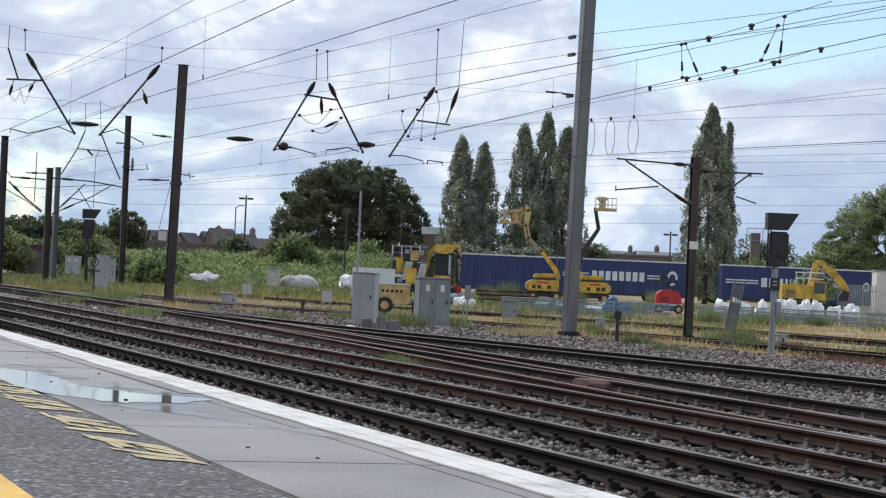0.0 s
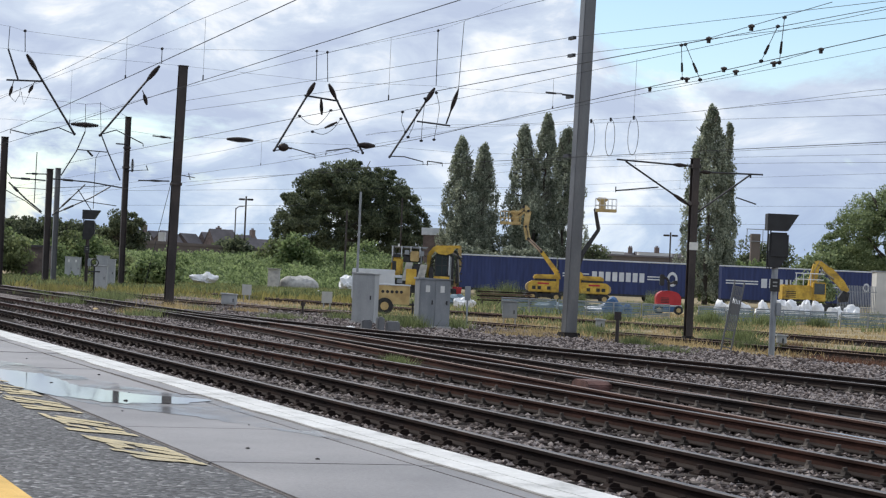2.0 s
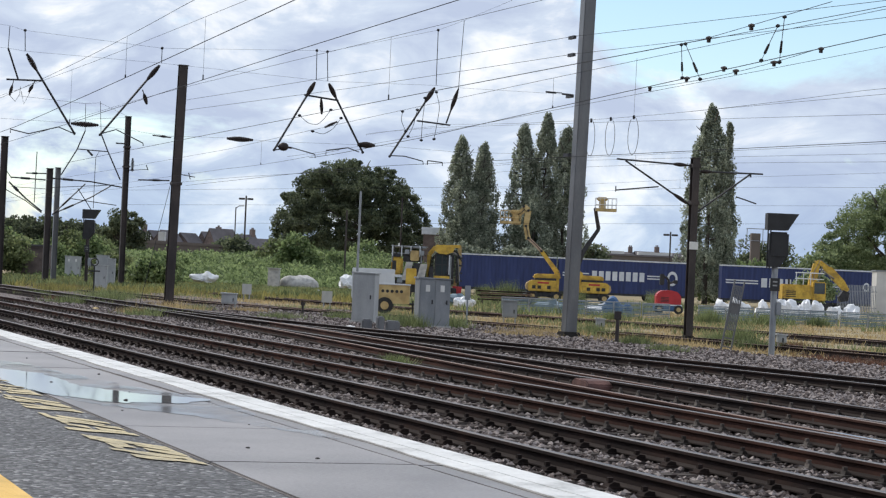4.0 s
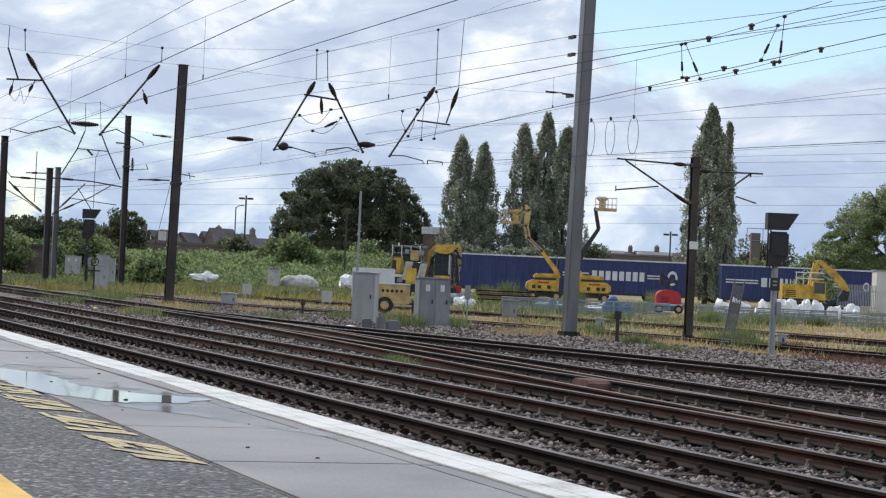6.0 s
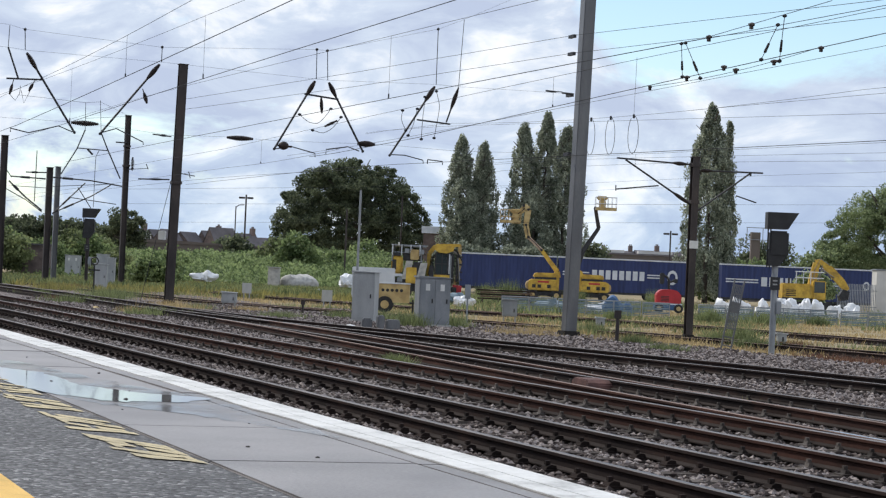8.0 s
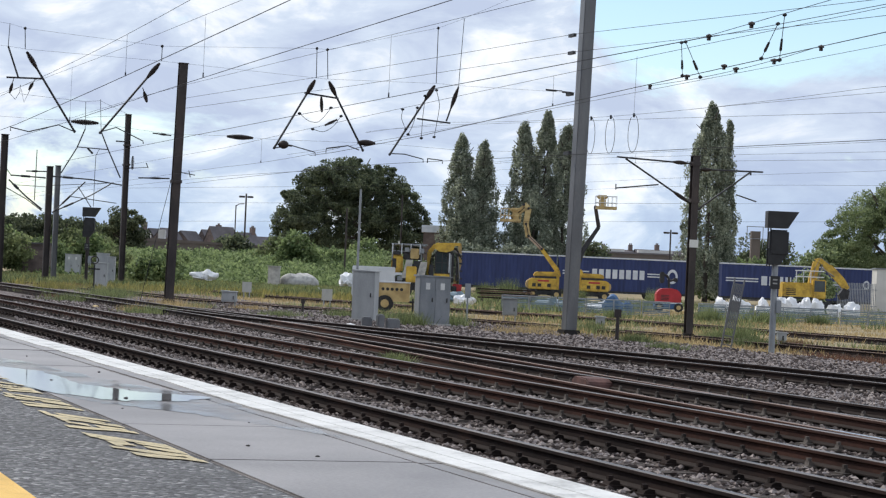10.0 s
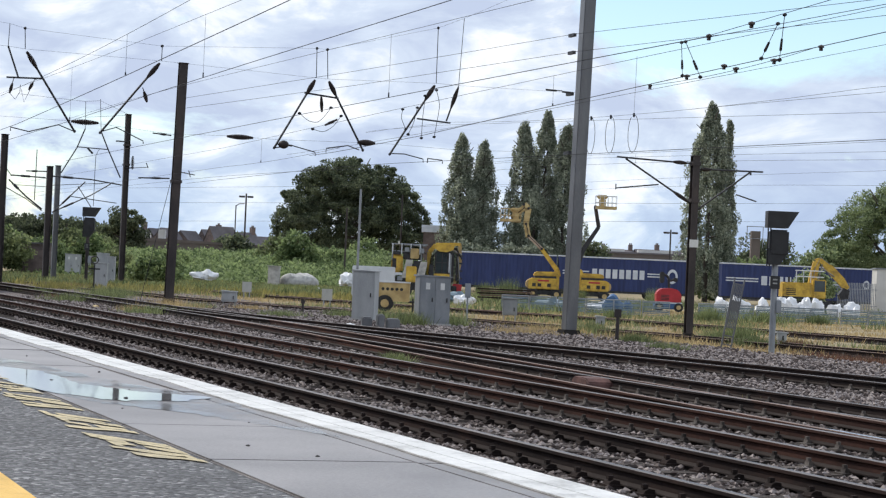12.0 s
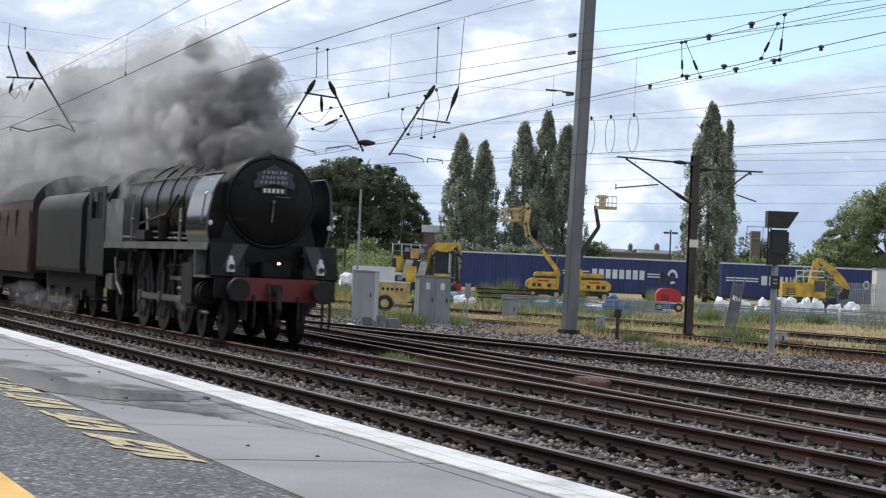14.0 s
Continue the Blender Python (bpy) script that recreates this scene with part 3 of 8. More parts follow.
def build_tracks():
    track("track_1", [(-330, 8.41), (20, 8.41)], "running line with dark rails, iron chairs and old sleepers", M["rail_top"], (-95, -8))
    track("track_2", [(-330, 11.39), (20, 11.39)], "running line with worn rails and iron chairs on sleepers", M["rail_top"], (-100, -12), side=M["rail_rust"])
    track("track_3", LINE_T3, "running line with a turnout beside brown ballast", M["rail_top"], (-100, -20))
    track("track_4", LINE_T4, "diverging line curving away from the turnout", M["rail_top"], (-78, -25))
    track("track_5", LINE_T5, "rusty siding half sunk in dry grass", M["rust_top"], (-80, -50), z=-.09)
    track("track_6", LINE_T6, "rusty far siding in weeds", M["rust_top"], (-80, -70), z=-.09)
    ob = thing("crossover_rails", Matrix(), "pair of brown crossover rails between two running lines", "railway track", "running lines", "structure")
    for off in (-.7535, .7535):
        r = new("rail", sweep_rail(smooth_line(LINE_X), off, M["rust_top"], .002, M["rail_rust"]))
        r.parent = ob
    eased = smooth_line(LINE_X)
    bm = bmesh.new()
    prism(bm, [(x, along(eased, x) - .7535 + w) for x, w in [(-22.8, 0), (-22.4, .03), (-8, .045)]] + [(x, along(eased, x) - .7535 - w) for x, w in [(-8, .05), (-22.4, .03)]], .0035, .006, "z")
    part("worn_head", bm, M["bright_head"], ob, "bright worn running surface")


# ---------------------------------------------------------------- masts, headspan and wires
def h_section(bm, w, d, z0, z1, t=.02):
    """A steel H column; the web runs across."""
    prism(bm, [(-w / 2, -d / 2), (w / 2, -d / 2), (w / 2, -d / 2 + t), (t / 2, -d / 2 + t), (t / 2, d / 2 - t), (w / 2, d / 2 - t), (w / 2, d / 2), (-w / 2, d / 2),
               (-w / 2, d / 2 - t), (-t / 2, d / 2 - t), (-t / 2, -d / 2 + t), (-w / 2, -d / 2 + t)], z0, z1, "z")
    return bm


def mast(x, y, height, w, mat, label, turn=0, cap=True, band=(), tilt=(0, 0)):
    ob = thing("overhead_line_mast", pose(x, y, -.2, tilt[0], tilt[1], turn), label, "mast", "overhead line masts")
    bm = bmesh.new()
    if mat is M["mast_grey"] and height > 12:
        box(bm, -w / 2, w / 2, -w / 2, w / 2, .15, height, bevel=.02)
    else:
        h_section(bm, w, w, .15, height, .025)
    part("column", bm, mat, ob)
    bm = bmesh.new()
    box(bm, -w * .75, w * .75, -w * .75, w * .75, -.1, .16, bevel=.03)
    part("base", bm, M["frame_soot"], ob)
    if cap:
        bm = bmesh.new()
        box(bm, -w * .6, w * .6, -w * .6, w * .6, height, height + .03)
        part("cap_plate", bm, mat, ob)
    for z in band:
        bm = bmesh.new()
        box(bm, -w * .62, w * .62, -w * .62, w * .62, z, z + .12)
        part("bracket", bm, mat, ob)
    return ob


def long_insulator(bm, p, q, r=.07):
    p, q = Vector(p), Vector(q)
    rod(bm, p, q, .03, n=6)
    for k in range(15):
        c = p + (q - p) * (k + .5) / 15
        d = (q - p).normalized() * .018
        w = r * (.42 + .58 * math.sin(math.pi * (k + .5) / 15))
        rod(bm, c - d, c + d, w, w * .85, n=10)


def build_masts():
    mast(-92.4, 19.45, 9.95, .34, M["mast_brown"], "tall weathered brown steel mast beside the siding", 90, band=(5.0,), tilt=(0, 1.0))
    mast(-66.2, 26.72, 14.0, .38, M["mast_grey"], "tall grey steel headspan mast", 2, tilt=(-1.0, 0))
    m = mast(-67.0, 31.2, 5.9, .23, M["mast_brown"], "short brown cantilever mast in dry grass", 90, band=(4.4, 5.6))
    mast(-149, 23.1, 7.6, .38, M["mast_brown"], "dark steel mast in the distance")
    mast(-157, 24.9, 8.0, .34, M["mast_grey"], "grey steel mast in the distance")
    mast(-127.6, 17.2, 8.4, .36, M["mast_brown"], "dark steel mast at the edge of the lines")
    mast(-150, 28.3, 11.4, .36, M["mast_brown"], "tall dark mast with a bracket arm", band=(8, 9.3))
    # cantilevers on the short mast
    bm = bmesh.new()
    for p, q, r in (((0, -.1, 5.66), (0, -2.75, 5.73), .028), ((0, -.1, 4.36), (0, -2.45, 5.69), .03), ((0, -1.27, 4.92), (0, -2.75, 4.73), .022), ((0, -2.75, 4.68), (0, -2.75, 4.86), .02),
                    ((0, .1, 5.49), (0, 2.44, 5.53), .028), ((0, .1, 4.15), (0, 2.03, 5.53), .03), ((0, 1.51, 4.74), (0, 2.24, 4.55), .022), ((0, 2.0, 5.4), (0, 2.0, 5.55), .03)):
        rod(bm, p, q, r, n=8)
    part("cantilever_arm", bm, M["dark_steel"], m, "dark tubular cantilever arms", at=pose(0, 0, 0, 0, 0, -90))
    for p, q in (((0, -.3, 5.665), (0, -.8, 5.68)), ((0, -.2, 4.42), (0, -.75, 4.73)), ((0, .2, 5.49), (0, .6, 5.50))):
        bm = bmesh.new()
        long_insulator(bm, p, q)
        part("insulator", bm, M["insulator"], m, "ribbed brown insulator", at=pose(0, 0, 0, 0, 0, -90))
    bm = bmesh.new()
    box(bm, -.15, .15, -.16, -.14, 2.95, 3.2)
    part("sign_plate", bm, M["lamp_white"], m, "small white plate")


ARMS = [  # across the lines: top of hanger, insulator top, foot of tube
    ((9.33, 8.10), (9.36, 7.50), (10.89, 5.21)), ((13.36, 7.88), (13.36, 7.44), (11.64, 5.22)), ((18.08, 8.16), (18.10, 7.27), (16.89, 5.09)),
    ((18.41, 8.15), (18.46, 7.26), (19.66, 5.18)), ((21.90, 9.07), (21.91, 7.37), (20.52, 5.11))]
STEADY = [  # the light arm on each tube that holds the contact wire sideways
    [(10.83, 5.22), (10.41, 5.37), (9.56, 5.12), (9.03, 5.22), (9.04, 5.11)], [(11.69, 5.26), (12.1, 5.4), (12.91, 5.05), (12.92, 4.97)],
    [(16.92, 5.09), (17.41, 5.19), (18.15, 5.03), (18.16, 4.92)], [(19.53, 5.18), (19.17, 5.29), (18.5, 5.17), (18.49, 5.04)],
    [(20.52, 5.13), (20.98, 5.14), (21.58, 5.02), (21.59, 4.92)]]
LOOPS = [[(17.62, 6.17), (17.9, 5.95), (18.2, 5.92), (18.42, 6.15), (18.59, 6.4)], [(18.05, 5.72), (18.39, 5.64), (18.7, 5.84), (18.92, 6.17)],
         [(20.86, 6.5), (20.82, 6.22), (20.99, 5.9)], [(21.33, 6.58), (21.28, 6.33), (21.22, 6.07), (21.07, 5.75)],
         [(21.56, 6.96), (21.54, 6.61), (21.51, 6.26), (21.5, 5.66)], [(21.92, 7.16), (22.05, 6.73), (22.01, 6.38), (21.91, 5.72)]]
HEAD_X = -66.0


def build_headspan():
    for ((ty, tz), (iy, iz), (fy, fz)), steady in zip(ARMS, STEADY):
        ob = thing("registration_arm", pose(HEAD_X, fy, fz), "dark steel registration tube hung from the headspan by an insulator", "overhead line fitting", "headspan fittings")
        o = Vector((0, fy, fz))
        hang, ins, foot = Vector((0, ty, tz)) - o, Vector((0, iy, iz)) - o, Vector((0, 0, 0))
        bm = bmesh.new()
        rod(bm, hang, ins, .012, n=6)
        ball(bm, hang, .05, sub=1)
        part("hanger", bm, M["wire"], ob)
        mid = ins.lerp(foot, .24)
        bm = bmesh.new()
        long_insulator(bm, ins.lerp(foot, .03), mid, .08)
        part("insulator", bm, M["insulator"], ob, "ribbed brown insulator")
        bm = bmesh.new()
        rod(bm, mid, foot, .032, n=8)
        ball(bm, foot, .05, sub=1)
        part("tube", bm, M["dark_steel"], ob)
        bm = bmesh.new()
        tube(bm, [Vector((.04, y, z)) - o for y, z in steady], .017)
        part("steady_arm", bm, M["dark_steel"], ob)
    ob = thing("bridging_strut", pose(HEAD_X, 18.3, 6.75), "dark strut joining two registration tubes", "overhead line fitting", "headspan fittings")
    bm = bmesh.new()
    rod(bm, (0, -.55, .05), (0, .52, -.05), .028)
    part("strut", bm, M["dark_steel"], ob)
    bm = bmesh.new()
    long_insulator(bm, (0, -.02, -.03), (0, .02, -.5), .06)
    part("insulator", bm, M["insulator"], ob)
    for hang, mid, foot, strut in (((8.89, 8.20), (8.87, 7.55), (9.2, 6.66), ((8.86, 6.65), (9.9, 6.68))), ((22.73, 9.43), (22.64, 7.32), (22.29, 6.23), ((21.34, 6.25), (22.42, 6.18)))):
        ob = thing("drop_hanger", pose(HEAD_X, 0, 0), "dark hanger and cross strut below the headspan", "overhead line fitting", "headspan fittings")
        bm = bmesh.new()
        rod(bm, (0, *hang), (0, *mid), .010, n=6)
        rod(bm, (0, *mid), (0, *foot), .026, n=6)
        rod(bm, (0, *strut[0]), (0, *strut[1]), .026, n=6)
        part("hanger", bm, M["dark_steel"], ob)
        a, b = Vector((0, *mid)), Vector((0, *foot))
        if mid[0] > 20:
            bm = bmesh.new()
            long_insulator(bm, a.lerp(b, .05), a.lerp(b, .62), .075)
            part("insulator", bm, M["insulator"], ob, "ribbed dark insulator")
        else:
            for p, q in (((9.68, 6.65), (9.52, 6.33)), ((9.07, 6.63), (8.97, 6.2))):
                bm = bmesh.new()
                rod(bm, (0, *p), (0, *q), .012, n=6)
                long_insulator(bm, Vector((0, *p)).lerp(Vector((0, *q)), .35), (0, *q), .05)
                part("insulator", bm, M["insulator"], ob, "small hanging insulator")
            for pts in ([(8.97, 6.2), (9.14, 6.03), (9.26, 6.25), (9.27, 6.46)], [(9.3, 6.33), (9.39, 5.96), (9.55, 6.33)]):
                bm = bmesh.new()
                tube(bm, [(0, *p) for p in pts], .009, 5)
                part("loop", bm, M["wire"], ob)
    for pts in LOOPS:
        bm = bmesh.new()
        fine = [Vector((.03, *pts[0]))]
        for k in range(1, len(pts)):
            fine += [Vector((.03, *pts[k - 1])).lerp(Vector((.03, *pts[k])), u) for u in (.33, .67, 1)]
        eased = [fine[0]] + [(fine[k - 1] + fine[k] * 2 + fine[k + 1]) / 4 for k in range(1, len(fine) - 1)] + [fine[-1]]
        tube(bm, eased, .009, 5)
        for p in (eased[0], eased[-1]):
            ball(bm, p, .045, (1, 1.4, 1), 1)
        solo("jumper_loop", bm, M["wire"], "thin cable loop hanging under the headspan with clamps", "cable", "cable loops", at=pose(HEAD_X, 0, 0))
    bm = bmesh.new()
    rod(bm, (0, 12.83, 6.62), (0, 12.9, 6.45), .015, n=6)
    long_insulator(bm, (0, 12.88, 6.5), (0, 12.98, 6.2), .065)
    solo("hanging_insulator", bm, M["insulator"], "short dark insulator hanging from a registration tube", "insulator", "headspan fittings", at=pose(HEAD_X, 0, 0))
    bm = bmesh.new()
    ball(bm, (0, 17.16, 5.2), .13, (1, 1.25, 1))
    rod(bm, (0, 16.98, 5.2), (0, 17.42, 5.18), .03, n=8)
    solo("spring_insulator", bm, M["insulator"], "round dark insulator on the foot of a registration tube", "insulator", "headspan fittings", smooth=True, at=pose(HEAD_X + .06, 0, 0))
    bm = bmesh.new()
    tube(bm, [(0, 21.74, 5.05), (0, 22.22, 5.02), (0, 22.23, 4.92)], .017)
    rod(bm, (0, 21.74, 5.05), (0, 21.74, 4.92), .017, n=6)
    solo("contact_bar", bm, M["dark_steel"], "short dark bar bridging two contact wires", "overhead line fitting", "headspan fittings", at=pose(HEAD_X, 0, 0))
    bm = bmesh.new()
    long_insulator(bm, (0, 18.43, 5.86), (0, 18.81, 6.06), .045)
    solo("line_insulator", bm, M["insulator"], "slim insulator in an overhead wire", "insulator", "headspan fittings", at=pose(HEAD_X, 0, 0))
    # the headspan and cantilevers farther down the line
    ob = thing("far_headspan", pose(-150, 0, 0), "dark registration tubes and droppers of the next headspan", "overhead line fitting", "headspan fittings")
    for pts, r in ((((25.41, 11.88), (25.46, 10.08)), .018), (((25.46, 10.08), (24.96, 8.78), (23.99, 7.07)), .045), (((26.38, 12.09), (26.52, 9.97)), .018), (((26.52, 9.97), (26.99, 8.9), (27.94, 6.96)), .045),
                   (((24.96, 8.85), (26.99, 8.79)), .035), (((25.67, 8.81), (26.03, 8.46)), .07), (((26.46, 8.79), (26.25, 8.37), (26.23, 7.43), (26.23, 4.98)), .02),
                   (((25.43, 10.84), (28.3, 11.15)), .01), (((21.0, 12.1), (25.41, 11.88), (26.38, 12.0), (28.3, 11.2)), .01)):
        bm = bmesh.new()
        tube(bm, [(0, *p) for p in pts], r)
        part("tube" if r > .012 else "span_wire", bm, M["dark_steel"], ob)
    ob = thing("far_bracket", pose(-149.8, 0, 0), "dark tubular cantilevers fixed to two distant masts", "overhead line fitting", "headspan fittings")
    for pts, r in ((((20.67, 6.74), (22.96, 6.68)), .045), (((23.3, 6.82), (25.95, 6.73), (28.04, 6.47)), .045), (((20.57, 6.44), (21.73, 5.39), (22.8, 4.6)), .055), (((20.41, 5.91), (21.73, 5.24), (22.8, 4.5)), .03),
                   (((23.5, 4.4), (25.59, 6.56)), .04), (((23.5, 4.45), (26.0, 5.69), (27.28, 6.51)), .04), (((21.65, 7.06), (23.02, 7.1)), .04), (((22.32, 8.51), (22.29, 5.16)), .03), (((19.96, 7.7), (20.75, 6.67)), .03),
                   (((24.69, 5.54), (27.72, 5.25)), .028), (((25.11, 6.24), (26.04, 4.9)), .03), (((23.3, 6.2), (27.47, 6.59)), .02), (((20.77, 6.12), (22.99, 6.09)), .02)):
        bm = bmesh.new()
        tube(bm, [(0, *p) for p in pts], r)
        if r > .035:
            c, e = Vector((0, *pts[0])).lerp(Vector((0, *pts[1])), .3), Vector((0, *pts[0])).lerp(Vector((0, *pts[1])), .55)
            rod(bm, c, e, r * 1.7, n=8)
        part("arm", bm, M["dark_steel"], ob)
    ob = thing("mast_bracket", pose(-149.8, 28.3, 0), "dark bracket and upright insulator on a far mast", "overhead line fitting", "headspan fittings")
    for p, q, r in (((-.8, 9.38), (.05, 9.37), .045), ((-.1, 7.62), (.5, 7.66), .04), ((.5, 7.66), (1.45, 7.76), .02), ((1.3, 8.05), (1.45, 7.7), .03)):
        bm = bmesh.new()
        rod(bm, (0, *p), (0, *q), r, n=6)
        part("bracket", bm, M["dark_steel"], ob)
    bm = bmesh.new()
    long_insulator(bm, (0, .38, 7.55), (0, .38, 8.45), .13)
    part("insulator", bm, M["insulator"], ob)
    ob = thing("side_bracket", pose(-92.4, 0, 0), "dark brackets and insulators fixed to the brown mast", "overhead line fitting", "headspan fittings")
    for pts, r in ((((17.96, 4.93), (19.26, 4.97)), .028), (((18.47, 6.8), (19.25, 6.75)), .026), (((19.5, 5.28), (20.32, 5.17)), .018), (((20.05, 5.35), (20.13, 5.07)), .018), (((19.5, 8.32), (19.78, 8.32)), .03), (((19.5, 7.9), (19.78, 7.9)), .03)):
        bm = bmesh.new()
        rod(bm, (0, *pts[0]), (0, *pts[1]), r, n=6)
        if pts[0][0] < 18.5:
            long_insulator(bm, Vector((0, *pts[0])).lerp(Vector((0, *pts[1])), .35), Vector((0, *pts[0])).lerp(Vector((0, *pts[1])), .8), .05)
        part("bracket", bm, M["dark_steel"], ob)
    bm = bmesh.new()
    rod(bm, (0, 19.35, 5.0), (0, 18.25, -.2), .012, n=5)
    part("stay_wire", bm, M["wire"], ob)
    # insulators in the cross wires
    for y, z, l, r in ((15.83, 5.345, .8, .085), (19.76, 5.41, .55, .10), (11.18, 5.495, .8, .085)):
        bm = bmesh.new()
        long_insulator(bm, (0, -l / 2, .0), (0, l / 2, -.0), r)
        solo("cross_insulator", bm, M["insulator"], "ribbed insulator in the cross-span wire", "insulator", "headspan fittings", at=pose(HEAD_X, y, z))
    # the cross-span wires, hung from the mast at one end
    top_span = [(1.5, 8.9), (8.89, 8.20), (9.33, 8.10), (13.36, 7.88), (18.08, 8.16), (18.41, 8.15), (21.90, 9.07), (22.73, 9.43), (26.55, 11.3)]
    mid_span = [(1.5, 7.7), (8.87, 7.55), (9.36, 7.50), (13.36, 7.44), (18.10, 7.27), (18.46, 7.26), (21.91, 7.37), (22.66, 7.35), (26.53, 7.39)]
    low_span = [(1.5, 5.6), (8.08, 5.52), (10.52, 5.51), (11.43, 5.49), (13.75, 5.30), (14.2, 5.33), (15.49, 5.36), (16.96, 5.34), (19.34, 5.40), (20.51, 5.42), (22.52, 5.37), (26.55, 5.49)]
    for span in (top_span, mid_span, low_span):
        bm = bmesh.new()
        tube(bm, [(HEAD_X, y, z) for y, z in span], .0035, 5)
        solo("cross_span_wire", bm, M["wire"], "thin steel cross-span wire of the headspan", "wire", "headspan wires")
    ob = thing("mast_fitting", pose(-66.2, 26.62, 0), "dark clamps and a turnbuckle on the grey mast", "overhead line fitting", "headspan fittings")
    for z in (9.2, 8.65, 7.35, 5.5):
        bm = bmesh.new()
        box(bm, -.22, .22, -.26, -.16, z - .05, z + .05)
        part("clamp", bm, M["dark_steel"], ob)
    bm = bmesh.new()
    rod(bm, (.2, -.2, 7.38), (.2, -.55, 7.39), .03, n=6)
    rod(bm, (.2, -.75, 7.41), (.2, -1.1, 7.42), .03, n=6)
    rod(bm, (.2, -.55, 7.42), (.2, -.75, 7.42), .015, n=6)
    part("turnbuckle", bm, M["dark_steel"], ob)


# overhead wires: across the lines, x and height at a near and a far place, sag between, how far on they run
WIRES = {
    "first_messenger": (8.41, -39.3, 6.17, -56.4, 5.96, .04, -300), "first_contact": (8.41, -32.4, 5.47, -60.2, 4.99, .02, -300),
    "second_messenger": (11.39, -47.8, 7.28, -86.4, 7.59, .07, -128), "second_contact": (11.39, -33.7, 5.85, -69.3, 5.74, -.03, -300),
    "third_messenger": (14.9, -39.5, 6.70, -69.6, 7.08, .0, -92), "third_contact": (14.9, -31.8, 5.37, -63.9, 5.43, -.01, -92),
    "third_riser": (14.9, -27.8, 5.55, -31.8, 5.38, .0, -31.8), "third_branch": (14.9, -26.3, 5.34, -31.8, 5.36, .0, -31.8),
    "fourth_messenger": (18.0, -31.8, 6.08, -77.1, 5.59, -.05, -300), "fourth_contact": (18.0, -31.8, 5.68, -55.5, 5.05, -.01, -66),
    "fourth_twin": (18.0, -34.0, 5.63, -40.9, 5.42, .08, -41.0), "fourth_low": (18.0, -62.8, 5.03, -76.9, 4.92, .06, -300), "fourth_far": (18.0, -60.5, 4.37, -83.3, 4.63, -.04, -300),
    "fifth_messenger": (21.5, -58.0, 5.93, -66.3, 5.80, .0, -82), "fifth_contact": (21.59, -58.0, 4.80, -69.1, 4.99, .0, -100),
    "side_upper": (27.5, -48.4, 6.56, -80.7, 7.25, .24, -92), "side_branch": (27.5, -48.4, 6.40, -58.5, 6.57, .0, -59.5), "side_lower": (27.5, -48.4, 5.91, -82.1, 7.20, -.01, -92),
    "yard_upper": (33.0, -58.0, 5.93, -80.6, 6.32, .0, -97), "yard_middle": (33.0, -57.9, 5.63, -80.6, 6.21, -.01, -97), "yard_lower": (33.0, -57.9, 5.39, -78.3, 5.92, -.04, -97),
    "siding_upper": (41.0, -72.0, 5.93, -99.3, 6.19, -.04, -112), "siding_lower": (41.0, -71.9, 5.39, -100.3, 5.84, -.10, -112)}
# short lengths that end at a joint on their near side
ENDS_NEAR = ("third_riser", "third_branch", "fourth_twin", "fourth_low", "fourth_far", "third_contact")


def wire_height(name, x):
    y, xa, za, xb, zb, sag, far = WIRES[name]
    u = (x - xa) / (xb - xa)
    if u > 1.0:
        return zb + (zb - za) / abs(xb - xa) * min(xb - x, 8) * .6
    return za + (zb - za) * u - (sag * 4 * u * (1 - u) if 0 <= u <= 1 else 0)


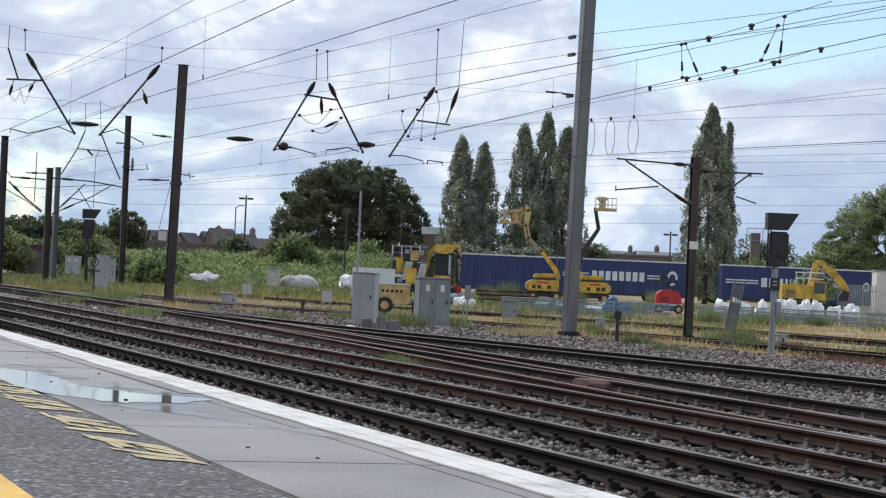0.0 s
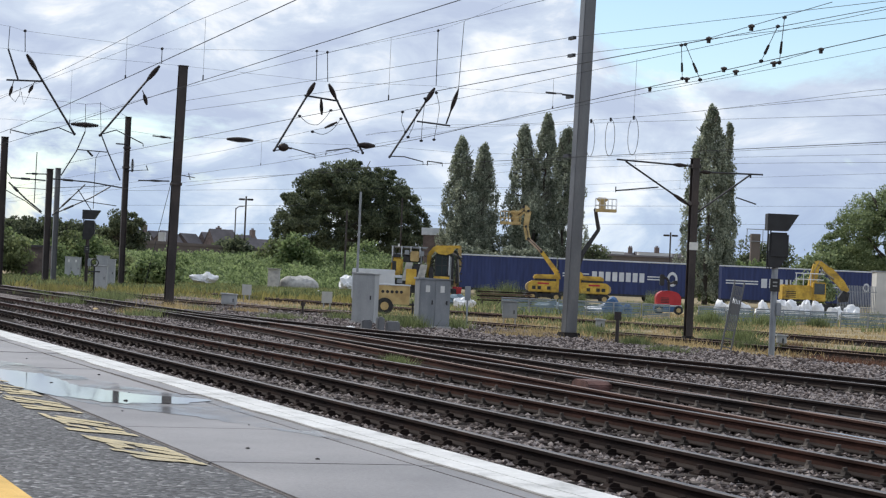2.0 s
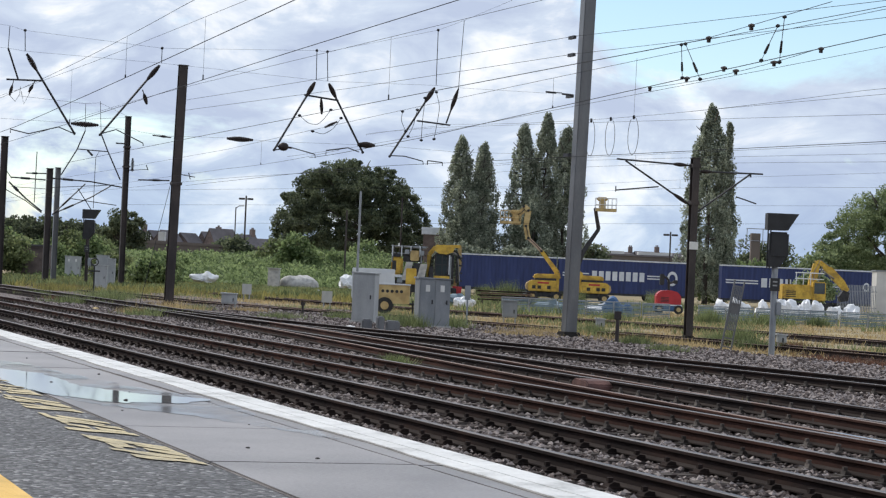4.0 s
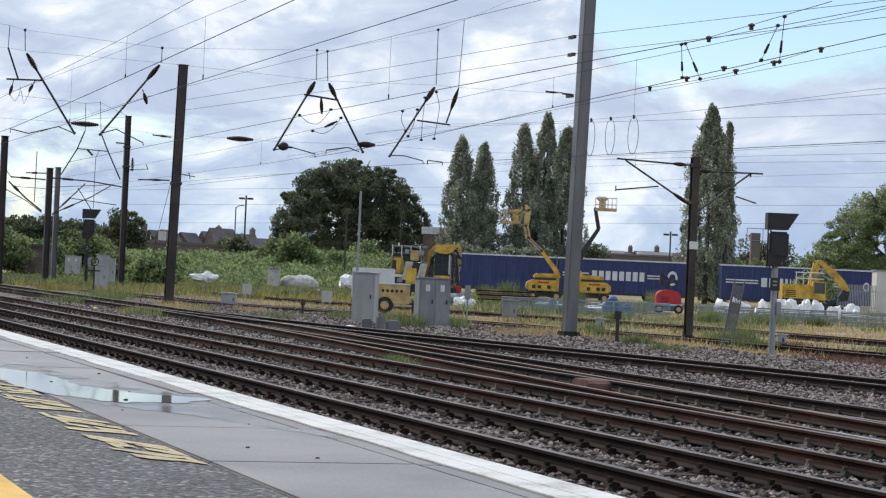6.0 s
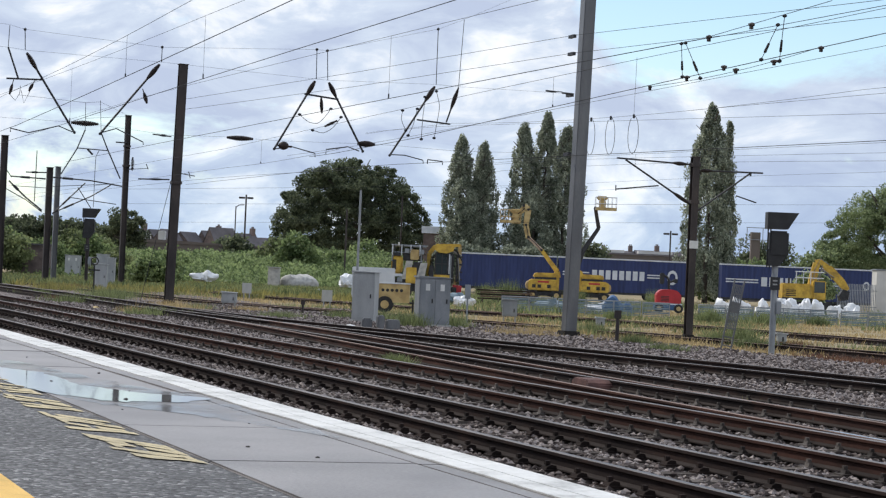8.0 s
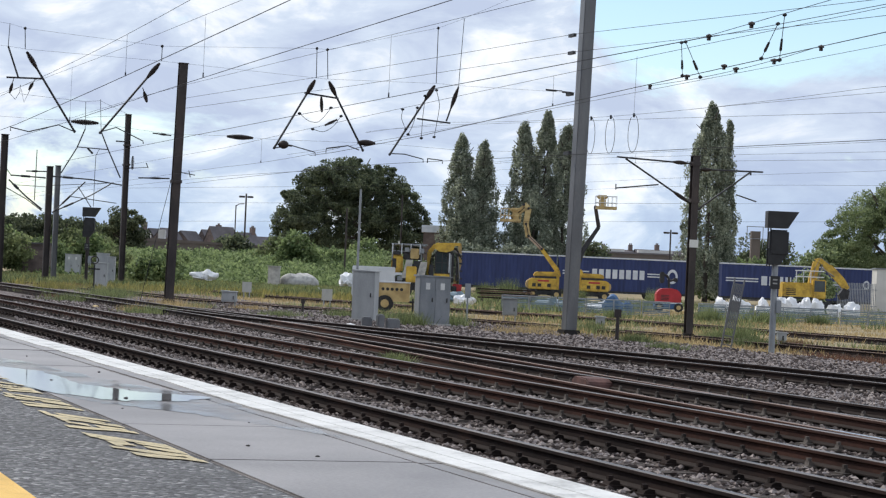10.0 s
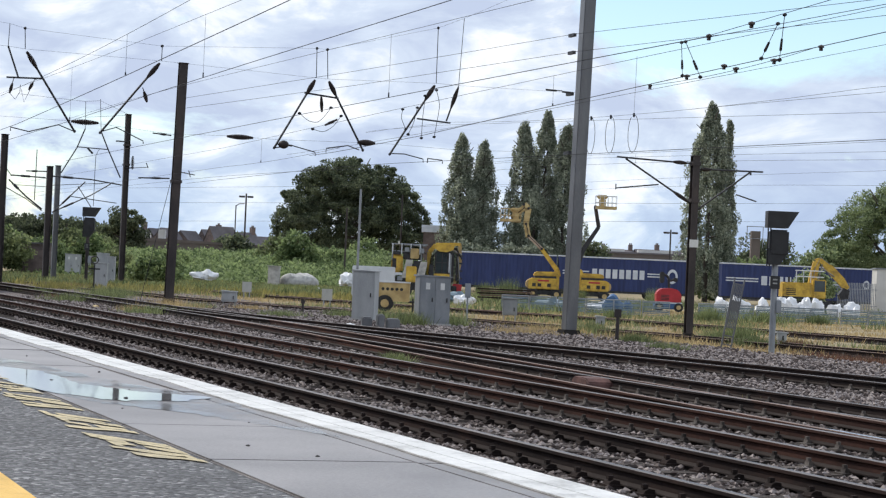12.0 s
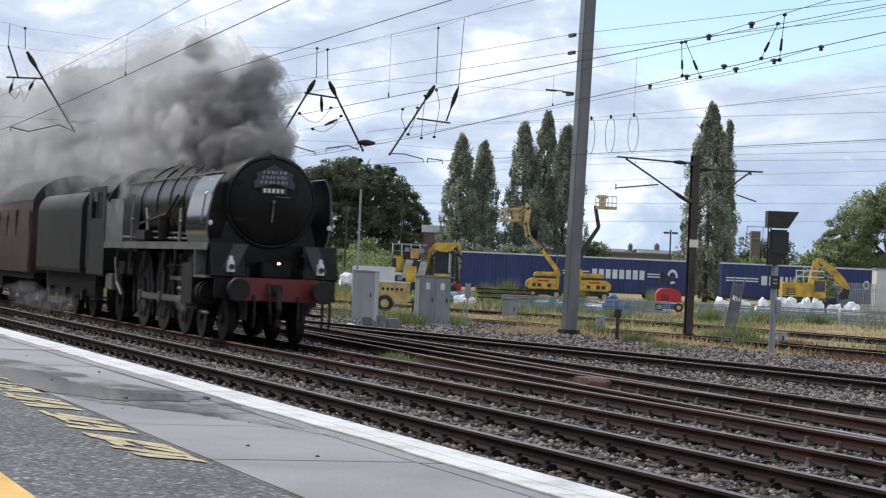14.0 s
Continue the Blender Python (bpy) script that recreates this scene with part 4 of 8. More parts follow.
def build_wires():
    for name, (y, xa, za, xb, zb, sag, far) in WIRES.items():
        bm = bmesh.new()
        near = xa if name in ENDS_NEAR else max(xa, -20.0 if y < 20 else -30.0)
        xs = list(np.linspace(near, xb, 14)) + (list(np.linspace(xb, far, 12)[1:]) if far < xb - .1 else [])
        tube(bm, [(x, y, wire_height(name, x)) for x in xs], .0075 if "contact" in name else .005, 5)
        solo("overhead_wire", bm, M["wire"], "thin dark contact wire above the rails" if "contact" in name else "thin dark overhead wire above the lines", "wire", "overhead wires")
    # feeders from mast to mast
    for pts in ([(-35, 26.6, 8.0), (-47.8, 26.7, 8.5), (-66.2, 26.45, 9.24), (-79, 23.1, 8.74), (-92.4, 19.7, 8.32)], [(-35, 26.6, 7.75), (-47.2, 26.7, 8.07), (-66.2, 26.45, 8.68), (-79, 23.1, 8.22), (-92.4, 19.7, 7.9)]):
        bm = bmesh.new()
        tube(bm, pts, .0075, 5)
        solo("feeder_wire", bm, M["wire"], "dark feeder wire slung between two masts", "wire", "overhead wires")
    # far cross wires beyond the yard
    for a0, z0, a1, z1 in ((-21.3, 5.33, 38.0, 7.85), (-21.3, 4.1, 38.0, 6.65), (-21.3, 6.3, 9.0, 7.9)):
        bm = bmesh.new()
        tube(bm, [spot(a0 + (a1 - a0) * k / 8, 151.1, z0 + (z1 - z0) * k / 8) for k in range(9)], .008, 5)
        solo("far_wire", bm, M["wire"], "thin far overhead wire beyond the yard", "wire", "overhead wires")
    for a, b, xs in (("first_messenger", "first_contact", (-45.1,)), ("second_messenger", "second_contact", (-51.4, -70.0)), ("third_messenger", "third_contact", (-48.2,)), ("fourth_messenger", "fourth_contact", (-46.1,)),
                     ("fourth_messenger", "fourth_low", (-72.0,)), ("yard_upper", "yard_lower", (-76.0,)), ("siding_upper", "siding_lower", (-89.5,))):
        for x in xs:
            bm = bmesh.new()
            p, q = Vector((x, WIRES[a][0], wire_height(a, x))), Vector((x, WIRES[b][0], wire_height(b, x)))
            rod(bm, p, q, .0035, n=5)
            rod(bm, q, q.lerp(p, .08), .016, n=5)
            solo("dropper", bm, M["wire"], "thin dropper wire between the overhead wires", "wire", "droppers")
    bm = bmesh.new()
    rod(bm, (-41.6, 18.0, 6.05), (-63.6, 27.5, wire_height("side_upper", -63.6)), .004, n=5)
    solo("dropper", bm, M["wire"], "thin cross wire between the overhead wires", "wire", "droppers")
    # pairs of jumpers between the third and fourth lines
    for p, q in (((-32.7, 14.9, 5.36), (-39.4, 18.0, 5.51)), ((-32.55, 14.9, 5.36), (-38.6, 18.0, 5.43)), ((-29.4, 14.9, 5.36), (-36.1, 18.0, 5.59)), ((-29.2, 14.9, 5.47), (-35.4, 18.0, 5.51))):
        bm = bmesh.new()
        p, q = Vector(p), Vector(q)
        rod(bm, p, q, .006, n=5)
        rod(bm, p.lerp(q, .5), p.lerp(q, .74), .02, .026, n=6)
        ball(bm, q, .04, (1.6, 1, 1), 1)
        ball(bm, p, .03, (2.0, 1, 1), 1)
        solo("jumper", bm, M["wire"], "jumper with clamp between two overhead wires", "wire", "droppers")
    for x, y, z, w in ((-31.7, 14.9, 5.38, 3.0), (-30.25, 14.9, 5.44, 3.2), (-33.9, 18.0, 5.62, 3.0), (-40.9, 18.0, 5.42, 2.4), (-37.6, 18.0, 5.57, 4.0), (-37.1, 18.0, 5.48, 4.0), (-39.2, 18.0, 5.49, 4.5), (-35.6, 18.0, 5.52, 4.5)):
        bm = bmesh.new()
        ball(bm, (0, 0, 0), .035, (w, 1, 1), 1)
        box(bm, -.03, .03, -.02, .02, -.07, .02)
        solo("wire_clamp", bm, M["insulator"], "small dark clamp on the overhead wire", "clamp", "droppers", at=pose(x, y, z, 0, 3, 0))
    for x, w in ((-67.0, .36), (-65.4, .38), (-63.6, .40)):
        bm = bmesh.new()
        top = wire_height("side_upper", x)
        tube(bm, [(x + w * math.sin(k * .36), 27.5, top - .58 + .58 * math.cos(k * .36)) for k in range(17)], .009, 5)
        rod(bm, (x, 27.5, top - .08), (x, 27.5, top + .04), .035, n=6)
        solo("cable_loop", bm, M["wire"], "dark cable loop hanging from an overhead wire", "cable", "cable loops")


# ---------------------------------------------------------------- lorry trailers
def trailer(a0, a1, d, top, logo, label, emblem=1.0):
    """Curtain-sided trailer, its long side across the view."""
    w = a1 - a0
    ob = thing("lorry_trailer", facing((a0 + a1) / 2, d), label, "trailer", "parked trailers")
    z0, z1 = .75, top + .2
    bm = bmesh.new()
    n = int(w / .35)
    outline = []
    for k in range(n * 4 + 1):
        outline.append((-w / 2 + w * k / (n * 4), -1.25 - .02 * math.sin(k * 1.57)))
    prism(bm, outline + [(w / 2, 1.25), (-w / 2, 1.25)], z0, z1 - .12, "z")
    part("curtain", bm, M["lorry_blue"], ob, "deep blue curtain side")
    bm = bmesh.new()
    box(bm, -w / 2 - .02, w / 2 + .02, -1.3, 1.3, z1 - .13, z1, bevel=.03)
    part("roof", bm, M["lorry_top"], ob, "pale roof rail")
    bm = bmesh.new()
    box(bm, -w / 2, w / 2, -1.28, 1.28, z0 - .22, z0)
    part("chassis", bm, M["dark_steel"], ob)
    bm = bmesh.new()
    box(bm, w / 2, w / 2 + .06, -1.27, 1.27, z0, z1 - .12)
    part("rear_door", bm, M["fence_grey"], ob, "grey rear door")
    for k in range(3):
        for s in (-1, 1):
            bm = bmesh.new()
            x = w * .18 + k * 1.3
            rod(bm, (x, s * 1.2, .5), (x, s * .85, .5), .5, n=20)
            wh = part("wheel", bm, M["tyre"], ob)
            bm = bmesh.new()
            rod(bm, (x, s * 1.22, .5), (x, s * 1.15, .5), .24, n=14)
            part("rim", bm, M["fence_grey"], wh)
    if logo:
        x0, x1 = -w / 2 + w * .25, -w / 2 + w * .655
        k = 8
        step = (x1 - x0) / k
        for i in range(k):
            xa = x0 + i * step
            bm = bmesh.new()
            box(bm, xa, xa + step * .72, -1.285, -1.27, z0 + 1.22, z0 + 2.12)
            part("lettering_block", bm, M["letter"], ob, "plain pale lettering block")
        for xa, xb in ((-w / 2 + .4, x0 - .3), (x1 + .1, x1 + w * .13)):
            for z in (z0 + 1.5, z0 + 1.76):
                bm = bmesh.new()
                box(bm, xa, xb, -1.285, -1.27, z, z + .12)
                part("stripe", bm, M["letter"], ob, "pale stripe")
        bm = bmesh.new()
        ring = [(math.cos(t * .3142) * .52 * emblem, math.sin(t * .3142) * .72 * emblem) for t in range(20)]
        for (ua, va), (ub, vb) in zip(ring, ring[1:] + ring[:1]):
            c = -w / 2 + w * (.85 if emblem == 1 else .915)
            vs = [bm.verts.new((c + u * s, -1.29, z0 + 1.66 + v * s)) for u, v, s in ((ua, va, 1), (ub, vb, 1), (ub, vb, .6), (ua, va, .6))]
            bm.faces.new(vs)
        part("roundel", bm, M["letter"], ob, "pale round emblem")
    return ob


def build_trailers():
    trailer(1.75, 11.3, 226, 3.85, False, "plain deep blue curtain-sided lorry trailer behind the machines")
    trailer(11.5, 24.7, 225, 3.85, True, "deep blue curtain-sided lorry trailer with pale lettering")
    trailer(27.6, 43.2, 225, 3.85, True, "deep blue curtain-sided lorry trailer behind the excavator", .62)


# ---------------------------------------------------------------- the train
def barrel(bm, x0, x1, r0, r1, z0, z1, n=40, cap=True):
    rod(bm, (x0, 0, z0), (x1, 0, z1), r0, r1, n=n, caps=cap)


def disc_wheel(r, y, thick=.13, n=28, holes=0, z=0.0):
    """A disc wheel with flange, tread and raised boss, turning about y."""
    bm = bmesh.new()
    s = 1 if y > 0 else -1
    rod(bm, (0, y - thick / 2, z), (0, y + thick / 2, z), r, n=n)
    rod(bm, (0, y - s * thick / 2, z), (0, y - s * (thick / 2 + .03), z), r + .03, n=n)
    rod(bm, (0, y + s * thick / 2, z), (0, y + s * (thick / 2 + .05), z), r * .24, n=14)
    for k in range(holes):
        t = 6.283 * k / holes
        c = Vector((math.cos(t) * r * .58, y + s * thick / 2, math.sin(t) * r * .58))
        rod(bm, c, c + Vector((0, s * .025, 0)), r * .2, r * .16, n=10)
    return bm


DRIVERS = (-4.60, -6.886, -9.172)
DRIVER_R, CRANK = .94, .305
SET_BACK = pose(-.9, 0, 0)


def build_loco():
    ob = thing("steam_locomotive", pose(-43.92, 11.39, 0), "black and dark green steam locomotive with a red buffer beam", "locomotive")
    bm = bmesh.new()
    for s in (-1, 1):
        box(bm, -13.9, .02, s * .58 - .02, s * .58 + .02, .45, 1.5)
    box(bm, -12.6, -.2, -.6, .6, 1.0, 1.25)
    part("frame", bm, M["frame_soot"], ob)
    bm = bmesh.new()
    box(bm, -.05, .06, -.90, .90, .84, 1.30, bevel=.015)
    beam = part("buffer_beam", bm, M["beam_red"], ob, "red buffer beam")
    for s in (-1, 1):
        bm = bmesh.new()
        rod(bm, (.05, s * .864, 1.06), (.38, s * .864, 1.06), .17, .13, n=20)
        rod(bm, (.38, s * .864, 1.06), (.52, s * .864, 1.06), .08, n=14)
        rod(bm, (.50, s * .864, 1.06), (.55, s * .864, 1.06), .235, .22, n=28)
        part("buffer", bm, M["frame_soot"], beam, "dark oval-headed buffer", smooth=True)
    bm = bmesh.new()
    box(bm, -.06, .03, -1.24, 1.24, .88, 1.27, bevel=.015)
    part("beam_end", bm, M["loco_black"], beam, "black beam ends")
    bm = bmesh.new()
    tube(bm, [(.06, 0, 1.08), (.30, 0, 1.02), (.36, 0, .7), (.30, .02, .38), (.12, .05, .45)], .06, 8)
    box(bm, .06, .16, -.12, .12, .95, 1.18, bevel=.03)
    tube(bm, [(.08, -.16, 1.2), (.24, -.17, 1.0), (.26, -.15, .6), (.1, -.1, .4)], .035, 8)
    part("coupling", bm, M["frame_soot"], beam)
    for y in (-.45, .45, .95, 1.1):
        bm = bmesh.new()
        tube(bm, [(.08, y, .95), (.16, y, .8), (.17, y, .5), (.1, y, .32)], .03, 8)
        part("brake_hose", bm, M["frame_soot"], beam)
    # smokebox, boiler, firebox
    cz = 2.84
    bm = bmesh.new()
    barrel(bm, -3.3, -.74, .97, .97, cz, cz, 56)
    barrel(bm, -.75, -.69, .97, .94, cz, cz, 56)
    box(bm, -3.2, -.9, -.62, .62, 1.5, 2.2)
    smokebox = part("smokebox", bm, M["loco_matt"], ob, "matt black smokebox", smooth=True)
    bm = bmesh.new()
    rings = []
    for x, r in ((-.70, .88), (-.62, .86), (-.54, .72), (-.48, .47), (-.455, .1)):
        rings.append([bm.verts.new((x, r * math.cos(k * math.pi / 22), cz + r * math.sin(k * math.pi / 22))) for k in range(44)])
    for p, q in zip(rings[:-1], rings[1:]):
        for k in range(44):
            bm.faces.new((p[k], p[(k + 1) % 44], q[(k + 1) % 44], q[k]))
    bm.faces.new(rings[-1])
    bm.faces.new(rings[0][::-1])
    part("smokebox_door", bm, M["loco_black"], smokebox, "domed gloss black door", smooth=True)
    bm = bmesh.new()
    ring = [(-.665, math.cos(k * .1571) * .90, cz + math.sin(k * .1571) * .90) for k in range(41)]
    tube(bm, ring, .022, 8)
    part("door_ring", bm, M["loco_green"], smokebox, "rounded door ring", smooth=True)
    for z in (cz + .38, cz - .38):
        bm = bmesh.new()
        box(bm, -.60, -.53, -.78, -.25, z - .04, z + .04, bevel=.012)
        part("hinge_strap", bm, M["loco_black"], smokebox)
    bm = bmesh.new()
    rod(bm, (-.47, 0, cz), (-.38, 0, cz), .03, n=12)
    rod(bm, (-.40, 0, cz), (-.40, -.03, cz - .42), .012, n=8)
    rod(bm, (-.42, .05, cz + .10), (-.42, .32, cz + .10), .010, n=8)
    part("door_handle", bm, M["rod_steel"], smokebox, "bright steel door handle")
    bm = bmesh.new()
    prism(bm, [(-1.0, 1.95), (1.0, 1.95), (.86, 2.45), (0, 2.2), (-.86, 2.45)], -.80, -.72, "x")
    part("front_plate", bm, M["loco_matt"], smokebox)
    bm = bmesh.new()
    box(bm, -.66, -.60, -.06, .06, 3.66, 3.80, bevel=.015)
    part("lamp_iron", bm, M["frame_soot"], smokebox)
    bm = bmesh.new()
    prism(bm, [(-.40, 3.10), (-.43, 3.22), (-.36, 3.30), (-.38, 3.42), (-.22, 3.46), (0, 3.58), (.22, 3.46), (.38, 3.42), (.36, 3.30), (.43, 3.22), (.40, 3.10), (0, 3.20)], -.45, -.41, "x")
    board = part("headboard", bm, M["board"], smokebox, "dark shaped headboard")
    for z, w, k in ((3.43, .26, 6), (3.33, .27, 7), (3.23, .30, 7)):
        for i in range(k):
            bm = bmesh.new()
            y = -w + (i + .15) * 2 * w / k
            box(bm, -.41, -.402, y, y + (.75 + .5 * (i * 7 % 3) / 2) * w / k, z - .030, z + .030)
            part("lettering_bar", bm, M["cast_white"], board, "plain pale bar")
    bm = bmesh.new()
    box(bm, -.46, -.42, -.26, .26, 3.0, 3.12)
    plate = part("number_plate", bm, M["board"], smokebox, "small dark plate")
    for i in range(5):
        y = -.22 + i * .09
        bm = bmesh.new()
        box(bm, -.42, -.412, y, y + .05, 3.02, 3.10)
        part("number_bar", bm, M["lamp_white"], plate, "plain white bar")
    bm = bmesh.new()
    rod(bm, (-1.95, 0, 3.72), (-1.95, 0, 3.90), .42, .34, n=28)
    rod(bm, (-1.95, 0, 3.88), (-1.95, 0, 3.94), .37, .35, n=28)
    part("chimney", bm, M["loco_matt"], ob, "low black chimney", smooth=True)
    bm = bmesh.new()
    barrel(bm, -7.2, -3.3, .98, .90, 2.83, 2.88, 44)
    barrel(bm, -9.0, -7.2, 1.0, .98, 2.83, 2.83, 44)
    boiler = part("boiler", bm, M["loco_green"], ob, "glossy dark green boiler cladding", smooth=True)
    for x in (-3.4, -4.7, -6.0, -7.3, -8.7):
        bm = bmesh.new()
        r = .905 + (.98 - .90) * min(1, (-3.3 - x) / 3.9)
        barrel(bm, x - .04, x + .04, r + .012, r + .012, 2.855, 2.855, 44)
        part("boiler_band", bm, M["loco_black"], boiler, smooth=True)
    bm = bmesh.new()
    ring = [(math.cos(radians(a)) * 1.03, 2.82 + math.sin(radians(a)) * .99) for a in range(-10, 191, 12)]
    prism(bm, [(1.05, 1.75)] + ring + [(-1.05, 1.75)], -11.7, -9.0, "x")
    part("firebox", bm, M["loco_green"], ob, "dark green firebox cladding", smooth=True)
    for x, r, hgt in ((-6.3, .30, .22), (-8.9, .16, .16), (-9.3, .13, .16)):
        bm = bmesh.new()
        rod(bm, (x, 0, 3.72), (x, 0, 3.78 + hgt), r, r * .8, n=22)
        ball(bm, (x, 0, 3.78 + hgt), r * .8, (1, 1, .4))
        part("dome" if r > .2 else "safety_valve", bm, M["loco_green"], boiler, smooth=True)
    for s in (-1, 1):
        bm = bmesh.new()
        tube(bm, [(-1.4, s * .80, 3.44), (-4.5, s * .80, 3.43), (-9.0, s * .86, 3.42), (-10.7, s * .92, 3.40)], .015, 8)
        for x in (-3.0, -4.2, -5.4, -6.6, -7.8, -9.0):
            rod(bm, (x, s * .82, 3.43), (x, s * .70, 3.38), .015, n=6)
        part("handrail", bm, M["rod_steel"], ob, "steel handrail", smooth=True)
        bm = bmesh.new()
        tube(bm, [(-9.0, s * 1.0, 2.2), (-7.0, s * .98, 2.2), (-4.0, s * .95, 2.15), (-3.0, s * .9, 2.6)], .04, 8)
        tube(bm, [(-9.0, s * 1.02, 2.4), (-6.0, s * 1.01, 2.6), (-5.0, s * .98, 3.0)], .03, 8)
        part("steam_pipe", bm, M["frame_soot"], ob)
        for pts, r, mt in (([(-10.8, s * 1.06, 2.1), (-8.5, s * 1.05, 2.08), (-5.0, s * 1.02, 2.06), (-3.4, s * 1.0, 2.05)], .028, "rod_steel"), ([(-8.2, s * 1.02, 2.75), (-7.9, s * 1.05, 2.5), (-7.7, s * 1.08, 2.0)], .035, "running_edge"),
                           ([(-4.6, s * .98, 2.7), (-4.4, s * 1.03, 2.4), (-4.3, s * 1.06, 1.98)], .04, "running_edge"), ([(-3.5, s * .93, 3.1), (-3.3, s * 1.0, 2.6), (-3.2, s * 1.05, 2.0)], .06, "frame_soot"), ([(-9.6, s * 1.06, 3.1), (-9.5, s * 1.1, 2.5), (-9.4, s * 1.12, 1.98)], .03, "rod_steel")):
            bm = bmesh.new()
            tube(bm, pts, r, 8)
            for p in pts[1:-1]:
                ball(bm, p, r * 1.8, sub=1)
            part("feed_pipe", bm, M[mt], ob, smooth=True)
        for x in (-10.2, -8.6, -6.9, -4.8, -3.6):
            bm = bmesh.new()
            box(bm, x - .03, x + .03, s * 1.28 - .03, s * 1.28 + .03, 1.35, 1.85)
            prism(bm, [(x - .18, 1.82), (x + .18, 1.82), (x + .03, 1.5), (x - .03, 1.5)], min(s * 1.27, s * 1.29), max(s * 1.27, s * 1.29), "y")
            part("plate_bracket", bm, M["frame_soot"], ob)
        bm = bmesh.new()
        rod(bm, (-5.9, s * 1.08, 2.02), (-5.9, s * 1.08, 2.55), .13, n=14)
        part("air_pump", bm, M["frame_soot"], ob)
        bm = bmesh.new()
        box(bm, -8.4, -7.2, s * 1.15 - .1, s * 1.15 + .1, 2.0, 2.25, bevel=.03)
        part("fitting", bm, M["frame_soot"], ob)
        # running plate with its deep edge
        bm = bmesh.new()
        ya, yb = sorted((s * .7, s * 1.33))
        box(bm, -11.75, -.35, ya, yb, 1.93, 1.97)
        part("running_plate", bm, M["loco_black"], ob)
        bm = bmesh.new()
        ya, yb = sorted((s * 1.33, s * 1.36))
        box(bm, -11.75, -.35, ya, yb, 1.82, 1.975)
        part("valance", bm, M["running_edge"], ob, "running-plate edge, coloured pale grey for its sheen")
        bm = bmesh.new()
        ya, yb = sorted((s * .62, s * 1.30))
        prism(bm, [(-.35, 1.97), (-.35, 1.90), (-.20, 1.60), (-.02, 1.32), (.03, 1.32), (-.14, 1.64)], ya, yb, "y")
        part("front_apron", bm, M["loco_black"], ob)
        bm = bmesh.new()
        box(bm, -1.4, -.1, ya, yb, 1.28, 1.32)
        part("front_platform", bm, M["loco_black"], ob)
        bm = bmesh.new()
        ya, yb = sorted((s * 1.26, s * 1.33))
        box(bm, -1.5, -1.44, ya, yb, 1.3, 1.93)
        box(bm, -.5, -.46, ya, yb, 1.32, 1.93)
        part("hanger_bracket", bm, M["loco_black"], ob)
        # smoke deflector: upright plate with its top rolled inwards
        bm = bmesh.new()
        lean = .24 if s < 0 else .04
        prof = [((1.36 if s < 0 else 1.29) - lean * u ** 1.6 - .12 * max(0, u - .72) ** 2 / .0784 - .10 * max(0, 1 - u / .4) ** 2, 1.975 + 1.38 * u) for u in [k / 12 for k in range(13)]]
        inner = [(y - .03, z - .012) for y, z in prof][::-1]
        prism(bm, [(s * y, z) for y, z in prof + inner], -2.55, -.62, "x")
        dfl = part("smoke_deflector", bm, M["deflector"], ob, "upright glossy smoke deflector plate", smooth=True)
        bm = bmesh.new()
        tube(bm, [(-.85, s * 1.33, 2.35), (-.85, s * 1.38, 2.4), (-.85, s * 1.30, 2.95), (-.85, s * 1.24, 3.0)], .016, 8)
        part("grab_rail", bm, M["rod_steel"], dfl)
        bm = bmesh.new()
        box(bm, -.66, -.60, s * 1.24 - .04, s * 1.24 + .04, 2.32, 2.42, bevel=.015)
        part("marker_disc", bm, M["lamp_white"], dfl, "small pale marker")
        # side sheet below the deflector, down to the beam, and a sloping stay
        bm = bmesh.new()
        ya, yb = sorted((s * 1.22, s * 1.25))
        prism(bm, [(-.95, 1.96), (-.42, 1.96), (-.30, 1.6), (-.05, 1.30), (-.95, 1.30)], ya, yb, "y")
        part("side_sheet", bm, M["loco_black"], ob)
        bm = bmesh.new()
        prism(bm, [(s * .58, 1.96), (s * .86, 1.96), (s * 1.14, 1.32), (s * .86, 1.32)], -.10, -.04, "x")
        part("stay", bm, M["stay_grey"], ob, "sloping dull grey stay plate")
        bm = bmesh.new()
        ya, yb = sorted((s * 1.0, s * 1.36))
        box(bm, -1.35, -.25, ya, yb, 1.26, 1.31)
        box(bm, -1.42, -1.36, ya, yb, 1.26, 1.94)
        part("front_step", bm, M["running_edge"], ob, "footstep plate, coloured grey for its lit edge")
        # angled cab sheet; its paleness is a painted sky reflection
        bm = bmesh.new()
        ya, yb = sorted((s * 1.06, s * 1.12))
        prism(bm, [(-10.95, s * 1.06), (-11.74, s * 1.36), (-11.74, s * 1.33), (-10.95, s * 1.03)], 1.98, 3.02, "z")
        part("cab_wedge", bm, M["wedge_sky_grey"], ob, "angled cab front sheet, coloured pale for reflected sky")
        # cylinder
        bm = bmesh.new()
        ya, yb = sorted((s * .80, s * 1.33))
        box(bm, -2.80, -1.55, ya, yb, .60, 1.66, bevel=.12)
        rod(bm, (-2.62, s * 1.02, .96), (-1.40, s * 1.02, .96), .26, n=28)
        rod(bm, (-2.74, s * 1.02, .96), (-1.28, s * 1.02, .96), .22, n=24)
        rod(bm, (-2.6, s * 1.0, 1.5), (-1.4, s * 1.0, 1.5), .18, n=22)
        box(bm, -2.5, -1.5, min(s * .65, s * 1.2), max(s * .65, s * 1.2), 1.3, 1.75)
        cyl = part("cylinder", bm, M["frame_soot"], ob, smooth=True)
        bm = bmesh.new()
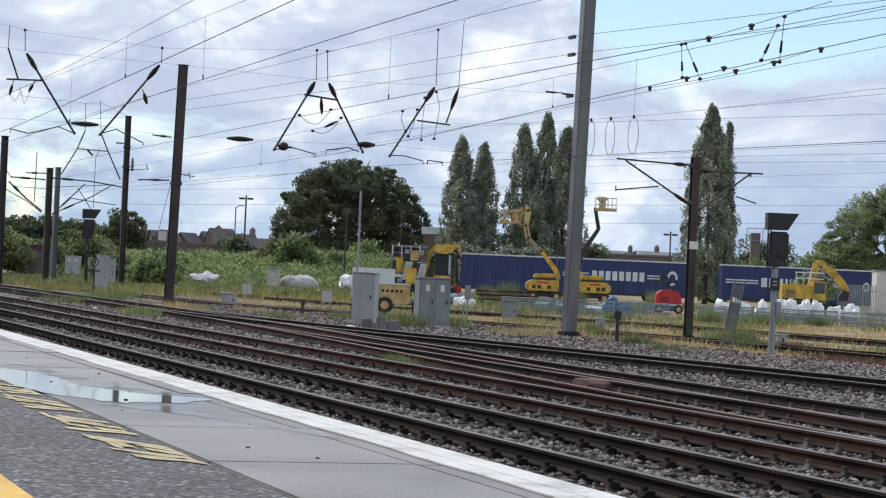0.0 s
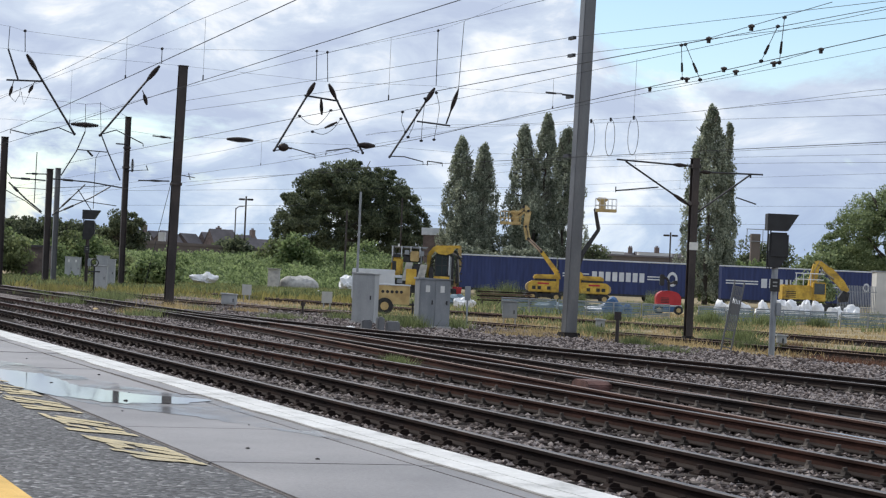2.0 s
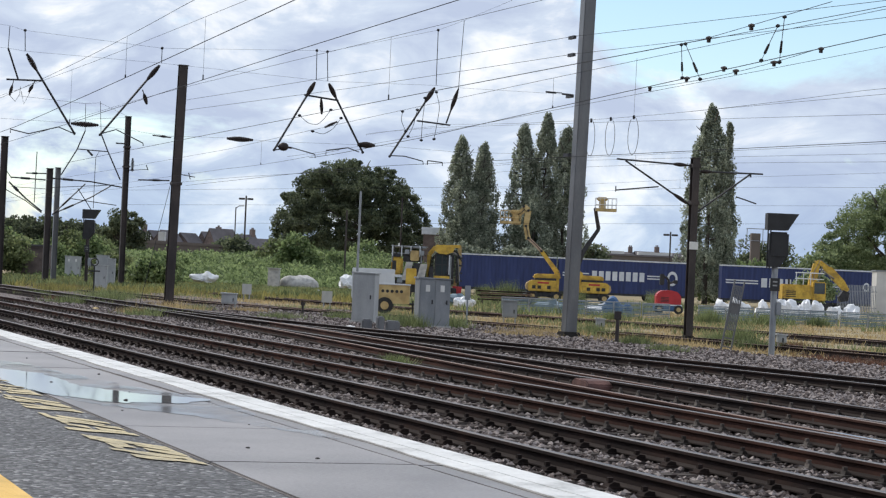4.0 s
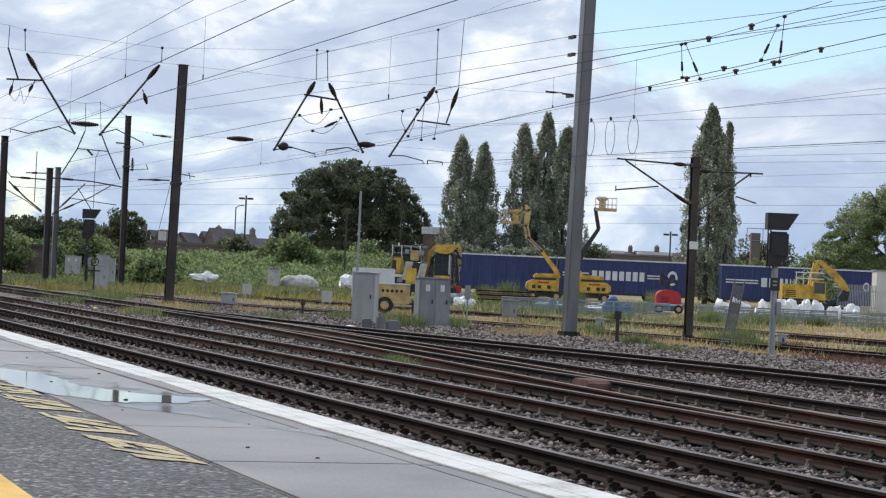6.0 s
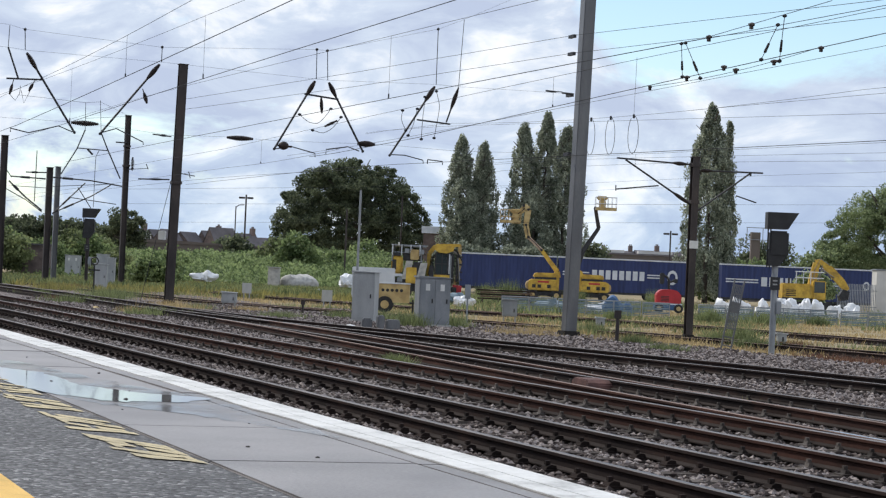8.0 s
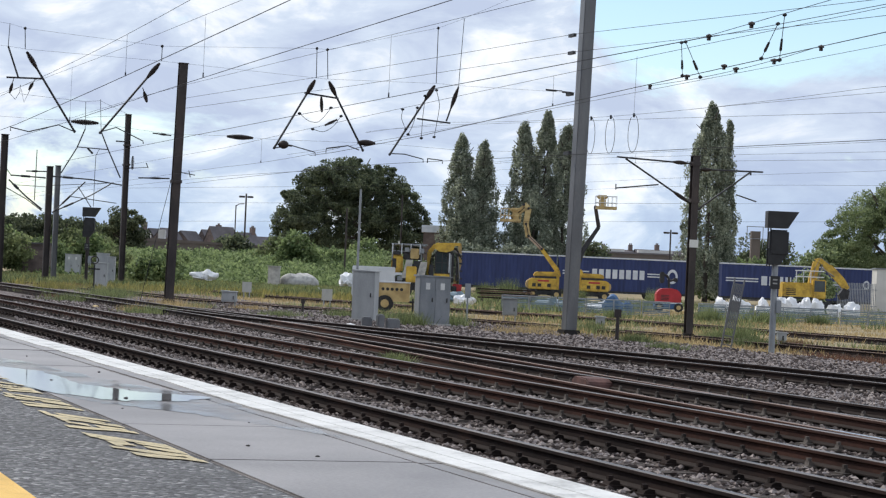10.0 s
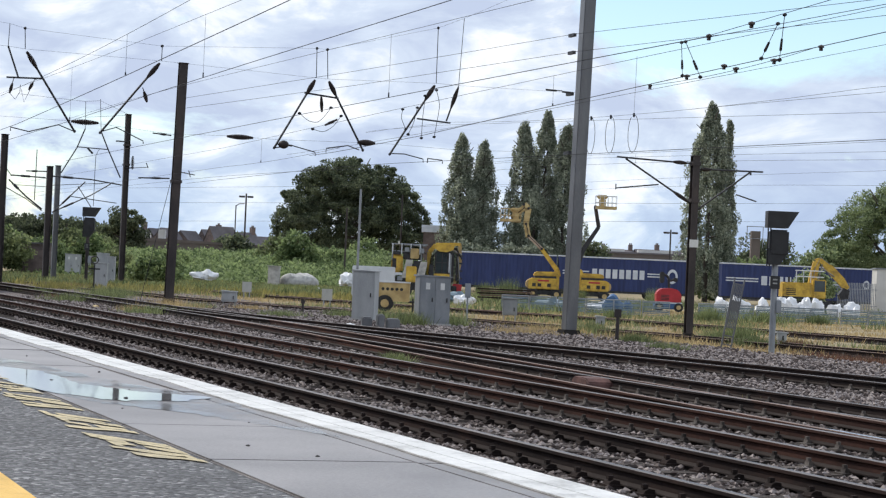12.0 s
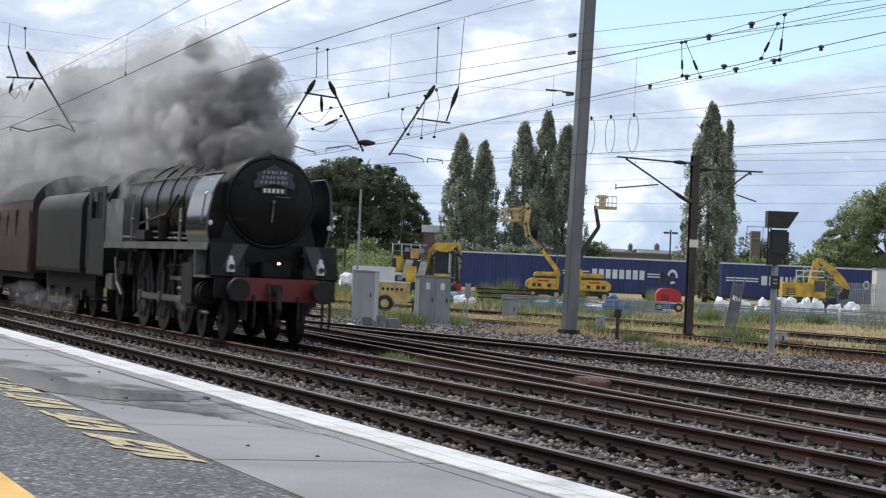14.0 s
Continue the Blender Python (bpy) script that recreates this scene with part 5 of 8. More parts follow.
        tube(bm, [(-1.8, s * 1.1, .58), (-1.2, s * 1.16, .55), (-.7, s * 1.2, .56)], .03, 8)
        part("drain_pipe", bm, M["rod_steel"], cyl)
        bm = bmesh.new()
        box(bm, -4.9, -3.15, s * 1.05 - .06, s * 1.05 + .06, 1.16, 1.24)
        box(bm, -4.9, -3.15, s * 1.05 - .06, s * 1.05 + .06, .74, .82)
        rod(bm, (-4.2, s * 1.05, .98), (-2.7, s * 1.03, .97), .045, n=12)
        part("slide_bar", bm, M["rod_steel"], ob, "bright slide bars")
        bm = bmesh.new()
        box(bm, -5.1, -4.95, s * 1.18 - .05, s * 1.18 + .05, .9, 1.8)
        rod(bm, (-5.0, s * 1.15, 1.45), (-3.0, s * 1.05, 1.5), .035, n=8)
        part("valve_gear", bm, M["frame_soot"], ob)
        # lamps on the front platform
        bm = bmesh.new()
        rod(bm, (-.02, s * .92, 1.40), (-.02, s * .92, 1.62), .085, .07, n=16)
        rod(bm, (-.02, s * .92, 1.62), (-.02, s * .92, 1.72), .05, .03, n=12)
        rod(bm, (-.10, s * .92, 1.68), (.06, s * .92, 1.68), .012, n=6)
        lamp = part("lamp", bm, M["lamp_white"], ob, "white oil lamp", smooth=True)
        bm = bmesh.new()
        rod(bm, (.05, s * .92, 1.50), (.09, s * .92, 1.50), .055, n=16)
        part("lens", bm, M["black"], lamp)
        # steps
        bm = bmesh.new()
        box(bm, -12.6, -12.1, s * 1.2 - .12, s * 1.2 + .12, .5, .53)
        box(bm, -12.6, -12.1, s * 1.2 - .12, s * 1.2 + .12, .9, .93)
        box(bm, -12.12, -12.08, s * 1.2 - .1, s * 1.2 + .1, .5, 1.3)
        part("cab_step", bm, M["frame_soot"], ob, at=SET_BACK)
    bm = bmesh.new()
    rod(bm, (.02, .02, 1.60), (.12, .02, 1.60), .055, n=18)
    hl = part("headlight", bm, M["frame_soot"], ob)
    bm = bmesh.new()
    rod(bm, (.12, .02, 1.60), (.13, .02, 1.60), .026, n=16)
    part("bulb", bm, M["headlight"], hl, "lit headlight")
    bm = bmesh.new()
    box(bm, -.6, .02, -.3, .3, 1.32, 1.62, bevel=.03)
    box(bm, -1.2, -.72, -.7, .7, 1.3, 1.95, bevel=.03)
    part("front_casing", bm, M["loco_black"], ob)
    # cab
    for s in (-1, 1):
        bm = bmesh.new()
        ya, yb = sorted((s * 1.33, s * 1.36))
        for x0, x1, z0, z1 in ((-13.2, -10.8, 1.15, 2.55), (-13.2, -12.75, 2.55, 3.2), (-12.05, -11.95, 2.55, 3.2), (-11.2, -10.8, 2.55, 3.2), (-13.2, -10.8, 3.2, 3.34)):
            box(bm, x0, x1, ya, yb, z0, z1)
        cab = part("cab_side", bm, M["loco_green"], ob, "dark green cab side", at=SET_BACK)
        bm = bmesh.new()
        ya, yb = sorted((s * 1.335, s * 1.345))
        box(bm, -12.0, -11.2, ya, yb, 2.55, 3.2)
        part("window", bm, M["glass"], cab)
        bm = bmesh.new()
        rod(bm, (-13.25, s * 1.36, 1.3), (-13.25, s * 1.36, 2.9), .018, n=8)
        part("grab_rail", bm, M["rod_steel"], cab)
    bm = bmesh.new()
    arc = [(math.sin(radians(a)) * 1.42, 2.55 + math.cos(radians(a)) * 1.32) for a in range(-70, 71, 10)]
    prism(bm, arc + [(y * .97, z - .06) for y, z in arc[::-1]], -13.5, -10.6, "x")
    part("cab_roof", bm, M["loco_matt"], ob, "sooty black cab roof", smooth=True, at=SET_BACK)
    bm = bmesh.new()
    prism(bm, [(y * .95, z - .03) for y, z in arc] + [(1.33, 1.95), (-1.33, 1.95)], -10.84, -10.78, "x")
    part("cab_front", bm, M["loco_green"], ob, at=SET_BACK)
    bm = bmesh.new()
    box(bm, -13.1, -10.9, -1.3, 1.3, 1.1, 1.18)
    part("cab_floor", bm, M["frame_soot"], ob, at=SET_BACK)
    # wheels that do not carry rods
    for x, r in ((-1.02, .47), (-2.925, .47), (-12.22, .55)):
        for s in (-1, 1):
            part("carrying_wheel", disc_wheel(r, s * .74, z=0), M["frame_soot"], ob, smooth=True, at=pose(x, 0, r))
    wheels = []
    for x in DRIVERS:
        bm = disc_wheel(DRIVER_R, -.74, holes=10)
        other = disc_wheel(DRIVER_R, .74, holes=10)
        me = bpy.data.meshes.new("spare")
        other.to_mesh(me)
        other.free()
        bm.from_mesh(me)
        rod(bm, (0, -.7, 0), (0, .7, 0), .1, n=12)
        rod(bm, (CRANK, -.8, 0), (CRANK, -.98, 0), .07, n=12)
        rod(bm, (0, .8, CRANK), (0, .98, CRANK), .07, n=12)
        wheels.append(part("driving_wheelset", bm, M["frame_soot"], ob, smooth=True, at=pose(x, 0, DRIVER_R)))
    rods = []
    for s in (-1, 1):
        bm = bmesh.new()
        box(bm, DRIVERS[2] - .1, DRIVERS[0] + .1, s * .93 - .025, s * .93 + .025, -.065, .065, bevel=.012)
        for x in DRIVERS:
            rod(bm, (x, s * .9, 0), (x, s * .98, 0), .13, n=16)
        rods.append(part("coupling_rod", bm, M["rod_steel"], ob, "bright steel coupling rod"))
    # brake rigging and springs below the running plate
    for s in (-1, 1):
        for x in (-5.75, -8.0, -10.3):
            bm = bmesh.new()
            box(bm, x - .05, x + .05, s * .78 - .05, s * .78 + .05, .3, 1.1)
            box(bm, x - .08, x + .14, s * .78 - .07, s * .78 + .07, .6, 1.0)
            part("brake_hanger", bm, M["frame_soot"], ob)
        bm = bmesh.new()
        tube(bm, [(-10.9, s * 1.2, 1.6), (-10.6, s * 1.2, 1.0), (-10.0, s * 1.18, .7)], .04, 8)
        box(bm, -11.8, -10.9, s * 1.15 - .12, s * 1.15 + .12, .8, 1.2, bevel=.03)
        part("injector", bm, M["rod_steel"], ob)
    return ob, wheels, rods


def build_tender():
    ob = thing("tender", pose(-43.92, 11.39, 0), "dark green locomotive tender coupled behind the cab", "tender")
    bm = bmesh.new()
    prof = [(1.33, 1.15), (1.36, 1.25), (1.36, 2.8)] + [(1.0 + .36 * math.cos(radians(a)), 2.8 + .5 * math.sin(radians(a))) for a in range(10, 91, 10)]
    prism(bm, prof + [(-y, z) for y, z in prof[::-1]], -22.6, -15.1, "x")
    part("body", bm, M["tender_side"], ob, "sooty dark green high-sided tank")
    bm = bmesh.new()
    for k in range(60):
        rng = random.Random(k)
        ball(bm, (rng.uniform(-19, -15.6), rng.uniform(-.7, .7), 3.3 + rng.uniform(-.05, .12)), rng.uniform(.12, .25), sub=1)
    part("coal", bm, M["frame_soot"], ob)
    bm = bmesh.new()
    box(bm, -22.8, -14.0, -1.0, 1.0, .8, 1.15)
    for s in (-1, 1):
        box(bm, -22.6, -14.2, s * 1.0 - .02, s * 1.0 + .02, .55, 1.1)
    part("frame", bm, M["frame_soot"], ob)
    for x in (-16.0, -18.7, -21.4):
        for s in (-1, 1):
            part("wheel", disc_wheel(.55, s * .74), M["frame_soot"], ob, smooth=True, at=pose(x, 0, .55))
            bm = bmesh.new()
            box(bm, x - .16, x + .16, s * 1.05 - .09, s * 1.05 + .09, .42, .72, bevel=.02)
            part("axle_box", bm, M["frame_soot"], ob)
    bm = bmesh.new()
    box(bm, -15.1, -14.1, -.9, .9, 1.15, 1.25)
    part("fall_plate", bm, M["frame_soot"], ob)
    return ob


def build_coach(x0):
    ob = thing("railway_coach", pose(-43.92 + x0, 11.39, 0), "maroon passenger coach with grey roof behind the tender", "coach", "coaches of the train")
    bm = bmesh.new()
    wall = [(1.38, 1.05), (1.41, 1.5), (1.40, 2.3), (1.34, 3.2)]
    prism(bm, wall + [(-y, z) for y, z in wall[::-1]], -19.9, -.3, "x")
    body = part("body", bm, M["coach_maroon"], ob, "maroon body")
    bm = bmesh.new()
    arc = [(math.sin(radians(a)) * 1.40, 2.93 + math.cos(radians(a)) * 1.05) for a in range(-75, 76, 10)]
    prism(bm, arc, -19.95, -.25, "x")
    part("roof", bm, M["coach_roof"], ob, "curved grey roof", smooth=True)
    for s in (-1, 1):
        for k in range(9):
            x = -3.4 - k * 1.95
            g = .18 if x0 > -30 and k < 6 else .6
            bm = bmesh.new()
            box(bm, x - g, x + g, s * 1.385 - .02, s * 1.385 + .02, 2.1, 2.95, bevel=.015)
            part("window_frame", bm, M["coach_maroon"], body)
            bm = bmesh.new()
            box(bm, x - g + .04, x + g - .04, s * 1.39 - .025, s * 1.39 + .025, 2.14, 2.91)
            part("window", bm, M["glass"], body)
        for x in (-.75, -10.1, -19.4):
            bm = bmesh.new()
            box(bm, x - .3, x + .3, s * 1.41 - .015, s * 1.41 + .015, 1.12, 2.9, bevel=.01)
            part("door", bm, M["coach_maroon"], body)
    bm = bmesh.new()
    box(bm, -19.7, -.5, -1.2, 1.2, .85, 1.05)
    box(bm, -12.5, -8.0, -1.1, 1.1, .45, .85)
    part("underframe", bm, M["frame_soot"], ob)
    for c in (-3.0, -17.2):
        bm = bmesh.new()
        for s in (-1, 1):
            box(bm, c - 1.7, c + 1.7, s * 1.0 - .05, s * 1.0 + .05, .45, .8, bevel=.04)
        part("bogie", bm, M["frame_soot"], ob)
        for x in (c - 1.25, c + 1.25):
            for s in (-1, 1):
                part("wheel", disc_wheel(.457, s * .74, n=20), M["frame_soot"], ob, smooth=True, at=pose(x, 0, .457))
    return ob


def puff(rng, centre, r, squash):
    """One billow: three skins, one inside the other, each lumpy."""
    verts, faces = [], []
    bm = bmesh.new()
    bmesh.ops.create_icosphere(bm, subdivisions=3, radius=1.0)
    base = [v.co.copy() for v in bm.verts]
    tri = [[v.index for v in f.verts] for f in bm.faces]
    bm.free()
    seed = Vector((rng.uniform(-50, 50), rng.uniform(-50, 50), rng.uniform(-50, 50)))
    for k in (1.0, .8, .58):
        o = len(verts)
        for c in base:
            d = 1 + .45 * noise.noise(c * 1.3 + seed) + .22 * noise.noise(c * 3.1 + seed)
            verts.append((centre[0] + c.x * r * k * d * squash[0], centre[1] + c.y * r * k * d * squash[1], centre[2] + c.z * r * k * d * squash[2]))
        faces += [tuple(o + i for i in f) for f in tri]
    return verts, faces


def build_smoke():
    ob = thing("smoke_plume", pose(-43.92, 11.39, 0), "dark billowing smoke plume trailing back from the chimney", "smoke")
    rng = random.Random(21)
    clumps = []
    for k in range(20):
        u = k / 19
        back = (-2.2 if k == 0 else -3.1) - 46 * u ** 1.6
        verts, faces = [], []
        low = 3.95 - .3 * min(1, u * 4)
        high = 4.5 + 1.5 * min(1, u * 6) + 2.0 * u + (.35 if k else -.1)
        for j in range(13 if k > 3 else 10 if k else 6):
            z = rng.uniform(low, high)
            c = (rng.uniform(-.5, .5) * (1 + 3 * u) - .2 * (z - 4) * (1 if k else .3), rng.uniform(-.3, .5) * (1 + 4 * u), z - 4.0)
            v, f = puff(rng, c, rng.uniform(.38, .62) * (1 + 1.7 * u), (1.15 + .5 * u, 1, .9))
            faces += [tuple(i + len(verts) for i in t) for t in f]
            verts += v
        for j in range(14 if k < 4 else 5 if k < 9 else 0):
            z = rng.uniform(low, high + .25)
            c = (rng.uniform(-.8, .7) * (1 + 3 * u) - .2 * (z - 4) * (1 if k else .3), rng.uniform(-.7, .7) * (1 + 3 * u), z - 4.0)
            v, f = puff(rng, c, rng.uniform(.16, .30) * (1 + 1.7 * u), (1.1, 1, .95))
            faces += [tuple(i + len(verts) for i in t) for t in f]
            verts += v
        me = arrays("billow", verts, faces, M["smoke_dark" if k < 4 else "smoke_mid" if k < 7 else "smoke_pale"])
        me.shade_smooth()
        p = new("billow", me)
        p.parent = ob
        tagged(p, "dense dark grey smoke" if k < 7 else "thin pale grey smoke", kind="stuff")
        p.matrix_basis = pose(back, 0, 3.72)
        clumps.append((p, back, u))
    steam = thing("steam_cloud", pose(-43.92, 11.39, 0), "thin white steam drifting low beside the wheels", "steam")
    drifts = []
    for k, (x, y, z, r, s) in enumerate(((-10.9, -1.0, 2.75, .42, (.5, .5, 1.7)), (-10.7, -.9, 3.35, .5, (.7, .6, 1.2)), (-17.5, -1.3, .30, .45, (3.4, .8, .6)), (-20.5, -1.4, .32, .5, (3.4, .9, .6)), (-24.5, -1.4, .4, .55, (3.6, .9, .7)), (-3.2, -1.2, .7, .25, (1, .6, .7)))):
        v, f = puff(rng, (0, 0, 0), r, s)
        me = arrays("wisp", v, f, M["steam_white" if k < 2 else "steam"])
        me.shade_smooth()
        p = new("wisp", me)
        p.parent = steam
        p.matrix_basis = pose(x, y, z)
        drifts.append((p, (x, y, z)))
    return ob, clumps, steam, drifts


# ---------------------------------------------------------------- plants
def leaf_cloud(name, centres, size, mat, seed, lift=0.0, parent=None, label=""):
    """Small folded leaves, one at each centre."""
    rng = np.random.default_rng(seed)
    n = len(centres)
    s = size * (.6 + .8 * rng.random(n))
    a = rng.normal(size=(n, 3))
    a[:, 2] += lift
    a /= np.linalg.norm(a, axis=1)[:, None]
    b = np.cross(a, rng.normal(size=(n, 3)))
    b /= np.linalg.norm(b, axis=1)[:, None]
    c = np.cross(a, b)
    v = np.stack([centres - a * s[:, None] * .6, centres + b * s[:, None] * .38 + c * s[:, None] * .12, centres + a * s[:, None] * .6, centres - b * s[:, None] * .38 + c * s[:, None] * .12], 1).reshape(-1, 3)
    f = (np.arange(n)[:, None, None] * 4 + np.array([[0, 1, 2], [0, 2, 3]])[None]).reshape(-1, 3)
    me = arrays(name, v, f, mat)
    ob = new(name, me)
    if parent is not None:
        ob.parent = parent
    return tagged(ob, label)


def clumped(rng, anchors, spread, per):
    return (anchors[:, None, :] + rng.normal(size=(len(anchors), per, 3)) * np.asarray(spread)[None, None, :]).reshape(-1, 3)


def trunk_and_limbs(ob, height, r, limbs, reach, seed, start=.3):
    rng = random.Random(seed)
    bm = bmesh.new()
    p = Vector((0, 0, 0))
    for k in range(6):
        q = Vector((rng.uniform(-.15, .15), rng.uniform(-.15, .15), height * (k + 1) / 6))
        rod(bm, p, q, r * (1 - k / 7), r * (1 - (k + 1) / 7), n=9)
        p = q
    for k in range(limbs):
        z = height * (start + (1 - start) * k / limbs)
        t = rng.uniform(0, 6.28)
        a = Vector((0, 0, z))
        e = a + Vector((math.cos(t) * reach, math.sin(t) * reach, reach * rng.uniform(.5, 1.1)))
        m = a.lerp(e, .5) + Vector((0, 0, -.2))
        rod(bm, a, m, r * .35, r * .25, n=6)
        rod(bm, m, e, r * .25, r * .08, n=6)
    return part("trunk", bm, M["bark"], ob, smooth=True)


def tufts(rng, centres, radii, per):
    """Leaves gathered in clumps: dense in the middle of each, thinning outwards."""
    v = rng.normal(size=(len(centres), per, 3))
    v /= np.linalg.norm(v, axis=2)[..., None]
    v *= (rng.random((len(centres), per, 1)) ** .45) * (.55 + .45 * rng.random((len(centres), 1, 1)))
    return (centres[:, None, :] + v * radii[:, None, :]).reshape(-1, 3)


def poplar(a, d, top, r, seed, n=230):
    """A fastigiate crown of upright tufts, tapering to a narrow tip."""
    ob = thing("poplar_tree", facing(a, d), "tall slender grey-green poplar tree behind the yard", "tree", "poplar trees")
    trunk_and_limbs(ob, top * .93, .3, 16, r * .55, seed, .12)
    rng = np.random.default_rng(seed)
    u = .06 + .93 * rng.random(n) ** .9
    env = np.interp(u, [0, .08, .25, .45, .65, .82, .93, 1], [.75, 1.0, 1.08, 1.0, .80, .50, .26, .05]) * r * 1.26
    t = rng.random(n) * 6.283
    # ragged flanks: some boughs reach out, others leave gaps
    env *= .80 + .26 * np.sin(t * 3 + u * 17 + seed) * np.sin(u * 29 + seed * 2)
    q = env * np.sqrt(.12 + .88 * rng.random(n)) * .92
    cen = np.stack([np.cos(t) * q, np.sin(t) * q, u * top - .5], -1)
    wide = .30 + .26 * rng.random(n)
    tall = (.75 + .75 * rng.random(n)) * np.interp(u, [0, .8, 1], [1.1, 1.0, .62])
    pts = tufts(rng, cen, np.stack([wide, wide, tall], -1), 70)
    leaf_cloud("crown", pts[pts[:, 2] > .4], .19, M["leaf_poplar"], seed, 1.4, ob)
    return ob


def dome_tree(name, a, d, half, base, top, mat, label, seed, n, per, size, lean=0.0, depth=.7, square=2.3, clump=.9):
    """A broad tree: clumps of leaves over and inside a domed crown, on a trunk with open limbs."""
    ob = thing(name, facing(a, d), label, "tree", "broad trees")
    trunk_and_limbs(ob, top * .8, .5, 14, half * .42, seed, .28)
    rng = np.random.default_rng(seed)
    v = rng.normal(size=(n, 3))
    v[:, 2] = np.abs(v[:, 2]) * 1.1 - .10
    v /= (np.abs(v) ** square).sum(axis=1)[:, None] ** (1 / square)
    k = .45 + .57 * rng.random(n) ** .6
    size_c = clump * (.6 + .7 * rng.random(n))
    k *= 1 - .25 * size_c / half
    cen = v * k[:, None] * np.array([half, half * depth, top - base]) + np.array([0, 0, base])
    cen[:, 0] += lean * (cen[:, 2] - base)
    pts = tufts(rng, cen, np.stack([size_c * 1.2, size_c, size_c * .85], -1), per)
    leaf_cloud("crown", pts[pts[:, 2] > 1.5], size, M[mat], seed, .4, ob)
    return ob


def round_tree(name, a, d, lobes, mat, label, seed, size=.4, per=26, z=-.2, trunk=True, spread=.42):
    """A broad crown of leaf clumps on the skins of many lobes (x, y, z, rx, ry, rz, clumps)."""
    ob = thing(name, facing(a, d, z), label, "tree" if trunk else "bush", "broad trees" if trunk else "bushes")
    top = max(l[2] for l in lobes)
    if trunk:
        trunk_and_limbs(ob, top, .45, 10, top * .35, seed)
    rng = np.random.default_rng(seed)
    pts = []
    for x, y, zz, rx, ry, rz, n in lobes:
        v = rng.normal(size=(n, 3))
        v /= np.linalg.norm(v, axis=1)[:, None]
        k = .72 + .34 * rng.random(n)
        anchors = np.array([x, y, zz]) + v * k[:, None] * np.array([rx, ry, rz])
        pts.append(clumped(rng, anchors, (spread, spread, spread * .8), per))
    pts = np.concatenate(pts)
    pts = pts[pts[:, 2] > .05]
    leaf_cloud("crown" if trunk else "foliage", pts, size, mat, seed, .3, ob)
    return ob


def lobes_for(w, h, base, n, seed, depth=None, clumps=60):
    """Lobes that fill a dome of width w from base up to h."""
    rng = random.Random(seed)
    out = []
    depth = depth or w * .6
    for k in range(n):
        t = math.pi * (k + .5) / n + rng.uniform(-.2, .2)
        rr = rng.uniform(.45, .72)
        x = -math.cos(t) * w * .5 * rr
        z = base + (h - base) * (.28 + .42 * math.sin(t) * rng.uniform(.7, 1.15))
        r = w * rng.uniform(.17, .25)
        out.append((x, rng.uniform(-.4, .2) * depth, z, r * 1.1, r, min(r, (h - base) * .36), clumps))
    return out


def bush(a, d, w, h, seed, mat="leaf_bramble", size=.28, label="leafy green bush on the waste ground", clumps=34):
    return round_tree("bush", a, d, lobes_for(w, h, 0, 5, seed, w * .7, clumps), M[mat], label, seed, size, 20, -.25, False, .28)


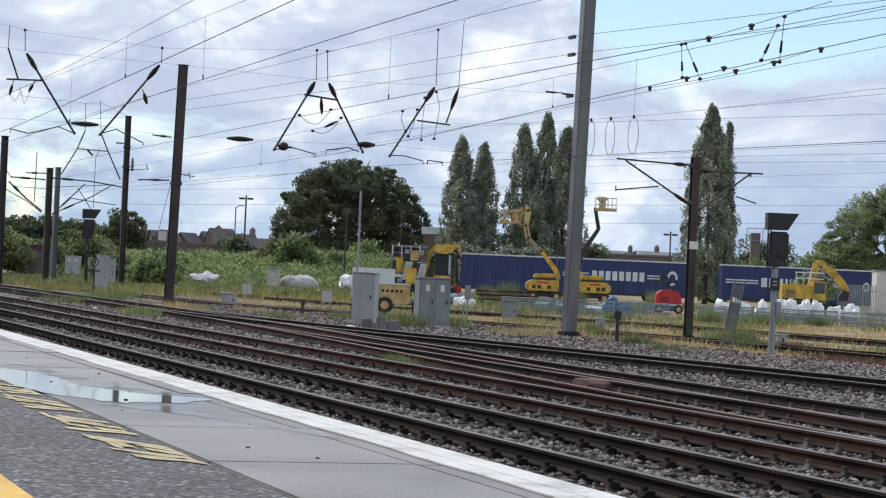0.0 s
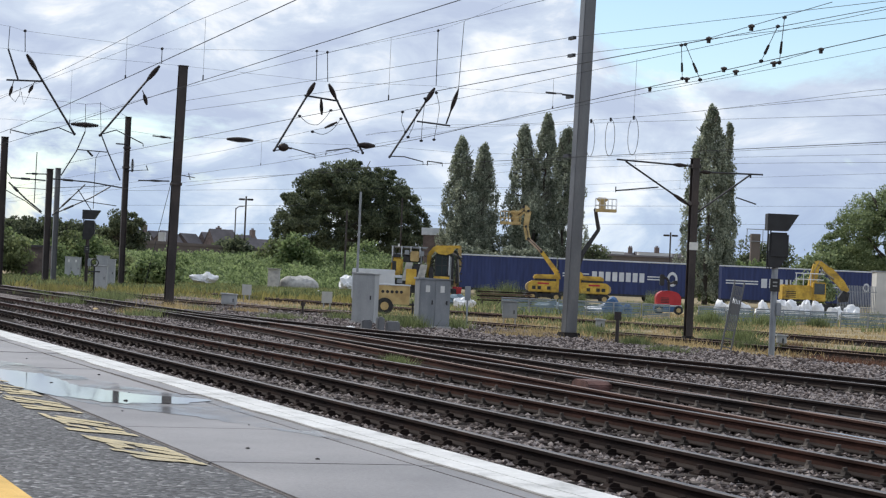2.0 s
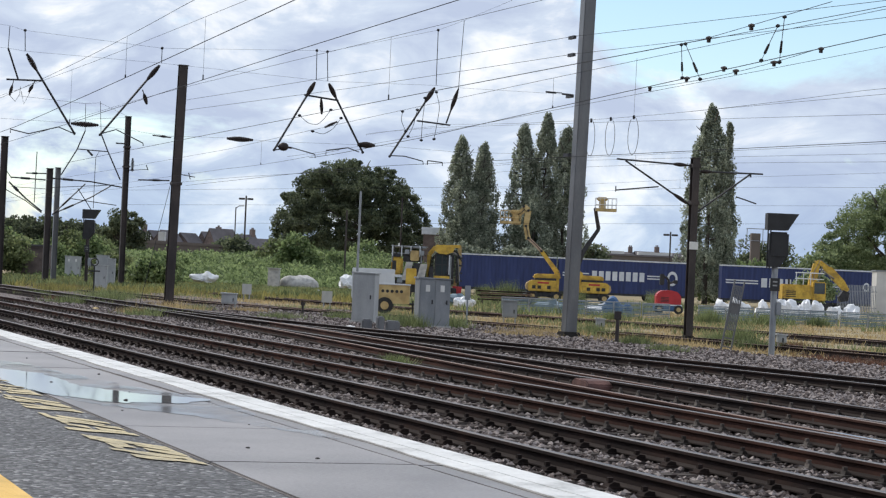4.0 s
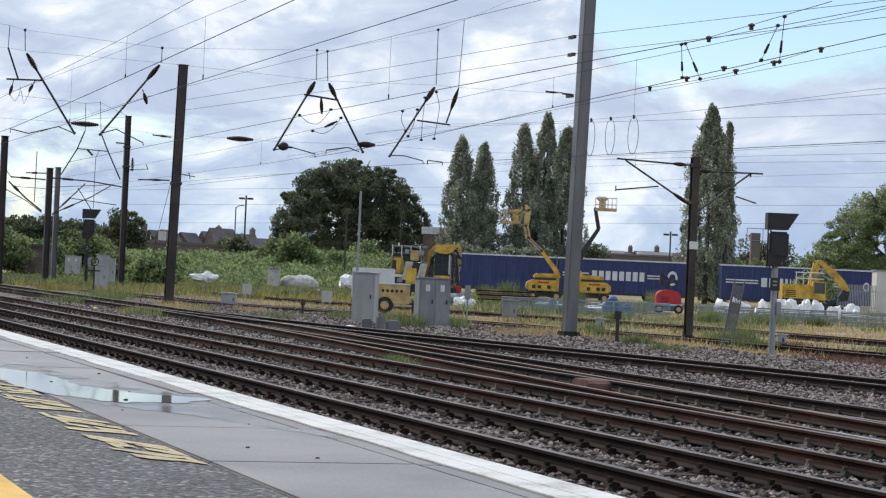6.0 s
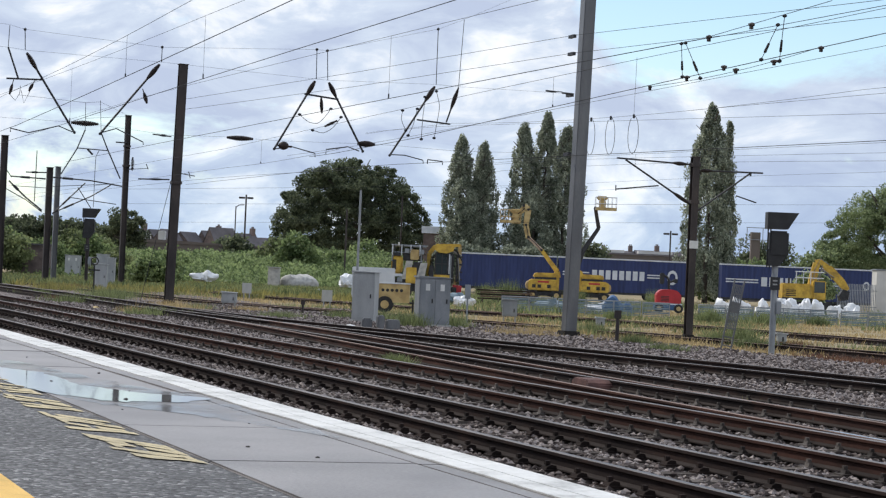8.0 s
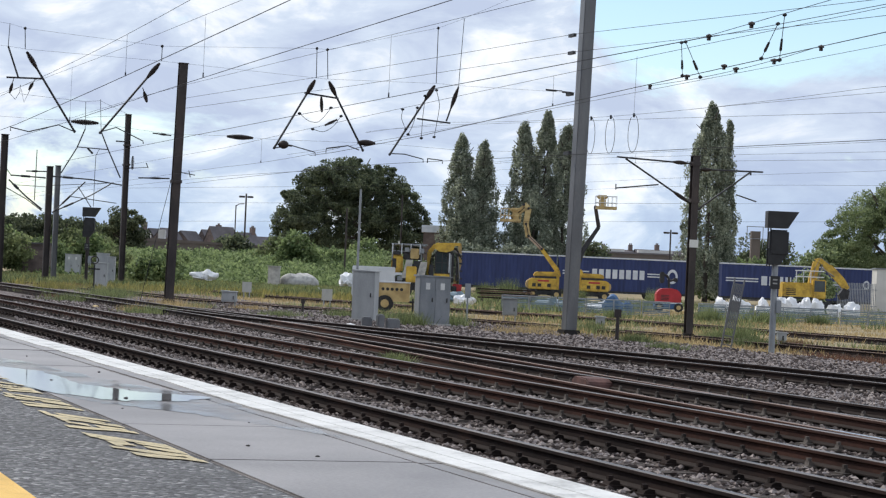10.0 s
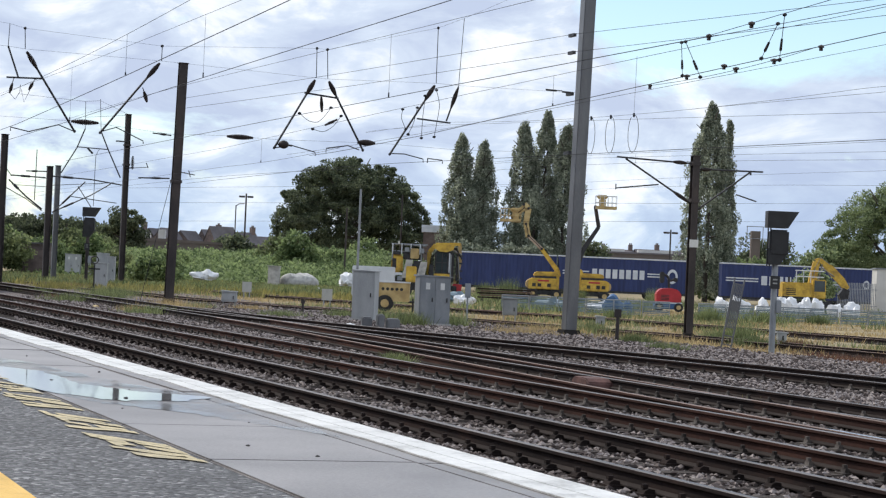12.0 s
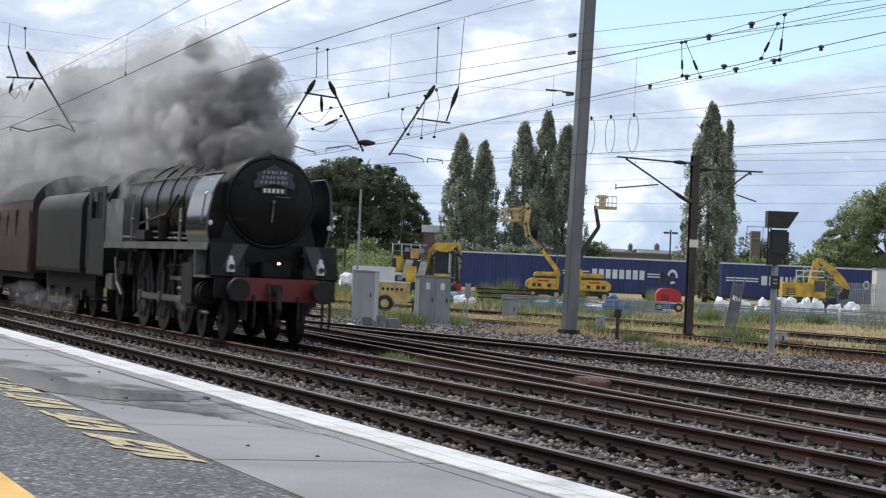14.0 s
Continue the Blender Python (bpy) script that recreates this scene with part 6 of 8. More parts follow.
def build_trees():
    for a, d, top, r, seed, n in ((1.6, 250, 17.5, 2.4, 1, 400), (4.1, 251, 17.0, 2.2, 2, 380), (2.9, 249, 11.5, 3.0, 3, 260), (8.5, 250, 19.1, 2.3, 4, 380), (11.0, 251, 20.5, 2.3, 5, 420), (13.1, 249, 19.0, 2.4, 6, 400), (9.8, 248, 12.0, 3.2, 9, 260),
                                  (26.7, 230, 20.5, 2.9, 7, 560), (28.7, 231, 19.0, 1.0, 8, 180)):
        poplar(a, d, top, r, seed, n)
    dome_tree("broad_tree", -11.1, 270, 9.4, 4.6, 14.9, "leaf_dark", "broad round dark green tree behind the bank", 12, 720, 190, .21, 0, .7, 2.3, .85)
    dome_tree("birch_tree", 51.8, 262, 9.0, 4.6, 14.2, "leaf_birch", "leafy birch tree with drooping twigs behind a fence", 14, 560, 130, .20, 0, .5, 2.0, .9)
    round_tree("birch_tree", 43.3, 260, lobes_for(6, 7.7, 1.0, 6, 19, 3, 34), M["leaf_birch"], "smaller birch tree beside the fence", 24, .32, 22, spread=.45)
    dome_tree("broad_tree", -36.9, 260, 3.0, 3.0, 8.1, "leaf_dark", "small round tree beyond the brown wall", 15, 90, 110, .26, 0, .8, 2.2, .8)
    for k, (a, d, w, h) in enumerate(((-58, 300, 9, 6.3), (-52, 305, 10, 7.0), (-46, 300, 9, 6.2), (-42, 290, 6, 5.6), (-31.5, 330, 5, 6.4), (-27, 300, 4.5, 5.9), (-17, 330, 7, 6.8), (21, 330, 8, 7.0), (47, 330, 12, 9.0), (52, 290, 9, 8), (45, 380, 9, 9))):
        round_tree("broad_tree", a, d, lobes_for(w, h, .5, 6, 30 + k, w * .5, 40), M["leaf_dark"], "dark distant tree beyond the yard", 40 + k, .45, 22)
    for a, d, half, top, seed in ((-57.9, 300, 6.0, 7.6, 201), (-54.1, 300, 4.5, 7.4, 202), (-50.4, 300, 4.5, 7.1, 203), (-48.1, 300, 3.5, 6.9, 204)):
        dome_tree("broad_tree", a, d, half, 2.5, top, "leaf_dark", "dark distant tree beyond the yard", seed, 110, 90, .3, 0, .6, 2.2, .9)
    # shrubs at the foot of the poplars and along the line of trees
    rng = random.Random(17)
    for k in range(9):
        bush(.4 + k * 1.75, 243, 3.4, rng.uniform(4.8, 6.6), 60 + k, "leaf_poplar", .3, "grey-green scrub at the foot of the poplars", 30)
    for a, d, w, h in ((-8.0, 236, 5, 5.0), (-5.2, 232, 4, 4.2), (-3.0, 228, 4, 3.6), (29.6, 252, 3.6, 3.6), (27.2, 240, 5, 4.4), (31, 240, 5, 4.6), (33, 236, 4, 5.4), (33.9, 207, 3.4, 4.2)):
        bush(a, d, w, h, int(a * 7 + d) + 1, "leaf_birch" if d == 207 else "leaf_bramble", .3)
    # left-hand shrubbery
    for k, (a, d, w, h) in enumerate(((-36.5, 188, 5.0, 4.2), (-34.0, 196, 4.2, 3.6), (-30.6, 198, 4.0, 3.9), (-24.6, 170, 3.2, 2.4), (-22.2, 180, 3.4, 2.4), (-37.0, 190, 5, 4.6), (-32, 200, 6, 4.6), (-24.5, 205, 5, 2.9), (-20.4, 160, 2.6, 2.2), (-15.5, 214, 5, 5.0), (-13.2, 208, 4.6, 5.4), (-10.6, 212, 4.4, 4.6))):
        bush(a, d, w, h, 90 + k, "leaf_bramble" if k % 3 else "weed", .28)


def build_bank():
    """The bramble-covered bank: an earth mound under a coat of leaves."""
    rng = np.random.default_rng(6)

    def top(a, d):
        u = np.clip((d - 186) / 34, 0, 1)
        return (2.45 + .03 * (a + 20)) * u ** .8 + .30 * np.sin(a * 1.3 + d * .2) * np.sin(d * .33 + a * .4) * np.clip(u * 3, 0, 1) + .18 * np.sin(a * 3.1) * np.sin(d * .9) * np.clip(u * 3, 0, 1)

    aa, dd = np.linspace(-34, -5.5, 60), np.linspace(184, 236, 34)
    verts, faces = [], []
    for i, a in enumerate(aa):
        for j, d in enumerate(dd):
            p = spot(float(a), float(d), float(top(a, d)) - .5)
            verts.append(tuple(p))
            if i and j:
                o = i * len(dd) + j
                faces.append((o, o - 1, o - len(dd) - 1, o - len(dd)))
    tagged(new("bank", arrays("bank", verts, faces, M["weed"])), "earth bank behind the sidings", "bank", kind="structure")
    n = 5200
    a, d = -33.5 + 27.5 * rng.random(n), 185 + 48 * rng.random(n) ** .8
    z = top(a, d) - .1
    cen = np.stack([a, d, z], -1)
    pts = clumped(rng, cen, (.5, .9, .2), 16)
    world_pts = pts[:, :1] * np.array(ASIDE)[None] + pts[:, 1:2] * np.array(AHEAD)[None] + pts[:, 2:] * np.array([[0, 0, 1.0]])
    ob = leaf_cloud("brambles", world_pts, .24, M["leaf_bramble"], 6, .8)
    tagged(ob, "dense green brambles covering the bank", "brambles", kind="stuff")


def blades(name, a, d, height, width, mat, label, seed, lean=.35):
    rng = np.random.default_rng(seed)
    n = len(a)
    base = a[:, None] * np.array(ASIDE)[None] + d[:, None] * np.array(AHEAD)[None]
    base[:, 2] = -.27
    t = rng.random(n) * 6.283
    side = np.stack([np.cos(t), np.sin(t), 0 * t], -1) * (width / 2)[:, None]
    tip = base + np.stack([rng.normal(size=n) * lean * height, rng.normal(size=n) * lean * height, height], -1)
    mid = (base + tip) / 2 + side * .4
    v = np.stack([base - side, base + side, mid + side * .5, tip], 1).reshape(-1, 3)
    f = (np.arange(n)[:, None, None] * 4 + np.array([[0, 1, 2], [0, 2, 3]])[None]).reshape(-1, 3)
    return tagged(new(name, arrays(name, v, f, mat)), label, "grass", kind="stuff")


def build_grass():
    rng = np.random.default_rng(44)

    def field(n, d0, d1, a_lo, a_hi, patch, keep):
        d = d0 + (d1 - d0) * rng.random(n)
        a = (a_lo + (a_hi - a_lo) * rng.random(n)) * d
        y = a * ASIDE.y + d * AHEAD.y
        x = a * ASIDE.x + d * AHEAD.x
        m = np.sin(x * patch + 1.3) * np.sin(y * patch * 1.7 + .4) + .6 * np.sin(x * patch * 2.3 + y * patch * 1.1)
        ok = (y > np.where(x > -75, 28.2, np.where(x > -100, 24.6, 19.5))) & (m > keep)
        for line in (LINE_T5, LINE_T6):
            c = np.interp(x, [q[0] for q in line], [q[1] for q in line])
            ok &= (np.abs(y - c) > .5) | (rng.random(n) < .25)
        return a[ok], d[ok]

    a, d = field(60000, 62, 150, -.21, .21, .35, -.4)
    blades("dry_grass", a, d, .05 + .16 * rng.random(len(a)), .02 + .03 * rng.random(len(a)), M["dry_grass"], "short dry straw-coloured grass beside the sidings", 1, .5)
    a, d = field(90000, 62, 175, -.21, .21, .22, .45)
    blades("green_weeds", a, d, .06 + .26 * rng.random(len(a)), .018 + .03 * rng.random(len(a)), M["weed"], "tall green weeds on the waste ground", 2)
    a, d = field(26000, 125, 190, -.20, -.03, .27, .1)
    blades("yellow_weeds", a, d, .15 + .4 * rng.random(len(a)), .06 + .07 * rng.random(len(a)), M["ragwort"], "yellow-flowering weeds below the bank", 3)
    a, d = field(50000, 140, 200, -.21, -.02, .2, -.5)
    blades("bank_weeds", a, d, .15 + .4 * rng.random(len(a)), .08 + .08 * rng.random(len(a)), M["weed"], "tall green weeds at the foot of the bank", 4)
    a, d = field(30000, 110, 200, -.02, .21, .3, .3)
    blades("yard_weeds", a, d, .1 + .45 * rng.random(len(a)), .04 + .05 * rng.random(len(a)), M["weed"], "green weeds in the yard", 5)
    # taller clumps of weeds in the yard
    for k, (aa, dd, w, h) in enumerate(((13.3, 112, .55, .8), (12.9, 111, .4, .6), (9.6, 160, .8, 1.4), (5.4, 185, 1.2, 1.9), (3.6, 186, .8, 1.4), (16.8, 176, .9, 1.6), (19.6, 118, .7, .6), (16.4, 114, .8, .7), (8.2, 108, .5, .5))):
        n = 700
        ob = blades("weed_clump", aa + rng.normal(size=n) * w * .42, dd + rng.normal(size=n) * w * .4, h * (.35 + .65 * rng.random(n)), .012 + .026 * rng.random(n), M["weed"], "tall clump of green weeds standing in the yard", 80 + k, .22)
        tagged(ob, category="weeds", group="weed clumps")
    # tufts among the tracks
    for k, (x, y, w, h, mat) in enumerate(((-40.5, 12.9, .35, .35, "weed"), (-89.5, 15.0, 1.6, .5, "weed"), (-84, 17.9, 1.5, .5, "dry_grass"), (-66.2, 32.6, .8, .75, "weed"),
                                           (-71.3, 23.2, .7, .6, "weed"), (-72.5, 24.9, 1.0, .7, "weed"), (-71, 29.5, .8, .5, "weed"), (-102, 18.6, 1.5, .6, "weed"), (-62, 31.0, .9, .4, "weed"), (-80, 25, 1.5, .5, "weed"), (-110, 20.5, 2.0, .6, "weed"),
                                           (-66, 25, 1.5, .3, "dry_grass"), (-63, 28, 2.2, .35, "dry_grass"), (-70, 27.5, 2.0, .35, "dry_grass"), (-124, 20.0, 2.5, .6, "ragwort"),
                                           (-73.3, 14.8, 1.3, 0.42, "weed"), (-75.9, 14.9, 0.9, 0.35, "dry_grass"), (-135.7, 22.7, 1.0, 0.35, "sorrel"), (-95.1, 15.3, 0.9, 0.3, "sorrel"), (-107.3, 16.2, 1.2, 0.35, "weed"), (-86.1, 19.2, 1.0, 0.35, "weed"), (-30.7, 16.2, 0.75, 0.2, "ragwort"), (-53.5, 29.1, 1.6, 0.22, "sorrel"), (-51.0, 28.9, 1.3, 0.2, "sorrel"), (-62.8, 32.8, 1.2, 0.3, "sorrel"), (-67.6, 32.5, 0.9, 0.4, "weed"), (-55.4, 25.2, 0.8, 0.3, "weed"), (-60.7, 26.6, 0.6, 0.4, "weed"), (-77.2, 20.3, 1.2, 0.35, "weed"), (-86.8, 21.5, 1.0, 0.3, "dry_grass"), (-80.6, 23.4, 0.8, 0.4, "weed"))):
        n = 800
        px, py = x + rng.normal(size=n) * w * .5, y + rng.normal(size=n) * w * .35
        aa, dd = px * ASIDE.x + py * ASIDE.y, px * AHEAD.x + py * AHEAD.y
        ob = blades("weed_tuft", aa, dd, h * (.3 + .7 * rng.random(n)), .010 + .018 * rng.random(n), M[mat], "tuft of weeds growing through the ballast" if mat == "weed" else "tuft of dry weeds beside the track", 50 + k)
        tagged(ob, category="weeds", group="weed tufts")


# ---------------------------------------------------------------- lineside equipment
def cabinet(x, y, w, dp, h, doors, label, turn=0.0, legs=.0, paint="cab_grey"):
    ob = thing("equipment_cabinet", pose(x, y, -.24, 0, 0, 71.28 + turn), label, "cabinet", "lineside cabinets")
    bm = bmesh.new()
    box(bm, -w / 2, w / 2, -dp / 2, dp / 2, .1 + legs, h, bevel=.015)
    body = part("body", bm, M[paint], ob)
    bm = bmesh.new()
    prism(bm, [(-w / 2 - .04, h), (w / 2 + .04, h), (w / 2 + .04, h + .03), (-w / 2 - .04, h + .06)], -dp / 2 - .04, dp / 2 + .04, "y")
    part("lid", bm, M[paint], ob)
    bm = bmesh.new()
    if legs:
        for sx in (-1, 1):
            box(bm, sx * (w / 2 - .06) - .03, sx * (w / 2 - .06) + .03, -.05, .05, 0, .12 + legs)
    else:
        box(bm, -w / 2 - .06, w / 2 + .06, -dp / 2 - .06, dp / 2 + .06, 0, .12)
    part("plinth", bm, M["concrete"], ob)
    for k in range(doors):
        xa, xb = -w / 2 + .03 + k * (w - .06) / doors, -w / 2 + .03 + (k + 1) * (w - .06) / doors
        bm = bmesh.new()
        box(bm, xa + .012, xb - .012, -dp / 2 - .018, -dp / 2 + .002, .16 + legs, h - .05, bevel=.006)
        dr = part("door", bm, M[paint], ob)
        bm = bmesh.new()
        box(bm, xb - .11, xb - .07, -dp / 2 - .045, -dp / 2 - .015, h * .5, h * .5 + .14)
        part("handle", bm, M["black"], dr)
        if doors > 1:
            bm = bmesh.new()
            c = (xa + xb) / 2
            box(bm, c - .07, c + .07, -dp / 2 - .024, -dp / 2 - .016, h - .42, h - .2)
            part("notice", bm, M["lamp_white"], dr, "small white notice")
    return ob


def short_sign(x, y, w, h, legs, label):
    ob = thing("lineside_sign", pose(x, y, -.26, 0, 0, 71.28), label, "sign", "lineside signs")
    for sx in (-.3, .3):
        bm = bmesh.new()
        box(bm, sx * w - .03, sx * w + .03, -.03, .03, 0, legs + .1)
        part("leg", bm, M["fence_grey"], ob)
    bm = bmesh.new()
    box(bm, -w / 2, w / 2, -.045, -.03, legs, h, bevel=.006)
    part("plate", bm, M["cab_grey"], ob, "plain grey plate")
    return ob


def post(name, x, y, h, r, mat, label, head=None, turn=71.28):
    ob = thing(name, pose(x, y, -.26, 0, 0, turn), label, "post", "lineside posts")
    bm = bmesh.new()
    rod(bm, (0, 0, 0), (0, 0, h), r, r * .85, n=10)
    part("shaft", bm, M[mat], ob)
    if head:
        w, hh, mat2 = head
        bm = bmesh.new()
        box(bm, -w / 2, w / 2, -.05, .05, h - hh, h, bevel=.01)
        part("head", bm, M[mat2], ob)
    return ob


def signal(a, d, h, scale, label, pole="fence_grey"):
    """A colour-light signal from behind: hooded head over a back box, on a pole with a phone box."""
    ob = thing("railway_signal", facing(a, d, -.22), label, "signal", "signals")
    k = scale
    bm = bmesh.new()
    rod(bm, (0, 0, 0), (0, 0, h - .5 * k), .085 * k, n=14)
    part("pole", bm, M[pole], ob, "steel pole")
    bm = bmesh.new()
    prism(bm, [(-.28 * k, h), (.56 * k, h), (.28 * k, h - .45 * k), (-.28 * k, h - .45 * k)], -.25 * k, .3 * k, "y")
    part("hood", bm, M["black"], ob, "large black hood")
    bm = bmesh.new()
    box(bm, -.2 * k, .32 * k, -.2 * k, .2 * k, h - 1.2 * k, h - .5 * k, bevel=.05 * k)
    part("head", bm, M["black"], ob)
    bm = bmesh.new()
    prism(bm, [(-.22 * k, h - 1.0 * k), (.3 * k, h - 1.15 * k), (.1 * k, h - 1.45 * k), (-.22 * k, h - 1.45 * k)], -.16 * k, .16 * k, "y")
    part("lower_hood", bm, M["black"], ob)
    bm = bmesh.new()
    for sx in (-.24, -.17):
        rod(bm, (sx * k, -.1, h - 1.5 * k), (sx * k, -.1, h - .45 * k), .02 * k, n=6)
    part("conduit", bm, M["black"], ob)
    bm = bmesh.new()
    box(bm, -.13 * k, .13 * k, -.14 * k, -.11 * k, h - 2.1 * k, h - 1.75 * k)
    pl = part("plate", bm, M["black"], ob, "small dark plate")
    bm = bmesh.new()
    for z in (1.85, 1.95):
        box(bm, -.06 * k, .06 * k, -.146 * k, -.141 * k, h - z * k - .02, h - z * k + .02)
    part("plate_bar", bm, M["cast_white"], pl)
    bm = bmesh.new()
    box(bm, .06 * k, .2 * k, -.12 * k, .1 * k, h - 2.75 * k, h - 2.4 * k, bevel=.02)
    part("phone_box", bm, M["fence_grey"], ob)
    return ob


def build_lineside():
    cabinet(-74.6, 22.55, .78, .6, 1.74, 1, "tall pale grey equipment cabinet with one door", -14)
    cabinet(-71.7, 24.0, 1.05, .8, 1.66, 2, "grey two-door equipment cabinet with small white notices", 12, .0, "slate_grey")
    cabinet(-127.4, 22.9, .68, .6, 1.5, 1, "grey cabinet standing before a paler one by the far masts")
    cabinet(-149.2, 26.9, .78, .6, 2.1, 1, "tall pale cabinet with a wide white lid")
    cabinet(-147.2, 27.1, .5, .5, 1.9, 1, "slim pale grey cabinet beside a taller one")
    cabinet(-188.5, 31.5, 1.25, .8, 2.0, 2, "white relay cabinet among the shrubs")
    cabinet(-188.0, 33.0, .9, .8, 1.9, 1, "narrow white relay cabinet among the shrubs")
    cabinet(-93.4, 22.25, .62, .5, .62, 1, "low grey lineside box with wide lid", 0, .1)
    cabinet(-81.7, 30.5, .56, .5, .92, 1, "grey location box on short legs", 0, .2, "slate_grey")
    cabinet(-73.4, 30.8, .3, .3, .5, 1, "small grey junction box in dry grass", 0, .15)
    cabinet(-62.4, 32.2, .28, .3, .42, 1, "small grey box at the signal's foot", 0, .1)
    short_sign(-117.6, 28.95, .5, .9, .35, "grey plate sign on two short legs beside the siding")
    short_sign(-102.7, 29.16, .5, .84, .3, "grey plate sign on two short legs in yellow weeds")
    post("marker_post", -83.1, 22.66, .58, .05, "mast_brown", "short dark marker post", (.16, .14, "mast_brown"))
    post("marker_post", -74.7, 26.3, 1.5, .035, "fence_grey", "slim grey post with an upright plate", (.2, .5, "fence_grey"))
    post("marker_post", -60.6, 25.97, 1.0, .06, "mast_brown", "short dark iron post beside the turnout", (.2, .24, "mast_brown"))
    p = post("ring_post", -110.8, 19.57, 1.5, .04, "black", "black post with a round indicator and cross arm")
    bm = bmesh.new()
    for k in range(16):
        t = k * .3927
        rod(bm, (math.cos(t) * .18, 0, 1.72 + math.sin(t) * .18), (math.cos(t + .3927) * .18, 0, 1.72 + math.sin(t + .3927) * .18), .03, n=6)
    part("ring", bm, M["black"], p)
    bm = bmesh.new()
    box(bm, -.28, .28, -.03, .03, 1.24, 1.31)
    part("cross_arm", bm, M["black"], p)
    signal(9.0, 61.4, 3.85, 1.0, "black hooded colour-light signal on a grey pole")
    signal(-23.5, 150, 5.1, 1.35, "black hooded signal far down the line", "mast_brown")
    # leaning grey panel with legs beside the signal
    ob = thing("access_ladder", facing(8.15, 64.5, -.25), "grey caged ladder leaning beside the signal", "ladder")
    m = pose(0, 0, 0, 0, 9, 0)
    bm = bmesh.new()
    for s in (-.14, .14):
        box(bm, s - .022, s + .022, -.03, .03, 0, 2.05, m)
    part("rail", bm, M["mast_grey"], ob)
    bm = bmesh.new()
    for k in range(6):
        box(bm, -.115 + k * .046, -.115 + k * .046 + .03, -.02, .0, .62, 1.9, m)
    box(bm, -.12, .12, -.015, -.005, 1.1, 1.4, m)
    part("panel", bm, M["mast_grey"], ob, "grey barred panel")
    for k in range(8):
        bm = bmesh.new()
        box(bm, -.13, .13, -.04, .01, .12 + k * .25, .155 + k * .25, m)
        part("rung", bm, M["mast_grey"], ob)
    # point motor by the turnout
    ob = thing("point_motor", pose(-65.5, 20.3, -.22, 0, 0, 80), "dark grey point machine with two housings beside the turnout", "point machine")
    for x, w, h in ((-.42, .3, .36), (0.0, .22, .46), (.38, .4, .34)):
        bm = bmesh.new()
        box(bm, x - w / 2, x + w / 2, -.22, .22, 0, h, bevel=.04)
        part("housing", bm, M["mast_grey"], ob)
    bm = bmesh.new()
    rod(bm, (-.2, -.25, .12), (-.2, -3.0, .02), .025, n=8)
    part("drive_rod", bm, M["rail_side"], ob)
    ob = thing("crossing_cover", pose(-33.7, 14.05, -.17, 0, 0, 176) @ Matrix.Diagonal((.62, .8, 1, 1)), "rust-brown iron cover over the crossing rods", "rail fitting")
    bm = bmesh.new()
    prism(bm, [(-.75, 0), (.7, 0), (.62, .13), (.35, .17), (-.55, .16), (-.7, .1)], -.28, .28, "y")
    bmesh.ops.bevel(bm, geom=list(bm.edges), offset=.025, segments=2, affect="EDGES")
    part("lid", bm, M["cover_rust"], ob, "domed rust-brown lid")
    bm = bmesh.new()
    for x in (-.5, .45):
        box(bm, x - .04, x + .04, -.31, .31, .0, .05)
    part("strap", bm, M["rail_side"], ob)
    rng = random.Random(31)
    for k, (x, y, s, mat, lab) in enumerate(((-66.3, 19.6, .16, "white_plastic", "small white bag lying on the ballast"), (-79, 14.05, .14, "dirty_yellow", "scrap of pale timber on the ballast"))):
        bm = bmesh.new()
        ball(bm, (0, 0, s * .3), s, (1.3, .8, .45), 2)
        for v in bm.verts:
            v.co += Vector((rng.uniform(-.03, .03), rng.uniform(-.03, .03), rng.uniform(-.02, .02)))
        solo("litter", bm, M[mat], lab, "litter", at=pose(x, y, -.2))
    # pale slabs lying by the mast
    bm = bmesh.new()
    box(bm, -.5, .5, -.3, .3, 0, .12, bevel=.02)
    solo("concrete_slab", bm, M["concrete"], "pale concrete slab lying in dry grass", "slab", at=pose(-77, 29.8, -.26, 0, 0, 60))
    # slim poles and far lamp posts
    for a, d, h, r, mat, lab in ((-4.4, 118, 6.0, .07, "fence_grey", "slim grey pole beside the siding"), (-8.6, 200, 7.2, .09, "mast_brown", "dark wooden pole on the bank"), (-4.8, 255, 10.4, .1, "mast_brown", "dark pole beside the broad tree"),
                                 (-26.3, 300, 11.2, .13, "mast_brown", "dark lamp column beyond the wall"), (30.0, 300, 8.9, .12, "mast_brown", "dark lamp column beyond the trailers")):
        q = spot(a, d)
        p = post("pole", q.x, q.y, h, r, mat, lab)
        if d in (300,):
            for s in (-1, 1):
                bm = bmesh.new()
                box(bm, s * .15, s * .95, -.2, .2, h - .55, h - .3, bevel=.04) if s < 0 else box(bm, .15, .95, -.2, .2, h - .55, h - .3, bevel=.04)
                part("lantern", bm, M["mast_brown"], p)
    q = spot(-27.6, 300)
    p = post("pole", q.x, q.y, 9.6, .09, "mast_brown", "dark street lamp column with a bent arm")
    bm = bmesh.new()
    tube(bm, [(0, 0, 9.5), (.4, 0, 9.8), (1.1, 0, 9.85)], .06, 6)
    part("arm", bm, M["mast_brown"], p)


